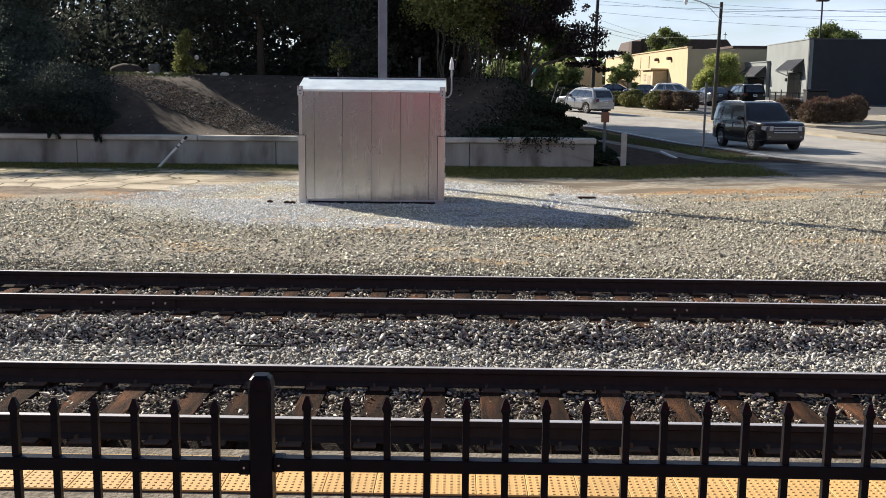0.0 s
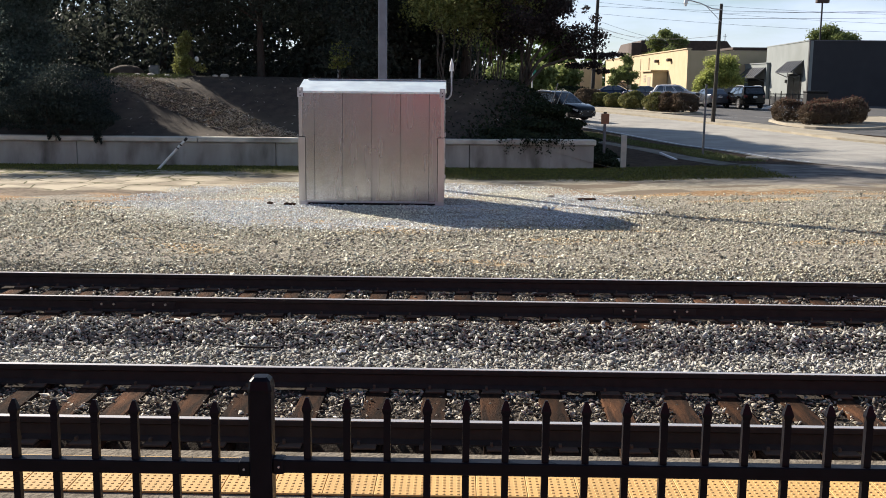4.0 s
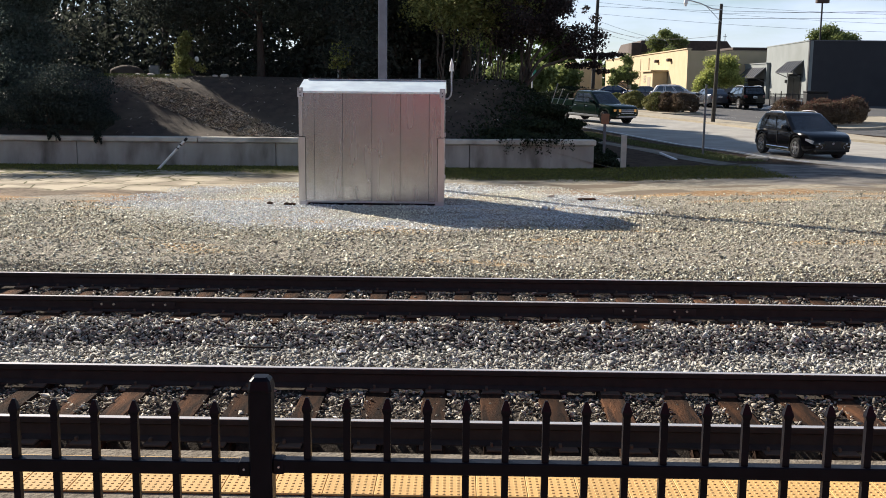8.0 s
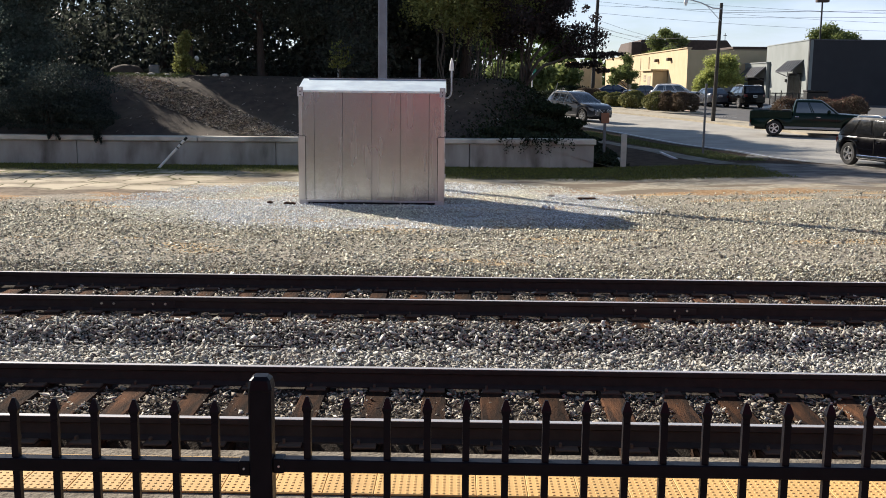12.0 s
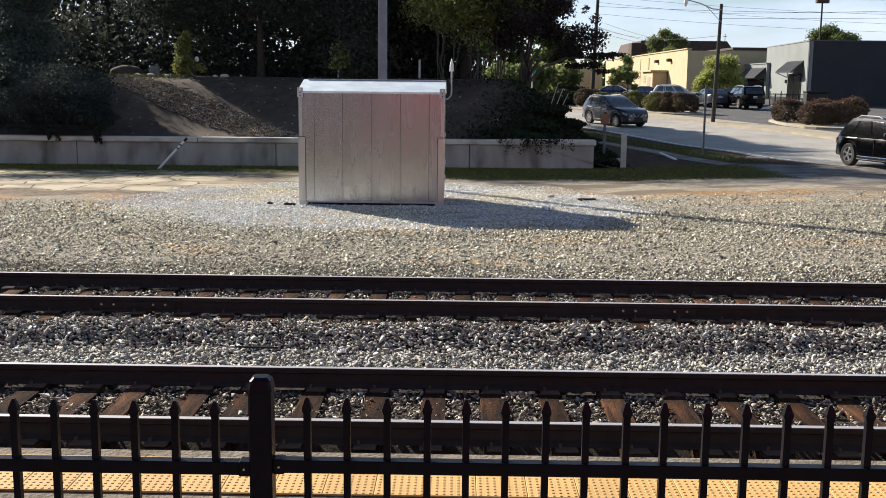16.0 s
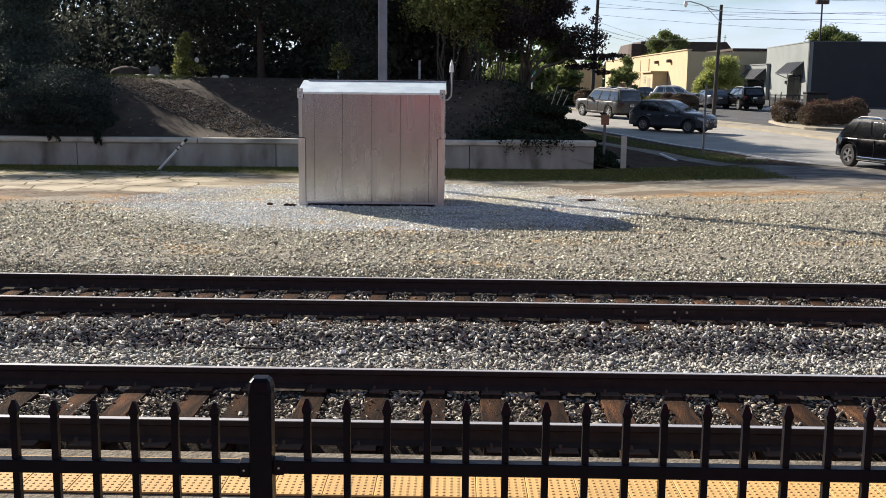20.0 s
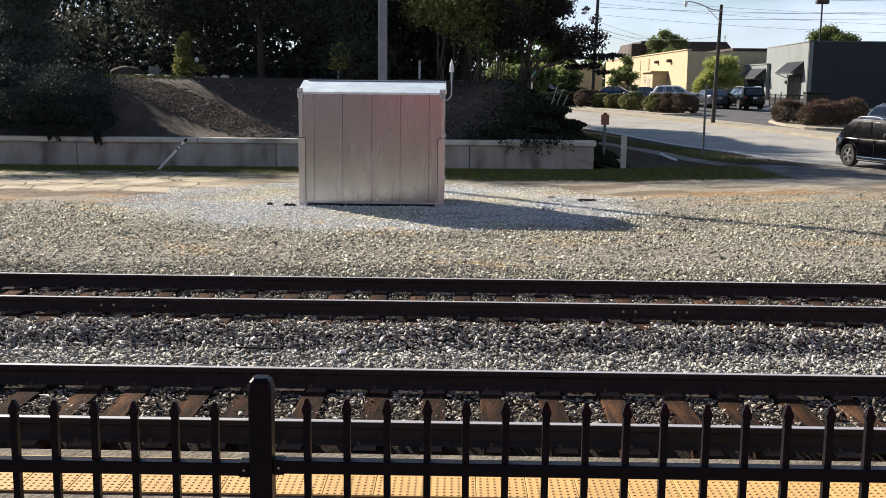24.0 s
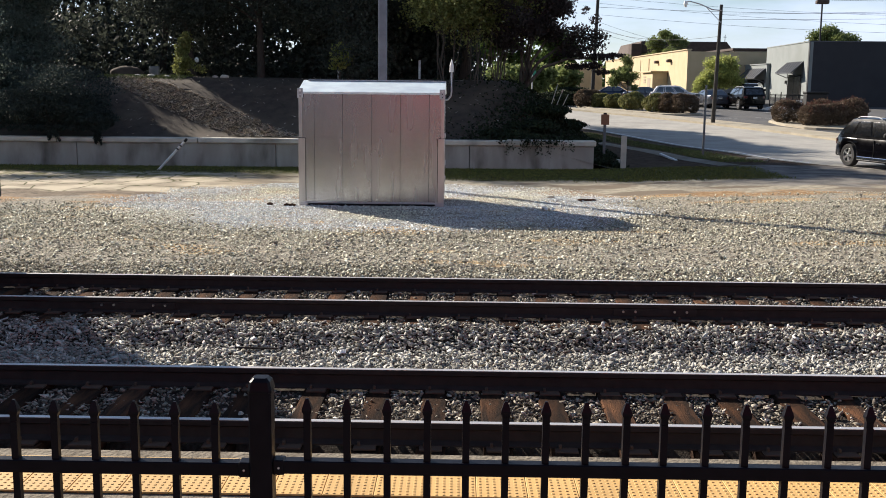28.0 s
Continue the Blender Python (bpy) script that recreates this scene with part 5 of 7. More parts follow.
bd = thing("broken_board", "white broken board lying aslant on the turf", "board", (7.92, 38.9, -0.02), -76.7)
bb = boxed(-0.72, 0.72, -0.05, 0.05, -0.04, 0.03, bev=0.01)
bmesh.ops.rotate(bb, cent=(0, 0, 0), matrix=Matrix.Rotation(radians(6), 3, "Y"), verts=bb.verts[:])
part("plank", bb, M_WHITE, bd)
sl = thing("concrete_slab", "flat pale concrete slab at the road's edge", "slab", at_land(11.05, 38.2, 0.0), -20)
part("slab", boxed(-0.40, 0.40, -0.3, 0.3, -0.02, 0.09, bev=0.02), M_WALK, sl)
cn = bmesh.new()
bmesh.ops.create_icosphere(cn, subdivisions=2, radius=0.13, matrix=Matrix.Translation((5.85, 37.6, land(5.85, 37.6) + 0.06)) @ Matrix.Diagonal((1.2, 0.9, 0.7, 1)))
solid("stone", cn, M_CONC, "pale stone in the dirt below the bank", "stone")

# utility pole with a street lamp
ul = thing("utility_pole", "brown wooden utility pole carrying a street lamp", "utility pole", at_land(15.5, 63.3))
part("pole", tubed((0.0, 0, -0.3), (0.16, 0, 7.15), 0.135, 0.095, n=12), M_POLE, ul)
arm = bmesh.new()
pipe(arm, [(0.15, -0.1, 6.8), (-0.4, -0.1, 6.85), (-1.1, -0.1, 7.15), (-1.75, -0.1, 7.32), (-1.95, -0.1, 7.3)], 0.035)
part("arm", arm, M_GALV, ul, "curved grey lamp arm")
part("brace", tubed((0.15, -0.1, 6.1), (-0.75, -0.1, 6.98), 0.02, n=6), M_GALV, ul)
hd = bmesh.new()
tube(hd, (-2.0, -0.1, 7.34), (-2.0, -0.1, 7.14), 0.09, 0.13, n=12)
tube(hd, (-2.0, -0.1, 7.14), (-2.0, -0.1, 6.98), 0.11, 0.07, n=12)
part("lamp_head", hd, M_WHITE, ul, "pale glass lamp head", smooth=40)
p2 = thing("utility_pole", "weathered wooden utility pole beyond the trees", "utility pole", at_land(13.3, 104))
part("pole", tubed((0, 0, -0.3), (0.35, 0, 12.5), 0.2, 0.14, n=10), M_POLE, p2)
for zz in (11.2, 9.9):
    part("crossarm", boxed(-1.3, 1.6, -0.08, 0.08, zz, zz + 0.16, bev=0.02), M_POLE, p2)
for zz, xx in ((11.4, -1.1), (11.4, 1.3), (10.1, -1.1), (10.1, 1.3)):
    part("insulator", tubed((xx, 0, zz), (xx, 0, zz + 0.25), 0.06, n=8), M_WHITE, p2)
tagged(p2.children[0], "round tapered wooden shaft")


def wire(pts, r=0.02, sag=0.5):
    b = bmesh.new()
    a, c = Vector(pts[0]), Vector(pts[1])
    line = [a.lerp(c, u) - Vector((0, 0, sag * 4 * u * (1 - u))) for u in np.linspace(0, 1, 14)]
    pipe(b, line, r * 0.62, 5)
    return solid("overhead_wire", b, M_WIRE, "dark grey overhead wire strung between poles", "wire", group="overhead wires")


zp2 = height(13.3, 104)
for dx, dz, ez in ((-1.1, 11.7, 10.6), (1.3, 11.7, 11.0), (1.3, 10.4, 9.6), (0.3, 8.9, 8.5)):
    wire(((13.3 + dx, 104, zp2 + dz), (75, 100 + dx * 3, ez + 2.4)), 0.025, 0.8)
for dz in (7.6, 7.0, 6.5):
    wire(((13.4, 104, zp2 + dz), (24.6, 113.5, 6.6 + (dz - 7) * 0.4)), 0.02, 0.25)
wire(((15.65, 63.3, 6.6), (70, 66, 9.0)), 0.016, 0.5)
wire(((15.65, 63.3, 6.9), (70, 66, 9.9)), 0.016, 0.5)
wire(((13.6, 104, zp2 + 6.9), (15.66, 63.3, 5.6)), 0.02, 0.6)
for dz, ez in ((9.9, 9.2), (9.3, 7.9), (8.2, 7.4)):
    wire(((13.5, 104, zp2 + dz), (78, 112, ez + 1.6)), 0.02, 1.1)

# ---- buildings ----
def wall_quad(bm, a, b, z0, z1, thick=0.3):
    """A wall with thickness between two plan points, growing to its back."""
    a, b = Vector(a), Vector(b)
    t = (b - a).normalized()
    nrm = Vector((-t.y, t.x)) * thick
    ring = lambda z: [Vector((*p, z)) for p in (a, b, b + nrm, a + nrm)]
    return ring_loft(bm, [ring(z0), ring(z1)])


def shop():
    s = thing("charcoal_building", "flat-roofed charcoal and grey rendered shop building", "building", (0, 0, 0))
    A, B, C = (30.0, 90.0), (31.2, 106.5), (66.0, 90.0)
    z0, z1 = 0.6, 6.45
    part("front_wall", wall_quad(bmesh.new(), A, C, z0, z1), M_DWALL, s, "smooth charcoal front wall")
    part("side_wall", wall_quad(bmesh.new(), B, (A[0], A[1] + 0.003), z0, z1 - 0.0), M_GWALL, s, "pale grey side wall with two doors")
    part("rear_wall", wall_quad(bmesh.new(), (66, 113.0), (30.75, 113.0), z0, 4.9), M_GWALL, s)
    part("end_wall", wall_quad(bmesh.new(), (66, 90), (66, 112.4), z0, z1), M_DWALL, s)
    part("roof", boxed(31.6, 65.8, 90.4, 106, 6.0, 6.2), M_LOT, s)
    part("roof", boxed(31.8, 65.8, 106.9, 112.3, 4.5, 4.7), M_LOT, s)
    part("parapet_cap", wall_quad(bmesh.new(), (A[0] - 0.05, A[1] - 0.05), (66, 89.95), z1 + 0.003, z1 + 0.09, 0.4), M_AWN, s)
    part("parapet_cap", wall_quad(bmesh.new(), (31.17, 106.5), (A[0] - 0.04, A[1] + 0.37), z1 + 0.003, z1 + 0.09, 0.4), M_GWALL, s)
    # lower rear part with the second entrance
    part("side_wall", wall_quad(bmesh.new(), (30.75, 113.0), (30.7, 104.5), z0, 4.8), M_GWALL, s)
    part("low_cap", wall_quad(bmesh.new(), (30.65, 113.0), (30.6, 104.45), 4.803, 4.9, 0.45), M_GWALL, s)

    def door(y0, y1, top):
        x = 30.0 + (y0 - 90) * 1.2 / 16.5 - 0.02 if y0 < 100 else 30.68
        d = part("door", boxed(x - 0.05, x - 0.012, y0, y1, 1.0, top), M_DARK, s, "dark framed glass door")
        part("glass", boxed(x - 0.075, x - 0.052, y0 + 0.15, (y0 + y1) / 2 - 0.06, 1.35, top - 0.2), M_GLASSDARK, d)
        part("glass", boxed(x - 0.075, x - 0.052, (y0 + y1) / 2 + 0.06, y1 - 0.15, 1.35, top - 0.2), M_GLASSDARK, d)
        # standing-seam awning on brackets
        aw = bmesh.new()
        ya, yb = y0 - 0.4, y1 + 0.3
        rr = [(x - 0.02, top + 1.05), (x - 0.02, top + 1.12), (x - 1.10, top + 0.16), (x - 1.10, top + 0.06)]
        ring_loft(aw, [[Vector((u, v, w)) for u, w in rr] for v in (ya, yb)])
        a = part("awning", aw, M_AWN, s, "dark standing-seam metal awning")
        for k in range(9):
            yy = ya + 0.04 + (yb - ya - 0.08) * k / 8
            sb = bmesh.new()
            ring_loft(sb, [[Vector((u, v, w)) for u, w in ((x - 0.02, top + 1.122), (x - 0.02, top + 1.17), (x - 1.12, top + 0.21), (x - 1.12, top + 0.162))] for v in (yy - 0.025, yy + 0.025)])
            part("seam", sb, M_AWN, a)
        for yy in (ya + 0.06, yb - 0.06):
            br = bmesh.new()
            tube(br, (x - 0.02, yy, top - 0.3), (x - 1.02, yy, top + 0.1), 0.035, n=6)
            tube(br, (x - 0.02, yy, top - 0.3), (x - 0.02, yy, top + 1.02), 0.035, n=6)
            part("bracket", br, M_AWN, a)

    door(92.1, 95.8, 3.7)
    door(105.2, 110.8, 3.3)
    lamp2 = part("wall_lamp", boxed(30.40, 30.56, 97.4, 97.7, 2.9, 3.2, bev=0.03), M_TRIM, s)
    part("vent", boxed(61.0, 61.8, 89.93, 89.99, 4.2, 4.6), M_AWN, s)
    # skirting course
    part("plinth", wall_quad(bmesh.new(), (31.0, 104.0), (29.95, 89.95), 0.6, 1.6, 0.04), M_DWALL, s, "dark painted plinth")
    return s


shop()


def yellow_hall():
    s = thing("yellow_building", "long flat-roofed yellow stucco commercial building", "building", (0, 0, 0))
    z0, z1 = 1.2, 6.40
    N, F = (24.4, 112.0), (24.1, 172.0)
    part("long_wall", wall_quad(bmesh.new(), F, N, z0, z1, 0.35), M_YWALL, s, "sunlit yellow stucco wall")
    part("end_wall", wall_quad(bmesh.new(), (24.76, 112.0), (44, 114.0), z0, z1 - 0.15), M_YWALL, s, "shaded yellow end wall")
    part("back_wall", wall_quad(bmesh.new(), (44, 114), (44, 172), z0, z1), M_TANWALL, s)
    part("rear_wall", wall_quad(bmesh.new(), (44, 172), (24.1, 172), z0, z1), M_YWALL, s)
    part("roof", boxed(24.9, 43.9, 114.5, 171.6, 5.9, 6.05), M_LOT, s)
    part("parapet_cap", wall_quad(bmesh.new(), (23.98, 172), (24.28, 111.9), z1 + 0.003, z1 + 0.12, 0.55), M_YWALL, s)
    for y, w in ((120.5, 1.2), (128, 1.2)):
        part("wall_light", boxed(23.85, 24.37, y - 0.45, y + 0.45, 5.25, 5.6, bev=0.08), M_BROWN, s, "brown hooded wall light")
    # porch over the entrance and a shallow pilaster line
    po = part("porch", boxed(22.6, 24.3, 122.0, 128.5, 1.4, 4.1, bev=0.04), M_YWALL, s, "projecting yellow entrance porch")
    part("porch_roof", boxed(22.3, 24.32, 121.7, 128.8, 4.104, 4.3, bev=0.03), M_YWALL, po)
    part("porch_door", boxed(22.56, 22.597, 123.4, 125.2, 1.5, 3.5), M_TANWALL, po)
    for k in range(3):
        part("louvre", boxed(22.55, 22.597, 126.2, 127.8, 2.9 + k * 0.3, 3.1 + k * 0.3), M_TANWALL, po)
    for y in (134, 140, 147, 154, 161):
        part("pilaster", boxed(24.2, 24.33, y - 0.25, y + 0.25, z0, z1 - 0.4, bev=0.02), M_YWALL, s)
    part("low_block", boxed(26.8, 29.0, 109.5, 111.4, 1.2, 2.9, bev=0.08), M_MAST, s, "low slate-grey block by the corner")
    return s


yellow_hall()
yh = thing("yellow_building", "far flat-roofed yellow stucco building beyond the bend", "building", (0, 0, 0))
part("long_wall", wall_quad(bmesh.new(), (15.6, 166.0), (16.4, 150.0), 1.2, 5.5), M_YWALL, yh, "sunlit yellow stucco wall")
part("end_wall", wall_quad(bmesh.new(), (16.72, 150.0), (20.6, 150.2), 1.2, 5.5), M_YWALL, yh)
part("back_wall", wall_quad(bmesh.new(), (20.6, 150.54), (20.6, 166.0), 1.2, 5.5), M_YWALL, yh)
part("rear_wall", wall_quad(bmesh.new(), (20.28, 166.0), (15.94, 166.0), 1.2, 5.5), M_YWALL, yh)
part("roof", boxed(16.75, 20.25, 150.5, 165.6, 5.0, 5.15), M_LOT, yh)
part("parapet_cap", wall_quad(bmesh.new(), (15.5, 166.0), (16.3, 149.9), 5.503, 5.62, 0.5), M_YWALL, yh)
church = thing("brown_building", "far brown-roofed hall with a small roof cross", "building", (0, 0, 0))
part("wall", boxed(31.9, 48.5, 190, 210, 2, 8.4, bev=0.05), M_TANWALL, church)
rf = bmesh.new()
prism(rf, [(31.8, 8.41), (49.4, 8.41), (47.8, 10.4), (32.6, 10.4)], 188, 212)
part("roof", rf, M_BROWN, church, "dark brown roof")
part("cross", tubed((47.7, 189, 10.3), (47.7, 189, 11.7), 0.06, n=6), M_TRIM, church)
part("cross_arm", boxed(47.4, 48.0, 188.95, 189.05, 11.25, 11.35), M_TRIM, church)
part("gable", boxed(30.6, 32.4, 186.5, 190, 2, 9.9, bev=0.1), M_BROWN, church)
flat2 = thing("tan_building", "far flat-roofed tan building with dark vents", "building", (0, 0, 0))
part("wall", boxed(33.5, 56, 128, 150, 1.8, 6.9, bev=0.05), M_TANWALL, flat2)
part("roof_edge", boxed(33.3, 56.2, 127.8, 150.2, 6.904, 7.2, bev=0.03), M_BROWN, flat2)
for xx in (35.2, 37.0):
    part("vent", boxed(xx, xx + 1.2, 127.9, 127.99, 6.0, 6.4), M_TRIM, flat2)

# parking-lot lamp, fence by the shop, bin
ll = thing("parking_lot_lamp", "tall bronze lamp post with a box head", "lamp post", (44.5, 130, 2.1))
part("pole", tubed((0, 0, 0), (0, 0, 10.6), 0.13, 0.1, n=10), M_TRIM, ll)
part("lamp_head", boxed(-0.75, 0.75, -0.4, 0.4, 10.6, 11.05, bev=0.06), M_BROWN, ll, "brown box lamp head")
fn = thing("metal_fence", "low black metal picket fence beside the shop", "fence", (0, 0, 0))
for i in range(9):
    a = Vector((25.7, 86.2)).lerp((28.9, 84.6), i / 8)
    z = height(*a)
    part("post", boxed(a.x - 0.035, a.x + 0.035, a.y - 0.035, a.y + 0.035, z - 0.1, z + (1.35 if i % 2 == 0 else 1.15), bev=0.006), M_TRIM, fn)
for zz in (0.2, 1.1):
    a, b = Vector((25.7, 86.2)), Vector((28.9, 84.6))
    part("fence_rail", tubed((a.x, a.y, height(*a) + zz), (b.x, b.y, height(*b) + zz), 0.025, n=6), M_TRIM, fn)
bars = bmesh.new()
for i in range(56):
    a = Vector((25.7, 86.2)).lerp((28.9, 84.6), i / 55)
    z = height(*a)
    tube(bars, (a.x, a.y, z + 0.1), (a.x, a.y, z + 1.2), 0.012, n=4)
tagged(part("bars", bars, M_TRIM, fn), kind="stuff")
rampw = thing("low_ramp_wall", "low white rendered ramp wall by the shop", "wall", (0, 0, 0))
rw = bmesh.new()
prism(rw, [(23.6, 0.7), (27.2, 0.7), (27.2, 1.55), (26.4, 1.55), (24.4, 0.95)], 82.6, 82.9)
part("wall", rw, M_WHITE, rampw)
bn = thing("waste_bin", "dark grey waste bin behind the bushes", "bin", at_land(25.3, 74))
part("body", boxed(-0.75, 0.75, -0.4, 0.4, 0, 1.6, bev=0.05), M_TRIM, bn)
part("lid", boxed(-0.8, 0.8, -0.45, 0.45, 1.604, 1.75, bev=0.04), M_TRIM, bn)

# bay lines and the planted islands' kerbs
for i, (x, y, ang, l) in enumerate(((18.3, 69.6, 12, 3.4), (22.0, 70.2, 10, 4.2), (24.2, 77.5, 8, 3.0))):
    b = bmesh.new()
    box(b, -l / 2, l / 2, -0.06, 0.06, 0, 0.006)
    o = solid("bay_line", b, M_PAINT, "white painted bay line on the lot", "road marking", kind="structure")
    o.matrix_world = pose(x, y, land(x, y) + 0.026, 0, 1.4, ang)


def island(pts, label):
    rings = []
    cx, cy = sum(p[0] for p in pts) / len(pts), sum(p[1] for p in pts) / len(pts)
    loop = []
    m = len(pts)
    for i in range(m):
        a, b = pts[i], pts[(i + 1) % m]
        for u in (0.15, 0.5, 0.85):
            loop.append((a[0] + (b[0] - a[0]) * u, a[1] + (b[1] - a[1]) * u))
    for k, dz in ((1.0, -0.1), (1.0, 0.13), (0.985, 0.16), (0.93, 0.16), (0.92, 0.12)):
        rings.append([Vector((cx + (x - cx) * k, cy + (y - cy) * k, land(x, y) + dz)) for x, y in loop])
    b = bmesh.new()
    ring_loft(b, rings)
    return solid("planted_island", b, M_WALK, label, "kerb", kind="structure")


island([(19.7, 66.5), (19.4, 62.5), (20.0, 59.3), (22.5, 58.2), (27.0, 61.5), (30.5, 67.5), (28.5, 71.5), (22.5, 69.5)], "kerbed planting island of bare earth")
island([(9.3, 84.5), (10.0, 80.6), (12.6, 76.0), (14.6, 72.4), (17.4, 73.2), (16.8, 76.5), (13.8, 80.5), (11.2, 85.5)], "kerbed planting island of bare earth")
HEDGE = "clipped shrubs round the lot"
for i, (x, y, r, h, lf) in enumerate(((10.3, 83.0, 1.25, 1.05, L_BUSHRED), (11.2, 82.2, 0.85, 0.85, L_BUSH), (12.1, 81.0, 0.85, 0.85, L_BUSH), (13.2, 78.9, 1.1, 1.0, L_BUSH), (14.5, 76.2, 1.15, 1.0, L_BUSH), (15.2, 75.4, 1.05, 1.05, L_BUSHRED), (16.1, 74.7, 1.2, 1.05, L_BUSHRED))):
    bush("clipped_shrub", at_land(x, y, 0.1), r * 0.93, r * 0.93, h * 0.74, 400 + i, lf, "rounded clipped bronze-tinted shrub" if lf is L_BUSHRED else "rounded clipped green shrub", n=6500, size=0.075, group=HEDGE)
for i, (x, y, r, h) in enumerate(((20.35, 64.4, 0.95, 0.80), (21.2, 62.0, 0.85, 0.72), (22.35, 62.3, 0.88, 0.76), (23.75, 63.2, 0.98, 0.88), (22.7, 65.2, 0.9, 0.8), (24.6, 65.0, 0.85, 0.8))):
    bush("barberry_bush", at_land(x, y, 0.1), r, r, h * 0.9, 450 + i, L_BUSHRED, "loose reddish-brown barberry bush with red shoots", n=8000, size=0.055, group="barberry bushes", ragged=0.25, tips=L_RED)
tree("ornamental_tree", at_land(13.7, 84.5), 4.0, 1.0, 1.6, 500, L_FAR, "small open green ornamental tree beside the lot", leaves=8000, size=0.10, r=0.07, group="lot trees", ball=0.5)
tree("ornamental_tree", at_land(22.9, 92.0), 3.7, 1.3, 1.6, 501, L_LIT, "yellow-green rounded lot tree", leaves=20000, size=0.10, r=0.1, group="lot trees", ball=0.8)
tree("ornamental_tree", at_land(21.5, 91.0), 2.7, 1.0, 0.9, 502, L_LIT, "yellow-green rounded lot tree", leaves=8000, size=0.10, r=0.08, group="lot trees", ball=0.55)
tree("ornamental_tree", at_land(6.5, 92.0), 2.9, 0.8, 1.7, 503, L_FAR, "green tree beyond the bend of the road", leaves=3500, size=0.3, r=0.12, group="lot trees", ball=1.0)
tree("ornamental_tree", at_land(4.1, 90.0), 2.9, 0.8, 1.5, 509, L_FAR, "green tree beyond the bend of the road", leaves=5000, size=0.2, r=0.12, group="lot trees", ball=0.9)
tree("ornamental_tree", at_land(9.6, 98.0), 2.7, 0.8, 1.6, 504, L_FAR, "green tree beyond the bend of the road", leaves=3000, size=0.3, r=0.12, group="lot trees", ball=1.0)
tree("broadleaf_tree", (34.8, 178, 2.2), 8.9, 3, 3.3, 505, L_FAR, "rounded green tree behind the far roofs", leaves=26000, size=0.22, r=0.3, group="distant trees", ball=1.5)
tree("broadleaf_tree", (66.0, 190, 2.2), 10.4, 4, 6.4, 506, L_FAR, "broad green tree crown behind the shop", leaves=28000, size=0.24, r=0.4, group="distant trees", ball=1.7)
tree("broadleaf_tree", (4, 150, 2.2), 8, 3, 4.5, 507, L_MID, "round green tree far up the road", leaves=4000, size=0.5, r=0.3, group="distant trees", ball=2.0)
tree("broadleaf_tree", (16.5, 190, 2.2), 9, 3, 4.5, 508, L_MID, "round green tree far up the road", leaves=4000, size=0.5, r=0.3, group="distant trees", ball=2.0)
# far tree line to close the horizon
rs = np.random.RandomState(12)
n = 22000
P = np.stack([rs.uniform(-420, 420, n), 330 + rs.normal(0, 8, n), 2 + rs.rand(n) ** 1.5 * (7 + 3 * np.sin(np.linspace(0, 40, n)))], 1)
tagged(new("far_tree_line", leaf_mesh("far_tree_line", P, 1.3, L_MID, rs)), "distant line of trees on the horizon", "woods", kind="stuff")
# lamp globe and stones on the crest
gl = thing("globe_lamp", "white globe lamp on a short dark post", "lamp post", at_land(-10.6, 41.9))
part("post", tubed((0, 0, 0), (0, 0, 0.62), 0.03, n=8), M_TRIM, gl)
gb = bmesh.new()
bmesh.ops.create_uvsphere(gb, u_segments=14, v_segments=10, radius=0.09, matrix=Matrix.Translation((0, 0, 0.66)) @ Matrix.Diagonal((1, 1, 1.2, 1)))
part("globe", gb, M_WHITE, gl, smooth=60)
for i, (x, y, w, h) in enumerate(((-12.35, 42.0, 0.22, 0.42), (-11.4, 42.2, 0.12, 0.45))):
    g = thing("stone_marker", "weathered upright stone marker on the bank's crest", "stone", at_land(x, y), group="stone markers")
    part("slab", boxed(-w, w, -0.08, 0.08, -0.1, h, bev=0.04), M_SIGNPOST, g)
for x in (-4.9, -1.62):
    g = thing("thin_post", "thin grey post among the shrubs", "post", at_land(x, 42.2), group="thin posts")
    part("post", tubed((0, 0, -0.1), (0, 0, 0.75), 0.05, n=8), M_GALV, g)
st = thing("street_sign", "small green street sign on a thin post", "street sign", at_land(4.9, 70.0))
part("post", tubed((0, 0, 0), (0, 0, 2.9), 0.04, n=8), M_GALV, st)
part("plate", boxed(-0.25, 0.25, -0.02, 0.02, 2.5, 2.9), mat("sign_green", (0.05, 0.25, 0.17), bump=0), st, "green plate")

# ---- unseen building and wall behind the platform, added for the hut's metal to mirror ----
stn = thing("station_building", "unseen red-walled building added for the hut's metal to mirror", "building", (0, 0, 0))
part("wall", boxed(-4.0, 30, -9.4, -9.0, 2.1, 8.4), M_BRICK, stn)
part("plinth", boxed(-4.0, 30, -9.4, -8.97, PLAT_Z, 2.097), M_MAST, stn, "unseen blue-grey lower wall added for the mirrored tint")
part("rear_wall", boxed(-4.0, 30, -17.4, -17.0, PLAT_Z, 8.4), M_BRICK, stn)
for xx in (-4.0, 29.6):
    part("end_wall", boxed(xx, xx + 0.4, -17.0, -9.4, PLAT_Z, 8.4), M_BRICK, stn)
rr = bmesh.new()
ring_loft(rr, [[Vector((x, y, z)) for y, z in ((-18.4, 8.2), (-13.2, 11.2), (-8.0, 8.2), (-8.0, 8.4), (-13.2, 11.4), (-18.4, 8.4))] for x in (-4.6, 31)])
part("roof", rr, M_REDROOF, stn, "red metal roof")
# unseen dark wall, added to fill the rest of the hut's reflection
part("wall", boxed(-70, -4.8, -24.4, -24.0, PLAT_Z, 9.0), M_BACKDROP, thing("boundary_wall", "unseen plain dark wall added behind the platform for reflections", "wall", (0, 0, 0), kind="structure"))
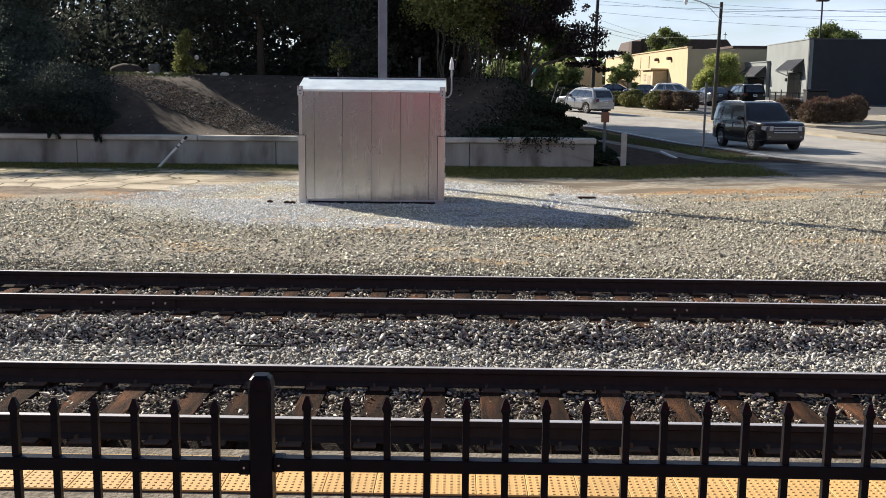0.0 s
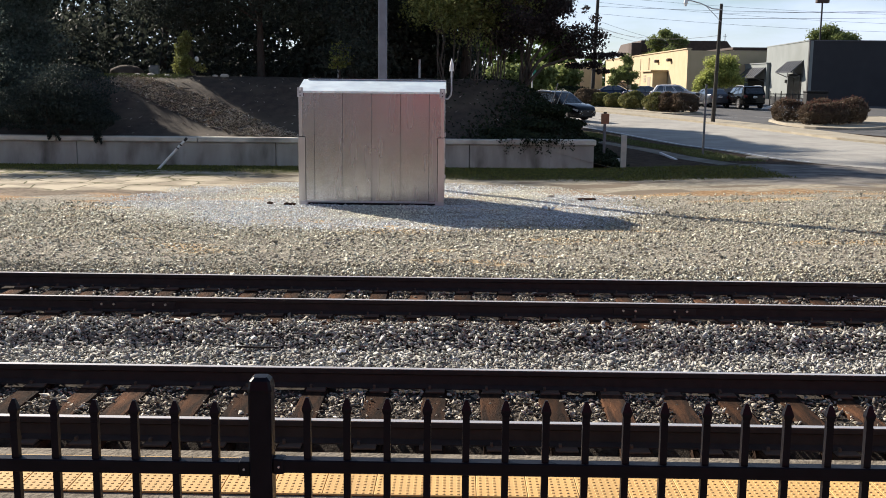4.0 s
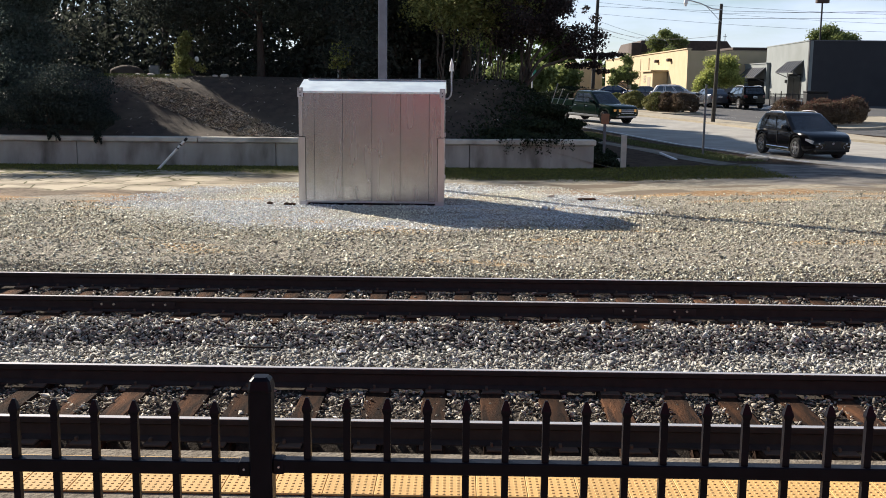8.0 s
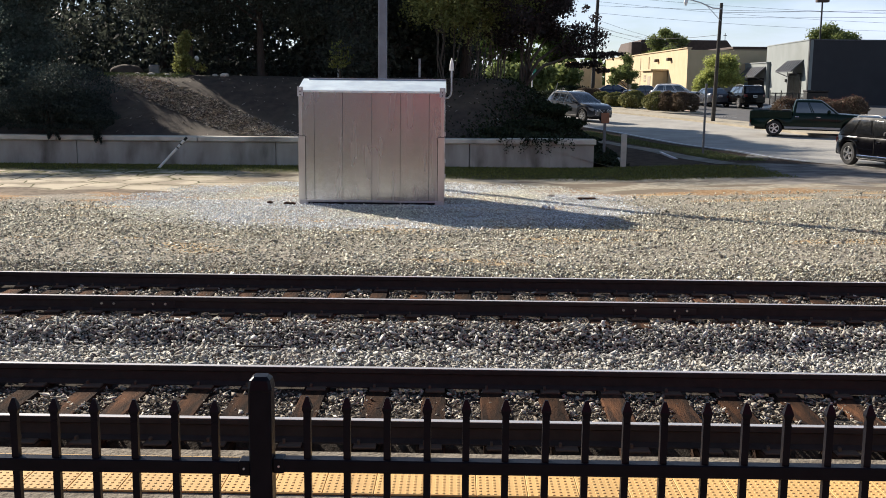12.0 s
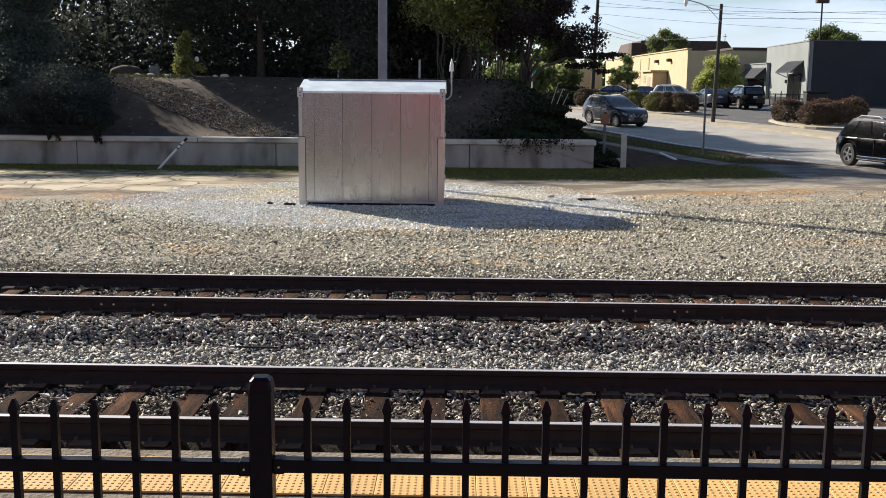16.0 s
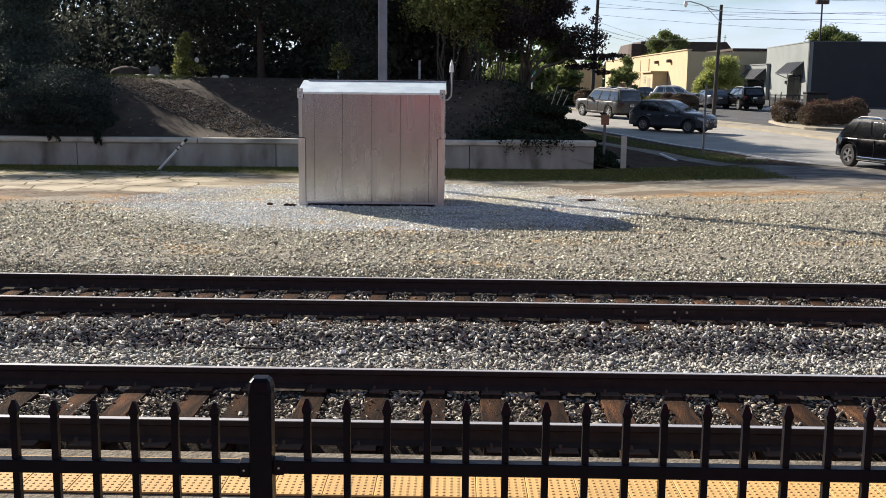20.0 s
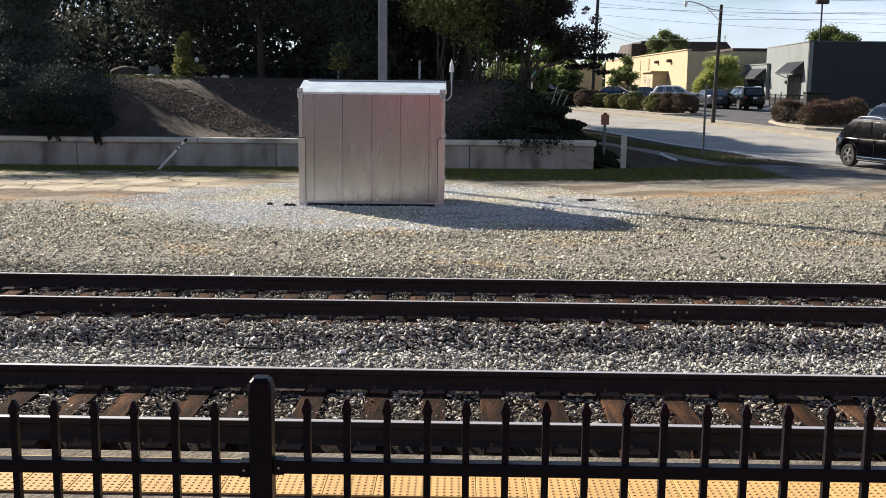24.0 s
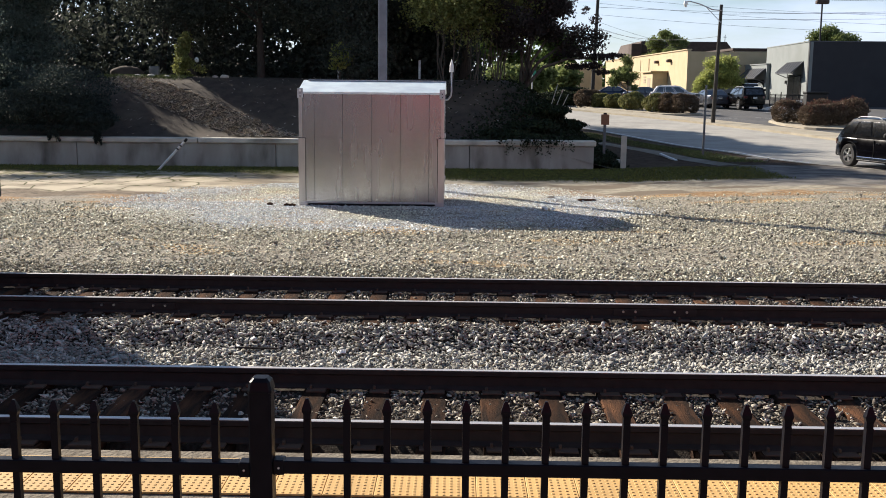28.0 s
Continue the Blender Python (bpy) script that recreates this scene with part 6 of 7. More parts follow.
for i, (x, y, r, h) in enumerate(((8.6, 86.0, 1.3, 1.2), (7.2, 82.5, 1.3, 1.1), (9.8, 90.0, 1.5, 1.4))):
    bush("shrub", at_land(x, y, -0.05), r, r, h * 0.55, 700 + i, L_IVY, "dark loose shrub by the bend of the road", n=4000, size=0.09, group="shrubs by the bend", ragged=0.3)
for i in range(3):
    g = thing("leaning_stake", "pale leaning stake among the shrubs", "stake", at_land(3.62 + i * 0.17, 41.3 + 0.1 * i, -0.05), group="leaning stakes")
    part("stake", tubed((0, 0, 0), (0.30 + 0.05 * i, 0, 1.0 - 0.06 * i), 0.018, n=6), M_CONC, g)


# ---- ways of the vehicles ----
IN = ((-24, 109), (-14, 94), (-3.2, 77), (3.0, 68.5), (7.2, 63.2), (9.5, 59.2), (10.9, 55), (12.15, 47), (12.9, 42.5), (13.55, 38.9), (14.25, 36.1), (15.2, 33.0), (17.2, 29.0), (20.6, 23.5), (22.5, 18), (23, 8), (23, -28))
TURN = ((-24, 110), (-14, 95), (-3, 78.5), (3.2, 70.0), (7.3, 64.5), (9.8, 61.0), (12.4, 57.6), (14.6, 55.0), (17.3, 53.2), (20.4, 52.6), (24.8, 53.8), (30.5, 58.0), (40, 65.4))
WAIT = ((-24, 109), (-14, 94), (-3.2, 77), (3.0, 68.8), (6.8, 64.2), (8.8, 61), (9.9, 58.8), (11.3, 56.9), (13.4, 55.5), (17.0, 54.1), (20.5, 53.8), (25, 55), (31, 59), (40, 66))
OUT = ((27, -28), (27, 8), (26.2, 22), (23.5, 36), (20.3, 46), (18.14, 50.9), (15.4, 58.2), (12.7, 64.6), (9.8, 70.5), (6.8, 75.4), (2.0, 83.5), (-6, 96), (-24, 121))


CROSS = ((3, 97.5), (5, 96), (9, 93), (12.65, 88), (17.2, 85), (20, 86.3), (22.5, 88.5), (25.5, 92), (27.4, 97), (28, 103))


@functools.lru_cache(None)
def dense_path(pts):
    """A smooth curve through plan points, with its running length."""
    p = np.array(pts, dtype=float)
    q = np.vstack([2 * p[0] - p[1], p, 2 * p[-1] - p[-2]])
    out4 = []
    for i in range(1, len(q) - 2):
        for u in np.linspace(0, 1, 24, endpoint=False):
            a, b, c, d = q[i - 1], q[i], q[i + 1], q[i + 2]
            out4.append(0.5 * (2 * b + (c - a) * u + (2 * a - 5 * b + 4 * c - d) * u * u + (3 * b - a - 3 * c + d) * u ** 3))
    out4.append(p[-1])
    o = np.array(out4)
    s = np.concatenate([[0], np.cumsum(np.linalg.norm(np.diff(o, axis=0), axis=1))])
    return o, s


def on_path(pts, s):
    o, d = dense_path(pts)
    return np.interp(s, d, o[:, 0]), np.interp(s, d, o[:, 1])


# ---- vehicles ----
def wheel(parent, x, y, r, w, side, spokes, rim_mat):
    wt = new("wheel")
    wt.parent = parent
    wt.matrix_basis = pose(x, y, r)
    prof = [(r * 0.60, -w * 0.42), (r * 0.70, -w / 2), (r * 0.93, -w / 2), (r, -w * 0.36), (r, w * 0.36), (r * 0.93, w / 2), (r * 0.70, w / 2), (r * 0.60, w * 0.42)]
    b = bmesh.new()
    n = 28
    rings = [[Vector((math.cos(a) * q, z, math.sin(a) * q)) for q, z in prof] for a in [2 * math.pi * i / n for i in range(n)]]
    rings.append(rings[0])
    ring_loft(b, rings, caps=False)
    bmesh.ops.remove_doubles(b, verts=b.verts[:], dist=1e-5)
    part("tyre", b, M_TYRE, wt, smooth=40)
    b = bmesh.new()
    yo = side * w * 0.40
    for i in range(spokes):
        a = 2 * math.pi * i / spokes
        c, s = math.cos(a), math.sin(a)
        t = Vector((-s, 0, c))
        rad = Vector((c, 0, s))
        pts = []
        for q, hw in ((r * 0.10, 0.150 / spokes), (r * 0.63, 0.215 / spokes)):
            for k in (-1, 1):
                pts.append(rad * q + t * k * hw)
        top = [p + Vector((0, yo + side * 0.012, 0)) for p in (pts[0], pts[1], pts[3], pts[2])]
        bot = [p + Vector((0, yo - side * 0.03, 0)) for p in (pts[0], pts[1], pts[3], pts[2])]
        ring_loft(b, [bot, top])
    bmesh.ops.create_cone(b, cap_ends=True, segments=14, radius1=r * 0.17, radius2=r * 0.14, depth=0.05, matrix=Matrix.Translation((0, yo, 0)) @ Matrix.Rotation(radians(90), 4, "X"))
    n = 24
    prof = [(r * 0.615, yo + side * 0.018), (r * 0.56, yo + side * 0.018), (r * 0.54, yo - side * 0.08), (r * 0.61, yo - side * 0.08)]
    rings = [[Vector((math.cos(a) * q, z, math.sin(a) * q)) for q, z in prof] for a in [2 * math.pi * i / n for i in range(n)]]
    rings.append(rings[0])
    ring_loft(b, rings, caps=False)
    part("rim", b, rim_mat, wt, smooth=30)
    d = bmesh.new()
    bmesh.ops.create_cone(d, cap_ends=True, segments=20, radius1=r * 0.58, radius2=r * 0.58, depth=0.02, matrix=Matrix.Translation((0, yo - side * 0.07, 0)) @ Matrix.Rotation(radians(90), 4, "X"))
    part("brake_disc", d, M_DARK, wt)
    return wt


def lerp_pts(pts, x):
    return float(np.interp(x, [p[0] for p in pts], [p[1] for p in pts]))


def vehicle(name, label, category, paint, L, W, H, wb, axle, r, top, glass, pillars, sill=0.30, rails=True, lower=None, bed=None, sill_mat=None, spokes=6, rim=None, style="suv", lamps_on=False, group="", arch=0.10, kick=0.10):
    """A road vehicle: +x is forwards. top: the line of bonnet, belt and deck as (x, z); glass: (rear foot, rear head, front head, front foot) of the
    glasshouse along x; axle: x of the front axle; pillars: shares of the glasshouse's length where posts stand."""
    car = thing(name, label, category, group=group)
    ax = (axle, axle - wb)
    R = r + 0.055
    xs = sorted(set([-L / 2, -L / 2 + 0.03, -L / 2 + 0.09, L / 2 - 0.09, L / 2 - 0.03, L / 2] + list(np.linspace(-L / 2 + 0.16, L / 2 - 0.16, 46)) + [a + R * math.cos(q) for a in ax for q in np.linspace(0, math.pi, 15)]))
    xs = [x for x in xs if -L / 2 <= x <= L / 2]
    rings = []

    def narrow(x):
        """The plan draws in towards nose and tail."""
        return 1 - {"truck": 0.15, "suv": 0.19}.get(style, 0.27) * max(0, 1 - (L / 2 - abs(x)) / (0.6 if style in ("truck", "suv") else 0.9)) ** 2.2

    for x in xs:
        zt = lerp_pts(top, x)
        e = L / 2 - abs(x)
        w = W / 2 * narrow(x)
        zb = sill + 0.10 * max(0, 1 - e / 0.6)
        for a in ax:
            if abs(x - a) <= R:
                zb = max(zb, r + math.sqrt(max(0, R * R - (x - a) ** 2)) * 0.97)
        zt -= 0.055 * max(0, 1 - e / 0.14) ** 2
        zb = min(zb, zt - 0.12)
        h = zt - zb
        half = [(0.0, zb), (w * 0.80, zb), (w * 0.955, zb + 0.015), (w * 0.985, zb + min(0.10, h * 0.25)), (w, zb + h * 0.45), (w * 0.992, zb + h * 0.62), (w * 0.965, zt - min(0.07, h * 0.2)), (w * 0.925, zt - 0.018), (w * 0.86, zt), (0.0, zt + 0.03 * min(1, e / 0.5))]
        ring = [Vector((x, -v, z)) for v, z in half] + [Vector((x, v, z)) for v, z in reversed(half[1:-1])]
        rings.append(ring)
    part("body", ring_loft(bmesh.new(), rings), paint, car, smooth=32)
    part("underbody", boxed(-L / 2 + 0.25, L / 2 - 0.25, -W * 0.36, W * 0.36, sill - 0.08, sill + 0.16), M_DARK, car)
    # glasshouse
    x0, x1, x2, x3 = glass
    zb = lerp_pts(top, (x0 + x3) / 2) - 0.055
    wb2, wt = W / 2 * 0.982, W / 2 * 0.785
    if style == "truck":
        wb2, wt = W / 2 * 0.975, W / 2 * 0.80

    def bent(p):
        """The roof falls away towards both ends."""
        u = (p.x - (x1 * 0.45 + x2 * 0.55)) / ((x3 - x0) / 2)
        return Vector((p.x, p.y, zb + (p.z - zb) * (1 - arch * min(1.3, u * u))))

    def gring(xa, xb, w, z, c):
        along = [xa + c * 0.6 + (xb - xa - 1.2 * c) * i / 15 for i in range(16)]
        low = [(xa, -w * narrow(xa) + c)] + [(x, -w * narrow(x)) for x in along] + [(xb, -w * narrow(xb) + c)]
        ring = low + [(p, -q) for p, q in reversed(low)]
        return [bent(Vector((p, q, z))) for p, q in ring]
    hz = H - 0.05
    rings = []
    for u in (0, 0.35, 0.7, 1.0):
        bow = math.sin(u * math.pi) * 0.025
        rings.append(gring(x0 + (x1 - x0) * u - bow, x3 + (x2 - x3) * u + bow, wb2 + (wt - wb2) * u + bow * 0.6, zb + (hz - zb) * u, 0.10))
    rings.append(gring(x1 + 0.12, x2 - 0.14, wt - 0.08, H - 0.012, 0.10))
    rings.append(gring(x1 + 0.45, x2 - 0.45, wt - 0.35, H, 0.10))
    part("cabin", ring_loft(bmesh.new(), rings), paint, car, smooth=32)

    def side_pt(u, v, s):
        """u along, v up the cabin's flank."""
        xa, xb = x0 + (x1 - x0) * v + 0.10, x3 + (x2 - x3) * v - 0.10
        bow = math.sin(v * math.pi) * 0.015
        lift = kick * (1 - u) ** 2 * (1 - v)
        x = xa + (xb - xa) * u
        return bent(Vector((x, s * ((wb2 + (wt - wb2) * (v + lift) + bow) * narrow(x) + 0.014), zb + (hz - zb) * (v + lift))))

    for s in (-1, 1):
        for a, b in zip(pillars, pillars[1:]):
            g = bmesh.new()
            grid = [[side_pt(a + 0.012 + (b - a - 0.024) * i / 4, v, s) for i in range(5)] for v in (0.09, 0.35, 0.62, 0.86)]
            vs = [[g.verts.new(p) for p in row] for row in grid]
            vi = [[g.verts.new(p - Vector((0, s * 0.02, 0))) for p in row] for row in grid]
            for j in range(3):
                for i in range(4):
                    g.faces.new((vs[j][i], vs[j][i + 1], vs[j + 1][i + 1], vs[j + 1][i]))
            edge = [(0, i) for i in range(5)] + [(j, 4) for j in (1, 2, 3)] + [(3, i) for i in (3, 2, 1, 0)] + [(2, 0), (1, 0)]
            for (ja, ia), (jb, ib) in zip(edge, edge[1:] + edge[:1]):
                g.faces.new((vs[ja][ia], vs[jb][ib], vi[jb][ib], vi[ja][ia]))
            part("side_window", g, M_CARGLASS, car, "tinted side window", smooth=30)
    for front in (True, False):
        g = bmesh.new()
        rows = []
        for v in (0.05, 0.35, 0.62, 0.88):
            x = (x3 + (x2 - x3) * v + math.sin(v * math.pi) * 0.022 + 0.012) if front else (x0 + (x1 - x0) * v - math.sin(v * math.pi) * 0.022 - 0.012)
            w = (wb2 + (wt - wb2) * v) * narrow(x) - 0.11
            rows.append([bent(Vector((x + (0.02 if front else -0.02) * (1 - (i / 2 - 1) ** 2), -w + w * i / 2, zb + (hz - zb) * v))) for i in range(5)])
        vs = [[g.verts.new(p) for p in row] for row in rows]
        for j in range(3):
            for i in range(4):
                g.faces.new((vs[j][i], vs[j][i + 1], vs[j + 1][i + 1], vs[j + 1][i]))
        bmesh.ops.solidify(g, geom=g.faces[:], thickness=0.01)
        part("windscreen" if front else "rear_window", g, M_CARGLASS, car, "dark windscreen" if front else "dark rear window", smooth=30)
    # nose: grille, lamps, bumper, plate
    zn = lerp_pts(top, L / 2 - 0.1)
    X = L / 2
    gh = 0.30
    if style in ("dark", "car"):
        # a waisted dark grille with a badge, hooks or slanted bars of bright trim beside it
        wide, waist, foot = (0.19, 0.15, 0.22) if style == "dark" else (0.17, 0.12, 0.20)
        face = [(-wide, zn - 0.13), (wide, zn - 0.13), (waist, zn - 0.27), (foot, sill + 0.13), (-foot, sill + 0.13), (-waist, zn - 0.27)]
        g = bmesh.new()
        ring_loft(g, [[Vector((x, y * W, z)) for y, z in face] for x in (X - 0.10, X + 0.014)])
        gr = part("grille", g, M_TRIM, car)
        part("badge", tubed((X + 0.012, 0, zn - 0.21), (X + 0.022, 0, zn - 0.21), 0.045, n=14), M_STEELTRIM, gr, "satin round badge")
        for k in range(5):
            z = sill + 0.17 + k * (zn - 0.34 - sill - 0.17) / 4
            part("grille_bar", boxed(X - 0.05, X + 0.020, -W * waist, W * waist, z - 0.006, z + 0.006), M_TYRE, gr)
        for s in (-1, 1):
            hook = bmesh.new()
            if style == "dark":
                pipe(hook, [(X - 0.02, s * W * 0.30, zn - 0.255), (X + 0.012, s * W * 0.235, zn - 0.265), (X + 0.012, s * W * 0.215, zn - 0.33), (X + 0.012, s * W * 0.245, zn - 0.40)], 0.014, 6)
            else:
                pipe(hook, [(X + 0.012, s * W * 0.19, zn - 0.11), (X + 0.018, s * W * 0.10, zn - 0.27), (X + 0.018, s * W * 0.05, zn - 0.29)], 0.022, 6)
            part("bright_trim", hook, M_STEELTRIM if style == "dark" else M_SILVERTRIM, gr, "bright trim beside the grille")
    else:
        gr = part("grille", boxed(X - 0.12, X + 0.012, -W * 0.26, W * 0.26, zn - 0.10 - gh, zn - 0.09, bev=0.03), M_TRIM, car)
        for k in range(3):
            z = zn - 0.10 - gh + (k + 0.5) * gh / 3
            part("grille_bar", boxed(X - 0.05, X + 0.022, -W * 0.25, W * 0.25, z - 0.022, z + 0.022, bev=0.008), M_SILVERTRIM, gr, "bright grille bar")
    LAMP = {"dark": ((0.0, 0.27, -0.25, -0.20), (0.03, 0.335, -0.26, -0.16), (0.15, 0.415, -0.22, -0.09), (0.42, 0.468, -0.12, -0.05)),
            "car": ((0.0, 0.25, -0.24, -0.17), (0.03, 0.335, -0.26, -0.13), (0.15, 0.415, -0.23, -0.07), (0.40, 0.466, -0.13, -0.03)),
            "truck": ((0.0, 0.265, -0.27, -0.11), (0.02, 0.385, -0.27, -0.11), (0.08, 0.435, -0.26, -0.12), (0.20, 0.468, -0.25, -0.12)),
            "suv": ((0.0, 0.265, -0.28, -0.10), (0.02, 0.375, -0.28, -0.10), (0.08, 0.425, -0.27, -0.10), (0.24, 0.464, -0.23, -0.10))}[style]
    for s in (-1, 1):
        g = bmesh.new()
        ring_loft(g, [[Vector((X - e + q, s * (W * yf - q2), zn + z)) for q, q2, z in ((0.014, -0.006, za), (0.014, -0.006, zc), (-0.06, 0.05, zc), (-0.06, 0.05, za))] for e, yf, za, zc in LAMP])
        part("headlamp", g, M_LAMPON if lamps_on else M_HEAD, car, "clear headlamp")
        a, b = sorted((s * W * 0.30, s * W * 0.365))
        part("fog_lamp", boxed(X - 0.15, X + 0.006, a, b, sill + 0.20, sill + 0.25, bev=0.015), M_HEAD, car)
        tail = W / 2 * narrow(X - 0.10)
        a, b = sorted((s * tail * 0.68, s * tail * 0.97))
        zt = lerp_pts(top, -X + 0.1)
        part("tail_lamp", boxed(-X - 0.004, -X + 0.17, a, b, zt - 0.34, zt - 0.10, bev=0.04), M_TAIL, car, "red tail lamp")
        mr = bmesh.new()
        box(mr, x3 - 0.62, x3 - 0.46, *sorted((s * (W / 2 - 0.03), s * (W / 2 + 0.20))), zb + 0.05, zb + 0.22, bev=0.05)
        part("wing_mirror", mr, paint if style != "dark" else M_TRIM, car)
        part("sill_trim", boxed(axle - wb + R + 0.04, axle - R - 0.04, *sorted((s * (W / 2 - 0.06), s * (W / 2 + 0.012))), sill - 0.02, sill + 0.10, bev=0.02), sill_mat or lower or M_TRIM, car)
        n = len(pillars)
        for k, j in ((2, 4), (4, 5)) if n == 6 else ((0, 2), (2, 3)):
            xx = x0 + (x3 - x0) * pillars[k] + 0.10
            xs2 = x0 + (x3 - x0) * pillars[j] - (0.14 if j in (3, 5) else 0.0)
            part("door_handle", boxed(xx, xx + 0.20, *sorted((s * (W / 2 - 0.03), s * (W / 2 + 0.022))), zb - 0.17, zb - 0.13, bev=0.012), M_CHROME if style != "dark" else paint, car)
            part("door_seam", boxed(xs2 - 0.006, xs2 + 0.006, *sorted((s * (W / 2 - 0.04), s * (W / 2 + 0.003))), sill + 0.12, zb - 0.05), M_DARK, car)
        if rails:
            rb = bmesh.new()
            span = [(x1 + 0.15 + (x2 - x1 - 0.35) * i / 6, H + (0.03 if 0 < i < 6 else -0.05)) for i in range(7)]
            pipe(rb, [bent(Vector((a, s * (wt - 0.06), b))) for a, b in span], 0.015, 6)
            part("roof_rail", rb, M_SILVERTRIM, car, "bright roof rail")
        for xw in ax:
            wheel(car, xw, s * (W / 2 - 0.13), r, 0.24, s, spokes, rim or M_RIM)
    part("front_bumper", boxed(X - 0.20, X + 0.018, -W * 0.36, W * 0.36, sill + 0.02, sill + 0.15, bev=0.04), lower or M_TRIM, car)
    part("rear_bumper", boxed(-X - 0.02, -X + 0.20, -tail * 0.96, tail * 0.96, sill + 0.04, sill + 0.28, bev=0.05), lower or paint, car)
    for xx in (-X - 0.03,):
        z = sill + 0.32 if xx > 0 else sill + 0.55
        pl = part("number_plate", boxed(xx - 0.012, xx + 0.008, -0.155, 0.155, z - 0.075, z + 0.075), M_PLATE, car, "pale number plate")
        o = 0.010 if xx > 0 else -0.014
        part("plate_bar", boxed(min(xx + o, xx + o + 0.004), max(xx + o, xx + o + 0.004), -0.11, 0.11, z - 0.03, z + 0.03), M_TRIM, pl)
    if bed:
        xa, xb = bed
        zr = 1.25
        for s in (-1, 1):
            part("bed_side", boxed(xa, xb, *sorted((s * (W / 2 - 0.10), s * (W / 2 - 0.005))), 0.9, zr, bev=0.025), paint, car)
        part("tailgate", boxed(xa - 0.01, xa + 0.07, -W / 2 + 0.10, W / 2 - 0.10, 0.75, zr - 0.01, bev=0.02), paint, car)
        part("bed_front", boxed(xb - 0.06, xb, -W / 2 + 0.1, W / 2 - 0.1, 0.9, zr, bev=0.015), paint, car)
        part("tool_box", boxed(xb - 0.55, xb - 0.08, -W / 2 + 0.14, W / 2 - 0.14, 1.1, zr + 0.06, bev=0.02), M_TRIM, car, "black tool box in the bed")
    return car


def paint_of(name, c, metal=0.3, gloss=0.8, rough=0.2):
    return mat(name, c, tuple(v * 1.08 for v in c), rough=rough, scale=1.5, metal=metal, bump=0, coat=gloss * 0.6, spec=0.4 * gloss)


BIG_TOP = ((-2.62, 1.14), (-2.5, 1.20), (1.05, 1.20), (1.25, 1.20), (2.2, 1.15), (2.5, 1.10), (2.62, 1.04))
BIG_PIL = (0.015, 0.27, 0.305, 0.60, 0.625, 0.98)
P_CHAR = paint_of("charcoal_paint", (0.014, 0.014, 0.017), 0.0, 0.9)
P_BLACK = paint_of("black_paint", (0.0022, 0.0022, 0.0034), 0.0, 0.45, 0.16)
P_GREEN = paint_of("dark_green_paint", (0.0035, 0.014, 0.010), 0.0, 0.3)
P_JET = paint_of("jet_black_paint", (0.002, 0.002, 0.002), 0.0, 0.25)
P_SILVER = paint_of("blue_grey_paint", (0.064, 0.069, 0.080), 0.4)
P_TAN = paint_of("pewter_paint", (0.072, 0.067, 0.062), 0.35, 0.45, 0.28)
P_WHITE = paint_of("white_paint_car", (0.68, 0.68, 0.68), 0.0)
P_LSILV = paint_of("silver_paint", (0.32, 0.33, 0.345), 0.4)
P_MAROON = paint_of("maroon_black_paint", (0.014, 0.007, 0.008), 0.0, 0.5)
P_STEEL = paint_of("steel_grey_paint", (0.068, 0.072, 0.084), 0.4)
P_BLUE = paint_of("blue_paint", (0.015, 0.026, 0.065), 0.2)
big_suv = vehicle("large_suv", "dark charcoal full-size SUV with roof rails", "car", P_CHAR, 5.23, 2.0, 1.95, 3.02, 1.62, 0.40, BIG_TOP, (-2.52, -2.30, 0.55, 1.18), BIG_PIL, sill=0.34, arch=0.05, kick=0.0)
tan_suv = vehicle("large_suv", "pewter-grey full-size SUV with dark rear glass", "car", P_TAN, 5.23, 2.0, 1.95, 3.02, 1.62, 0.40, BIG_TOP, (-2.52, -2.30, 0.55, 1.18), BIG_PIL, sill=0.34, arch=0.05, kick=0.0)
lot_suv = vehicle("large_suv", "dark maroon full-size SUV crossing the parking lot", "car", P_MAROON, 4.95, 1.96, 1.88, 2.95, 1.55, 0.39, tuple((x * 0.945, z - 0.02) for x, z in BIG_TOP), (-2.38, -2.18, 0.50, 1.08), BIG_PIL, sill=0.34, arch=0.05, kick=0.0)
MID_TOP = ((-2.38, 1.00), (-2.28, 1.10), (-1.0, 1.08), (0.85, 1.03), (1.05, 1.05), (1.7, 0.99), (2.1, 0.91), (2.30, 0.82), (2.38, 0.74))
LOW_TOP = ((-2.38, 0.97), (-2.28, 1.045), (-1.0, 1.05), (0.85, 1.04)) + MID_TOP[4:]
black_suv = vehicle("crossover", "glossy black crossover with silver roof rails", "car", P_BLACK, 4.77, 1.885, 1.68, 2.74, 1.31, 0.385, LOW_TOP, (-2.24, -1.55, 0.15, 1.14), (0.07, 0.27, 0.30, 0.61, 0.63, 0.965), sill=0.28, spokes=5, rim=M_RIM, style="dark", lower=M_TRIM, sill_mat=M_CHROME, arch=0.15, kick=0.2)
grey_suv = vehicle("crossover", "blue-grey compact crossover with bright grille bar", "car", P_SILVER, 4.63, 1.84, 1.69, 2.70, 1.40, 0.365, ((-2.31, 1.02), (-2.2, 1.12), (-1.0, 1.09), (0.85, 1.06), (1.1, 1.10), (1.7, 1.06), (2.05, 0.99), (2.22, 0.90), (2.31, 0.80)), (-2.20, -1.62, 0.10, 1.28), (0.07, 0.26, 0.30, 0.58, 0.61, 0.955), sill=0.27, spokes=8, arch=0.16, kick=0.16, style="car")
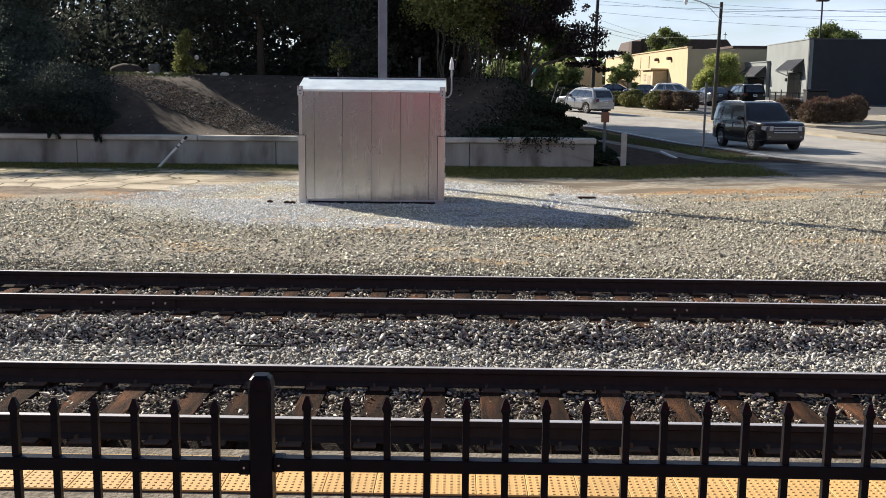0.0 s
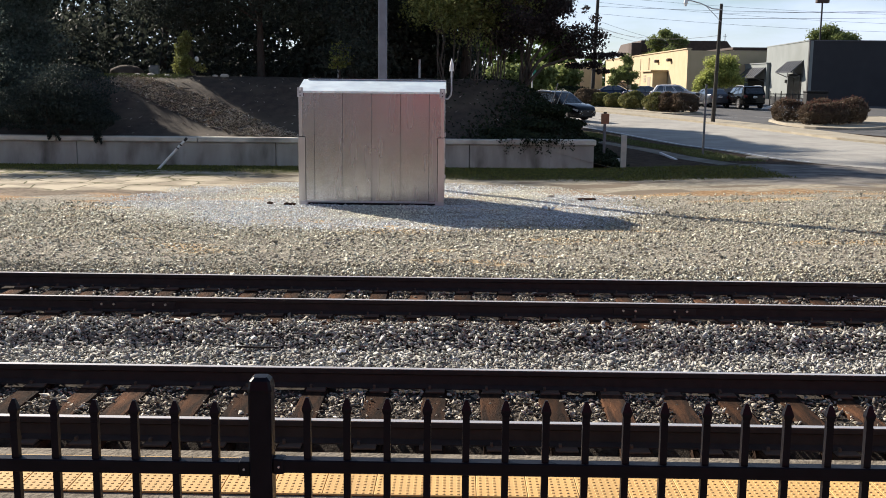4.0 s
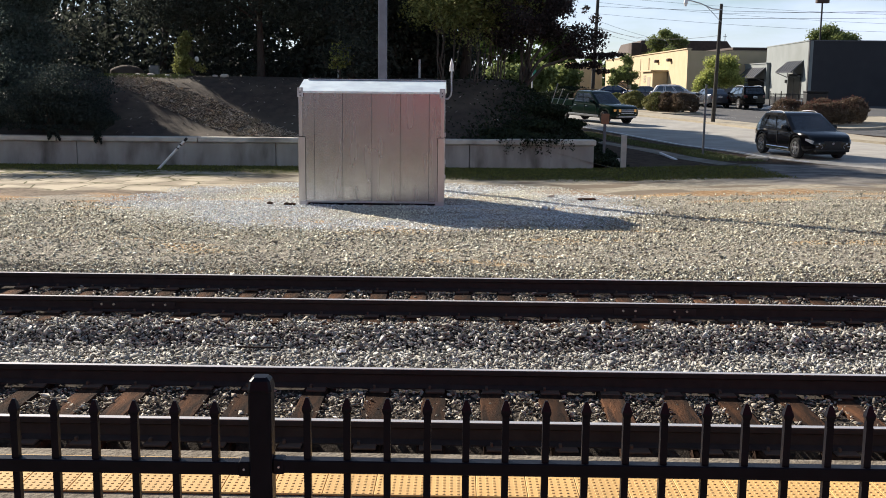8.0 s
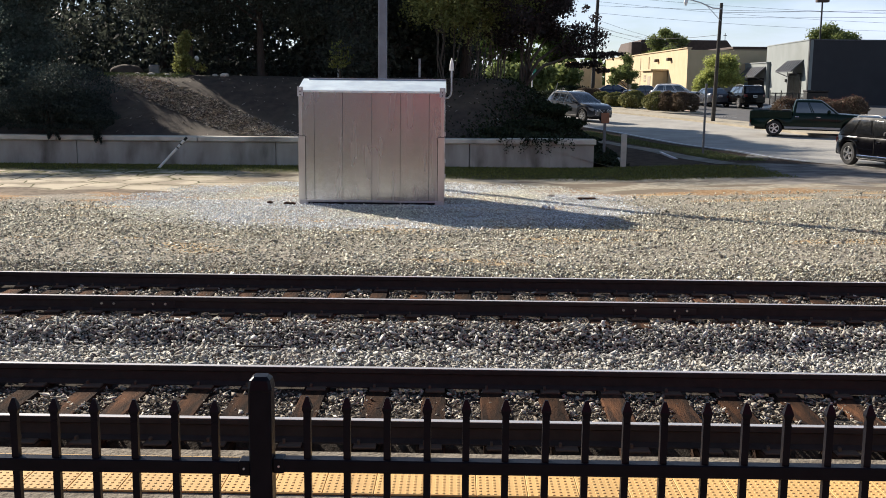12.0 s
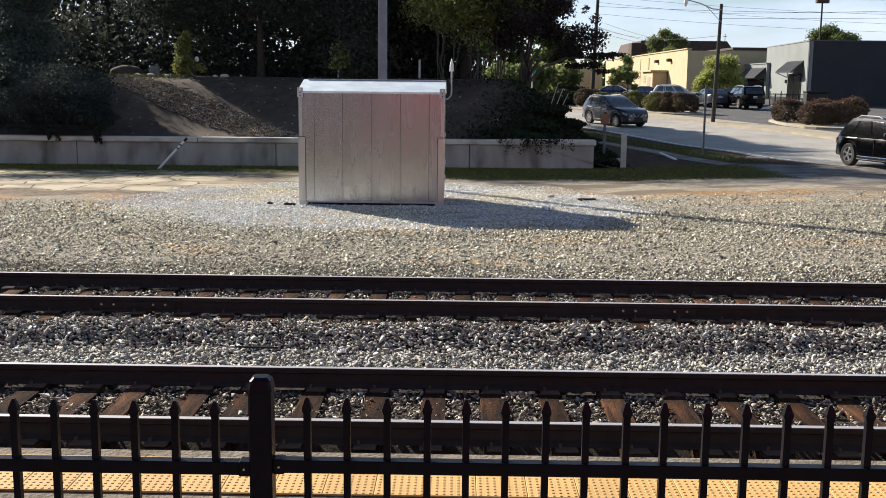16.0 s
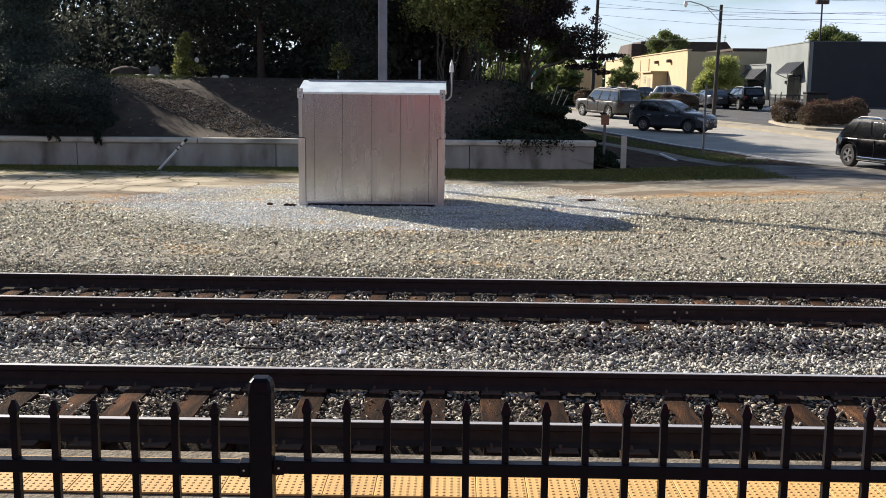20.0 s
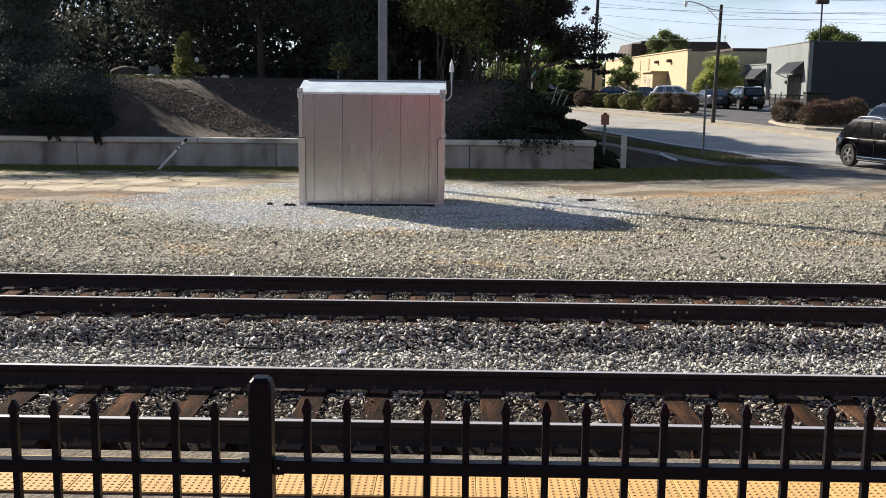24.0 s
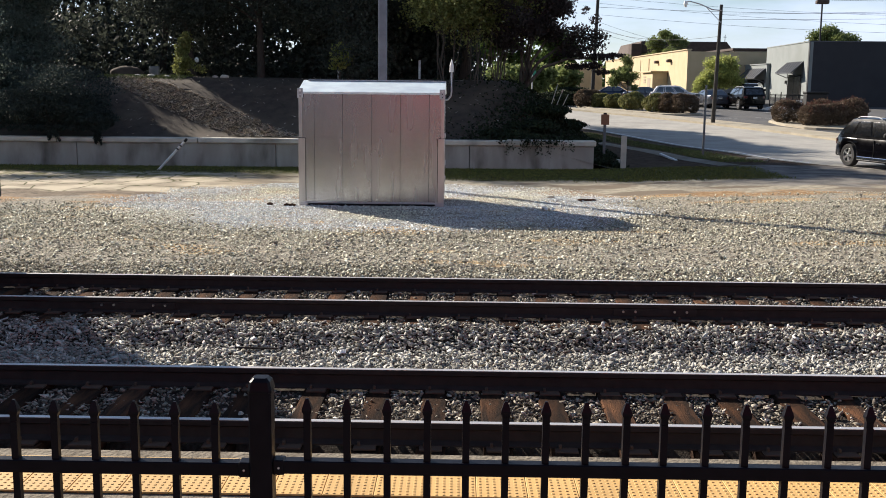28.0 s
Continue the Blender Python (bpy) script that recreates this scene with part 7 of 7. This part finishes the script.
TRUCK_TOP = ((-2.9, 0.96), (-0.87, 0.96), (-0.85, 1.20), (0.95, 1.20), (1.45, 1.18), (2.5, 1.12), (2.75, 1.06), (2.9, 0.98))
pickup = vehicle("pickup_truck", "dark green crew-cab pickup truck with a silver lower band", "pickup truck", P_GREEN, 5.8, 2.0, 1.86, 3.64, 1.95, 0.39, TRUCK_TOP, (-0.86, -0.76, 0.55, 1.42), (0.02, 0.42, 0.465, 0.985), sill=0.40, rails=False, lower=P_LSILV, bed=(-2.9, -0.86), style="truck", lamps_on=True, spokes=5, arch=0.05, kick=0.0)
white_suv = vehicle("crossover", "silver-white crossover with red tail lamps", "car", P_LSILV, 4.6, 1.85, 1.70, 2.68, 1.40, 0.36, tuple((x * 0.965, z + 0.02) for x, z in MID_TOP), (-2.16, -1.80, 0.22, 1.12), (0.05, 0.28, 0.34, 0.61, 0.65, 0.95), sill=0.29)

# parked cars on the lot
PARKED = "cars parked on the lot"
jeep = vehicle("parked_suv", "black parked SUV with red tail lamps", "car", P_JET, 4.82, 1.94, 1.76, 2.91, 1.55, 0.385, tuple((x * 1.01, z + 0.06) for x, z in MID_TOP), (-2.30, -2.05, 0.35, 1.05), (0.04, 0.28, 0.34, 0.61, 0.65, 0.96), sill=0.33, group=PARKED)
SED_TOP = ((-2.35, 0.85), (-2.2, 0.98), (-1.5, 0.98), (0.85, 0.92), (1.9, 0.84), (2.2, 0.74), (2.35, 0.62))
sedan = vehicle("parked_car", "silver-grey parked sedan beside a black SUV", "car", P_STEEL, 4.7, 1.82, 1.46, 2.75, 1.45, 0.33, SED_TOP, (-1.75, -1.0, 0.15, 1.0), (0.10, 0.48, 0.52, 0.94), sill=0.22, rails=False, style="car", group=PARKED)
wagon = vehicle("parked_car", "white parked crossover behind the hedge", "car", P_WHITE, 4.6, 1.85, 1.66, 2.68, 1.40, 0.36, tuple((x * 0.965, z + 0.02) for x, z in MID_TOP), (-2.16, -1.75, 0.22, 1.12), (0.05, 0.28, 0.34, 0.61, 0.65, 0.95), sill=0.29, group=PARKED)
bluev = vehicle("parked_car", "blue parked car behind the hedge", "car", P_BLUE, 4.7, 1.82, 1.40, 2.75, 1.45, 0.33, SED_TOP, (-1.75, -1.0, 0.15, 1.0), (0.10, 0.48, 0.52, 0.94), sill=0.22, rails=False, style="car", group=PARKED)


def park(car, x, y, turn):
    car.matrix_world = pose(x, y, land(x, y) + 0.03, 0, -1.3 * math.sin(radians(turn)) * -1, turn)


park(jeep, 22.7, 83.0, 95)
park(sedan, 20.75, 86.0, 96)
park(wagon, 18.8, 89.8, -8)
park(bluev, 14.7, 96.5, -12)
for car, x, y, a in ((wagon, 9.0, 101.0, -40), (sedan, 16.9, 92.5, -10)):
    copy_thing(car, pose(x, y, land(x, y) + 0.03, 0, 0, a))


# ---- locomotive, about to enter on the far track ----
def locomotive():
    P_NAVY = paint_of("navy_paint", (0.02, 0.03, 0.07), 0.0)
    lo = thing("locomotive", "dark blue diesel freight locomotive with a wide nose", "locomotive", (0, 0, 0))
    W = 3.1
    part("frame", boxed(-20, -0.1, -W / 2, W / 2, 0.95, 1.45, bev=0.04), M_TRIM, lo)
    nose = bmesh.new()
    prism(nose, [(-4.0, 1.45), (-0.55, 1.45), (-0.55, 2.2), (-0.65, 3.8), (-1.1, 4.25), (-4.0, 4.25)], -0.9, 1.2)
    bmesh.ops.bevel(nose, geom=nose.edges[:], offset=0.12, segments=2, affect="EDGES")
    part("nose", nose, P_NAVY, lo, smooth=35)
    cab = bmesh.new()
    prism(cab, [(-6.8, 1.45), (-3.3, 1.45), (-3.3, 3.2), (-3.65, 4.25), (-4.2, 4.65), (-6.8, 4.65)], -1.5, 1.5)
    bmesh.ops.bevel(cab, geom=cab.edges[:], offset=0.08, segments=2, affect="EDGES")
    c = part("cab", cab, P_NAVY, lo, smooth=35)
    for y in (-0.75, 0.75):
        w = bmesh.new()
        ring_loft(w, [[Vector((x, yy, z)) for x, yy, z in ((-3.30, y - 0.55, 3.35), (-3.30, y + 0.55, 3.35), (-3.60, y + 0.5, 4.1), (-3.60, y - 0.5, 4.1))], [Vector((x + 0.03, yy, z + 0.01)) for x, yy, z in ((-3.30, y - 0.55, 3.35), (-3.30, y + 0.55, 3.35), (-3.60, y + 0.5, 4.1), (-3.60, y - 0.5, 4.1))]])
        part("windscreen", w, M_CARGLASS, c)
    part("hood", boxed(-19.6, -6.8, -0.95, 0.95, 1.45, 4.5, bev=0.06), P_NAVY, lo, "long engine hood")
    part("radiator", boxed(-19.0, -15.0, -1.5, 1.5, 3.6, 4.6, bev=0.06), P_NAVY, lo)
    part("fuel_tank", boxed(-12.5, -7.6, -1.3, 1.3, 0.25, 0.95, bev=0.1), M_TRIM, lo)
    part("pilot", boxed(-0.55, -0.12, -1.4, 1.4, 0.15, 0.95, bev=0.03), M_TRIM, lo)
    part("coupler", boxed(-0.2, 0.10, -0.15, 0.15, 0.65, 0.95, bev=0.04), M_RAIL, lo)
    for y in (-1.5, 1.5):
        for x in np.arange(-19.5, -0.3, 1.2):
            if not -6.9 < x < -3.2:
                part("handrail_post", tubed((x, y, 1.45), (x, y, 2.45), 0.02, n=6), M_GALV, lo)
        part("handrail", tubed((-19.5, y, 2.45), (-6.9, y, 2.45), 0.02, n=6), M_GALV, lo)
        part("step", boxed(-1.6, -0.4, min(y, y * 0.8), max(y, y * 0.8), 0.3, 0.36), M_TRIM, lo)
        lamp = tubed((-0.60, y * 0.2, 2.4), (-0.50, y * 0.2, 2.4), 0.12, n=12)
        part("headlamp", lamp, M_LAMPON, lo)
    for bx in (-4.0, -15.8):
        tr = part("truck_frame", boxed(bx - 2.1, bx + 2.1, -1.15, 1.15, 0.45, 0.85, bev=0.05), M_TRIM, lo)
        for dx in (-1.6, 0, 1.6):
            for y in (-0.7525, 0.7525):
                part("rail_wheel", tubed((bx + dx, y - 0.065, 0.508), (bx + dx, y + 0.065, 0.508), 0.505, n=24), M_RAIL, tr)
    return lo


LOCO_X = -6.5
loco = locomotive()


def drive(car, way, rows, r):
    """Carries a vehicle along a way: rows of (seconds, metres along it). The wheels turn with the distance."""
    ts = [a for a, _ in rows]
    ss = [b for _, b in rows]

    def where(s):
        x, y = on_path(way, s)
        xa, ya = on_path(way, s - 1.3)
        xb, yb = on_path(way, s + 1.3)
        xa2, ya2 = on_path(way, s - 1.4)
        slope = math.atan2(land(xb, yb) - land(xa2, ya2), 2.7)
        return Matrix.Translation((x, y, land(x, y) + 0.022)) @ Matrix.Rotation(math.atan2(yb - ya, xb - xa), 4, "Z") @ Matrix.Rotation(-slope, 4, "Y")

    m = np.gradient(np.array(ss), np.array(ts))
    for i in range(len(ts) - 1):
        if ss[i] == ss[i + 1]:
            m[i] = m[i + 1] = 0

    def at(t):
        """Smooth run between the rows."""
        i = max(0, min(len(ts) - 2, int(np.searchsorted(ts, t, "right")) - 1))
        h = ts[i + 1] - ts[i]
        u = min(1, max(0, (t - ts[i]) / h))
        return ((2 * u ** 3 - 3 * u ** 2 + 1) * ss[i] + (u ** 3 - 2 * u ** 2 + u) * h * m[i] + (-2 * u ** 3 + 3 * u ** 2) * ss[i + 1] + (u ** 3 - u ** 2) * h * m[i + 1])

    times = [0.0]
    last = at(0.0)
    for k in range(1, 28 * FPS + 1):
        t = k / FPS
        if abs(at(t) - last) * 57.3 / r > 38 or k == 28 * FPS or any(abs(t - a) < 0.5 / FPS for a in ts):
            times.append(t)
            last = at(t)
    walk(car, [(t, where(at(t))) for t in times])
    s0 = at(0.0)
    wheels = [o for o in car.children if o.name.split(".")[0] == "wheel"]
    fine = [0.0]
    last = at(0.0)
    for k in range(1, 28 * FPS + 1):
        t = k / FPS
        if abs(at(t) - last) * 57.3 / r > 35 or k == 28 * FPS:
            fine.append(t)
            last = at(t)
    for w in wheels:
        base = w.matrix_basis.copy()
        walk(w, [(t, base @ Matrix.Rotation((at(t) - s0) / r, 4, "Y")) for t in fine])


def motions():
    drive(big_suv, IN, ((0, 75.65), (0.3, 78.4), (0.6, 80.9), (1.0, 83.7), (1.3, 85.3), (1.6, 86.5), (2.0, 87.9), (3.5, 93), (6, 104), (9, 122), (12, 133), (28, 133)), 0.40)
    drive(white_suv, OUT, ((0, 103.6), (0.3, 105.6), (1.0, 110.5), (3, 123), (6, 140), (28, 140)), 0.36)
    drive(black_suv, IN, ((0, 22), (3, 46), (5.5, 65.35), (6, 68.85), (6.5, 72.2), (7, 75.05), (7.5, 77.4), (8, 79.45), (8.5, 81.2), (9, 82.6), (9.5, 83.6), (10, 84.3), (10.5, 84.75), (11, 85.12), (11.5, 85.35), (12, 85.4), (28, 85.4)), 0.385)
    drive(pickup, TURN, ((0, 14), (4, 39), (7, 53.46), (7.5, 54.88), (8, 56.79), (8.5, 59.01), (9, 61.41), (9.5, 63.88), (10, 66.06), (10.5, 67.61), (11, 68.78), (11.5, 69.90), (12, 71.13), (12.5, 72.34), (14.5, 76.83), (16, 81.0), (19, 89.5), (28, 89.5)), 0.39)
    drive(grey_suv, WAIT, ((0, 6), (5, 30), (9, 49), (10, 52.1), (11, 53.75), (11.5, 54.5), (12, 55.25), (12.5, 55.85), (14.5, 57.8), (15, 58.2), (16, 58.75), (17, 59.25), (18, 59.6), (18.5, 59.9), (19, 60.55), (19.5, 61.8), (20, 63.5), (20.5, 65.7), (21, 67.6), (21.5, 69.2), (23.5, 74.6), (23.7, 75.15), (23.9, 75.8), (24.1, 76.5), (26, 83), (28, 87)), 0.365)
    drive(tan_suv, OUT, ((0, 10), (12, 38), (15, 60), (17, 76.1), (17.5, 80.0), (18, 84.0), (18.5, 88.0), (19, 92.0), (19.5, 96.5), (20, 101.0), (20.5, 104.5), (21, 107.6), (22, 114), (25, 132), (28, 140)), 0.40)
    drive(lot_suv, CROSS, ((0, 3.0), (23.0, 3.0), (24.5, 8.0), (25.0, 11.1), (25.4, 13.7), (25.8, 16.5), (26.2, 19.2), (26.6, 21.9), (27.0, 25.4), (27.5, 29.0), (28, 32.0)), 0.39)
    yc = (RAIL_Y[2] + RAIL_Y[3]) / 2
    walk(loco, [(t, pose(LOCO_X + 12.7 * (t - 28), yc, 0)) for t in (0, 7, 14, 21, 28)])


motions()
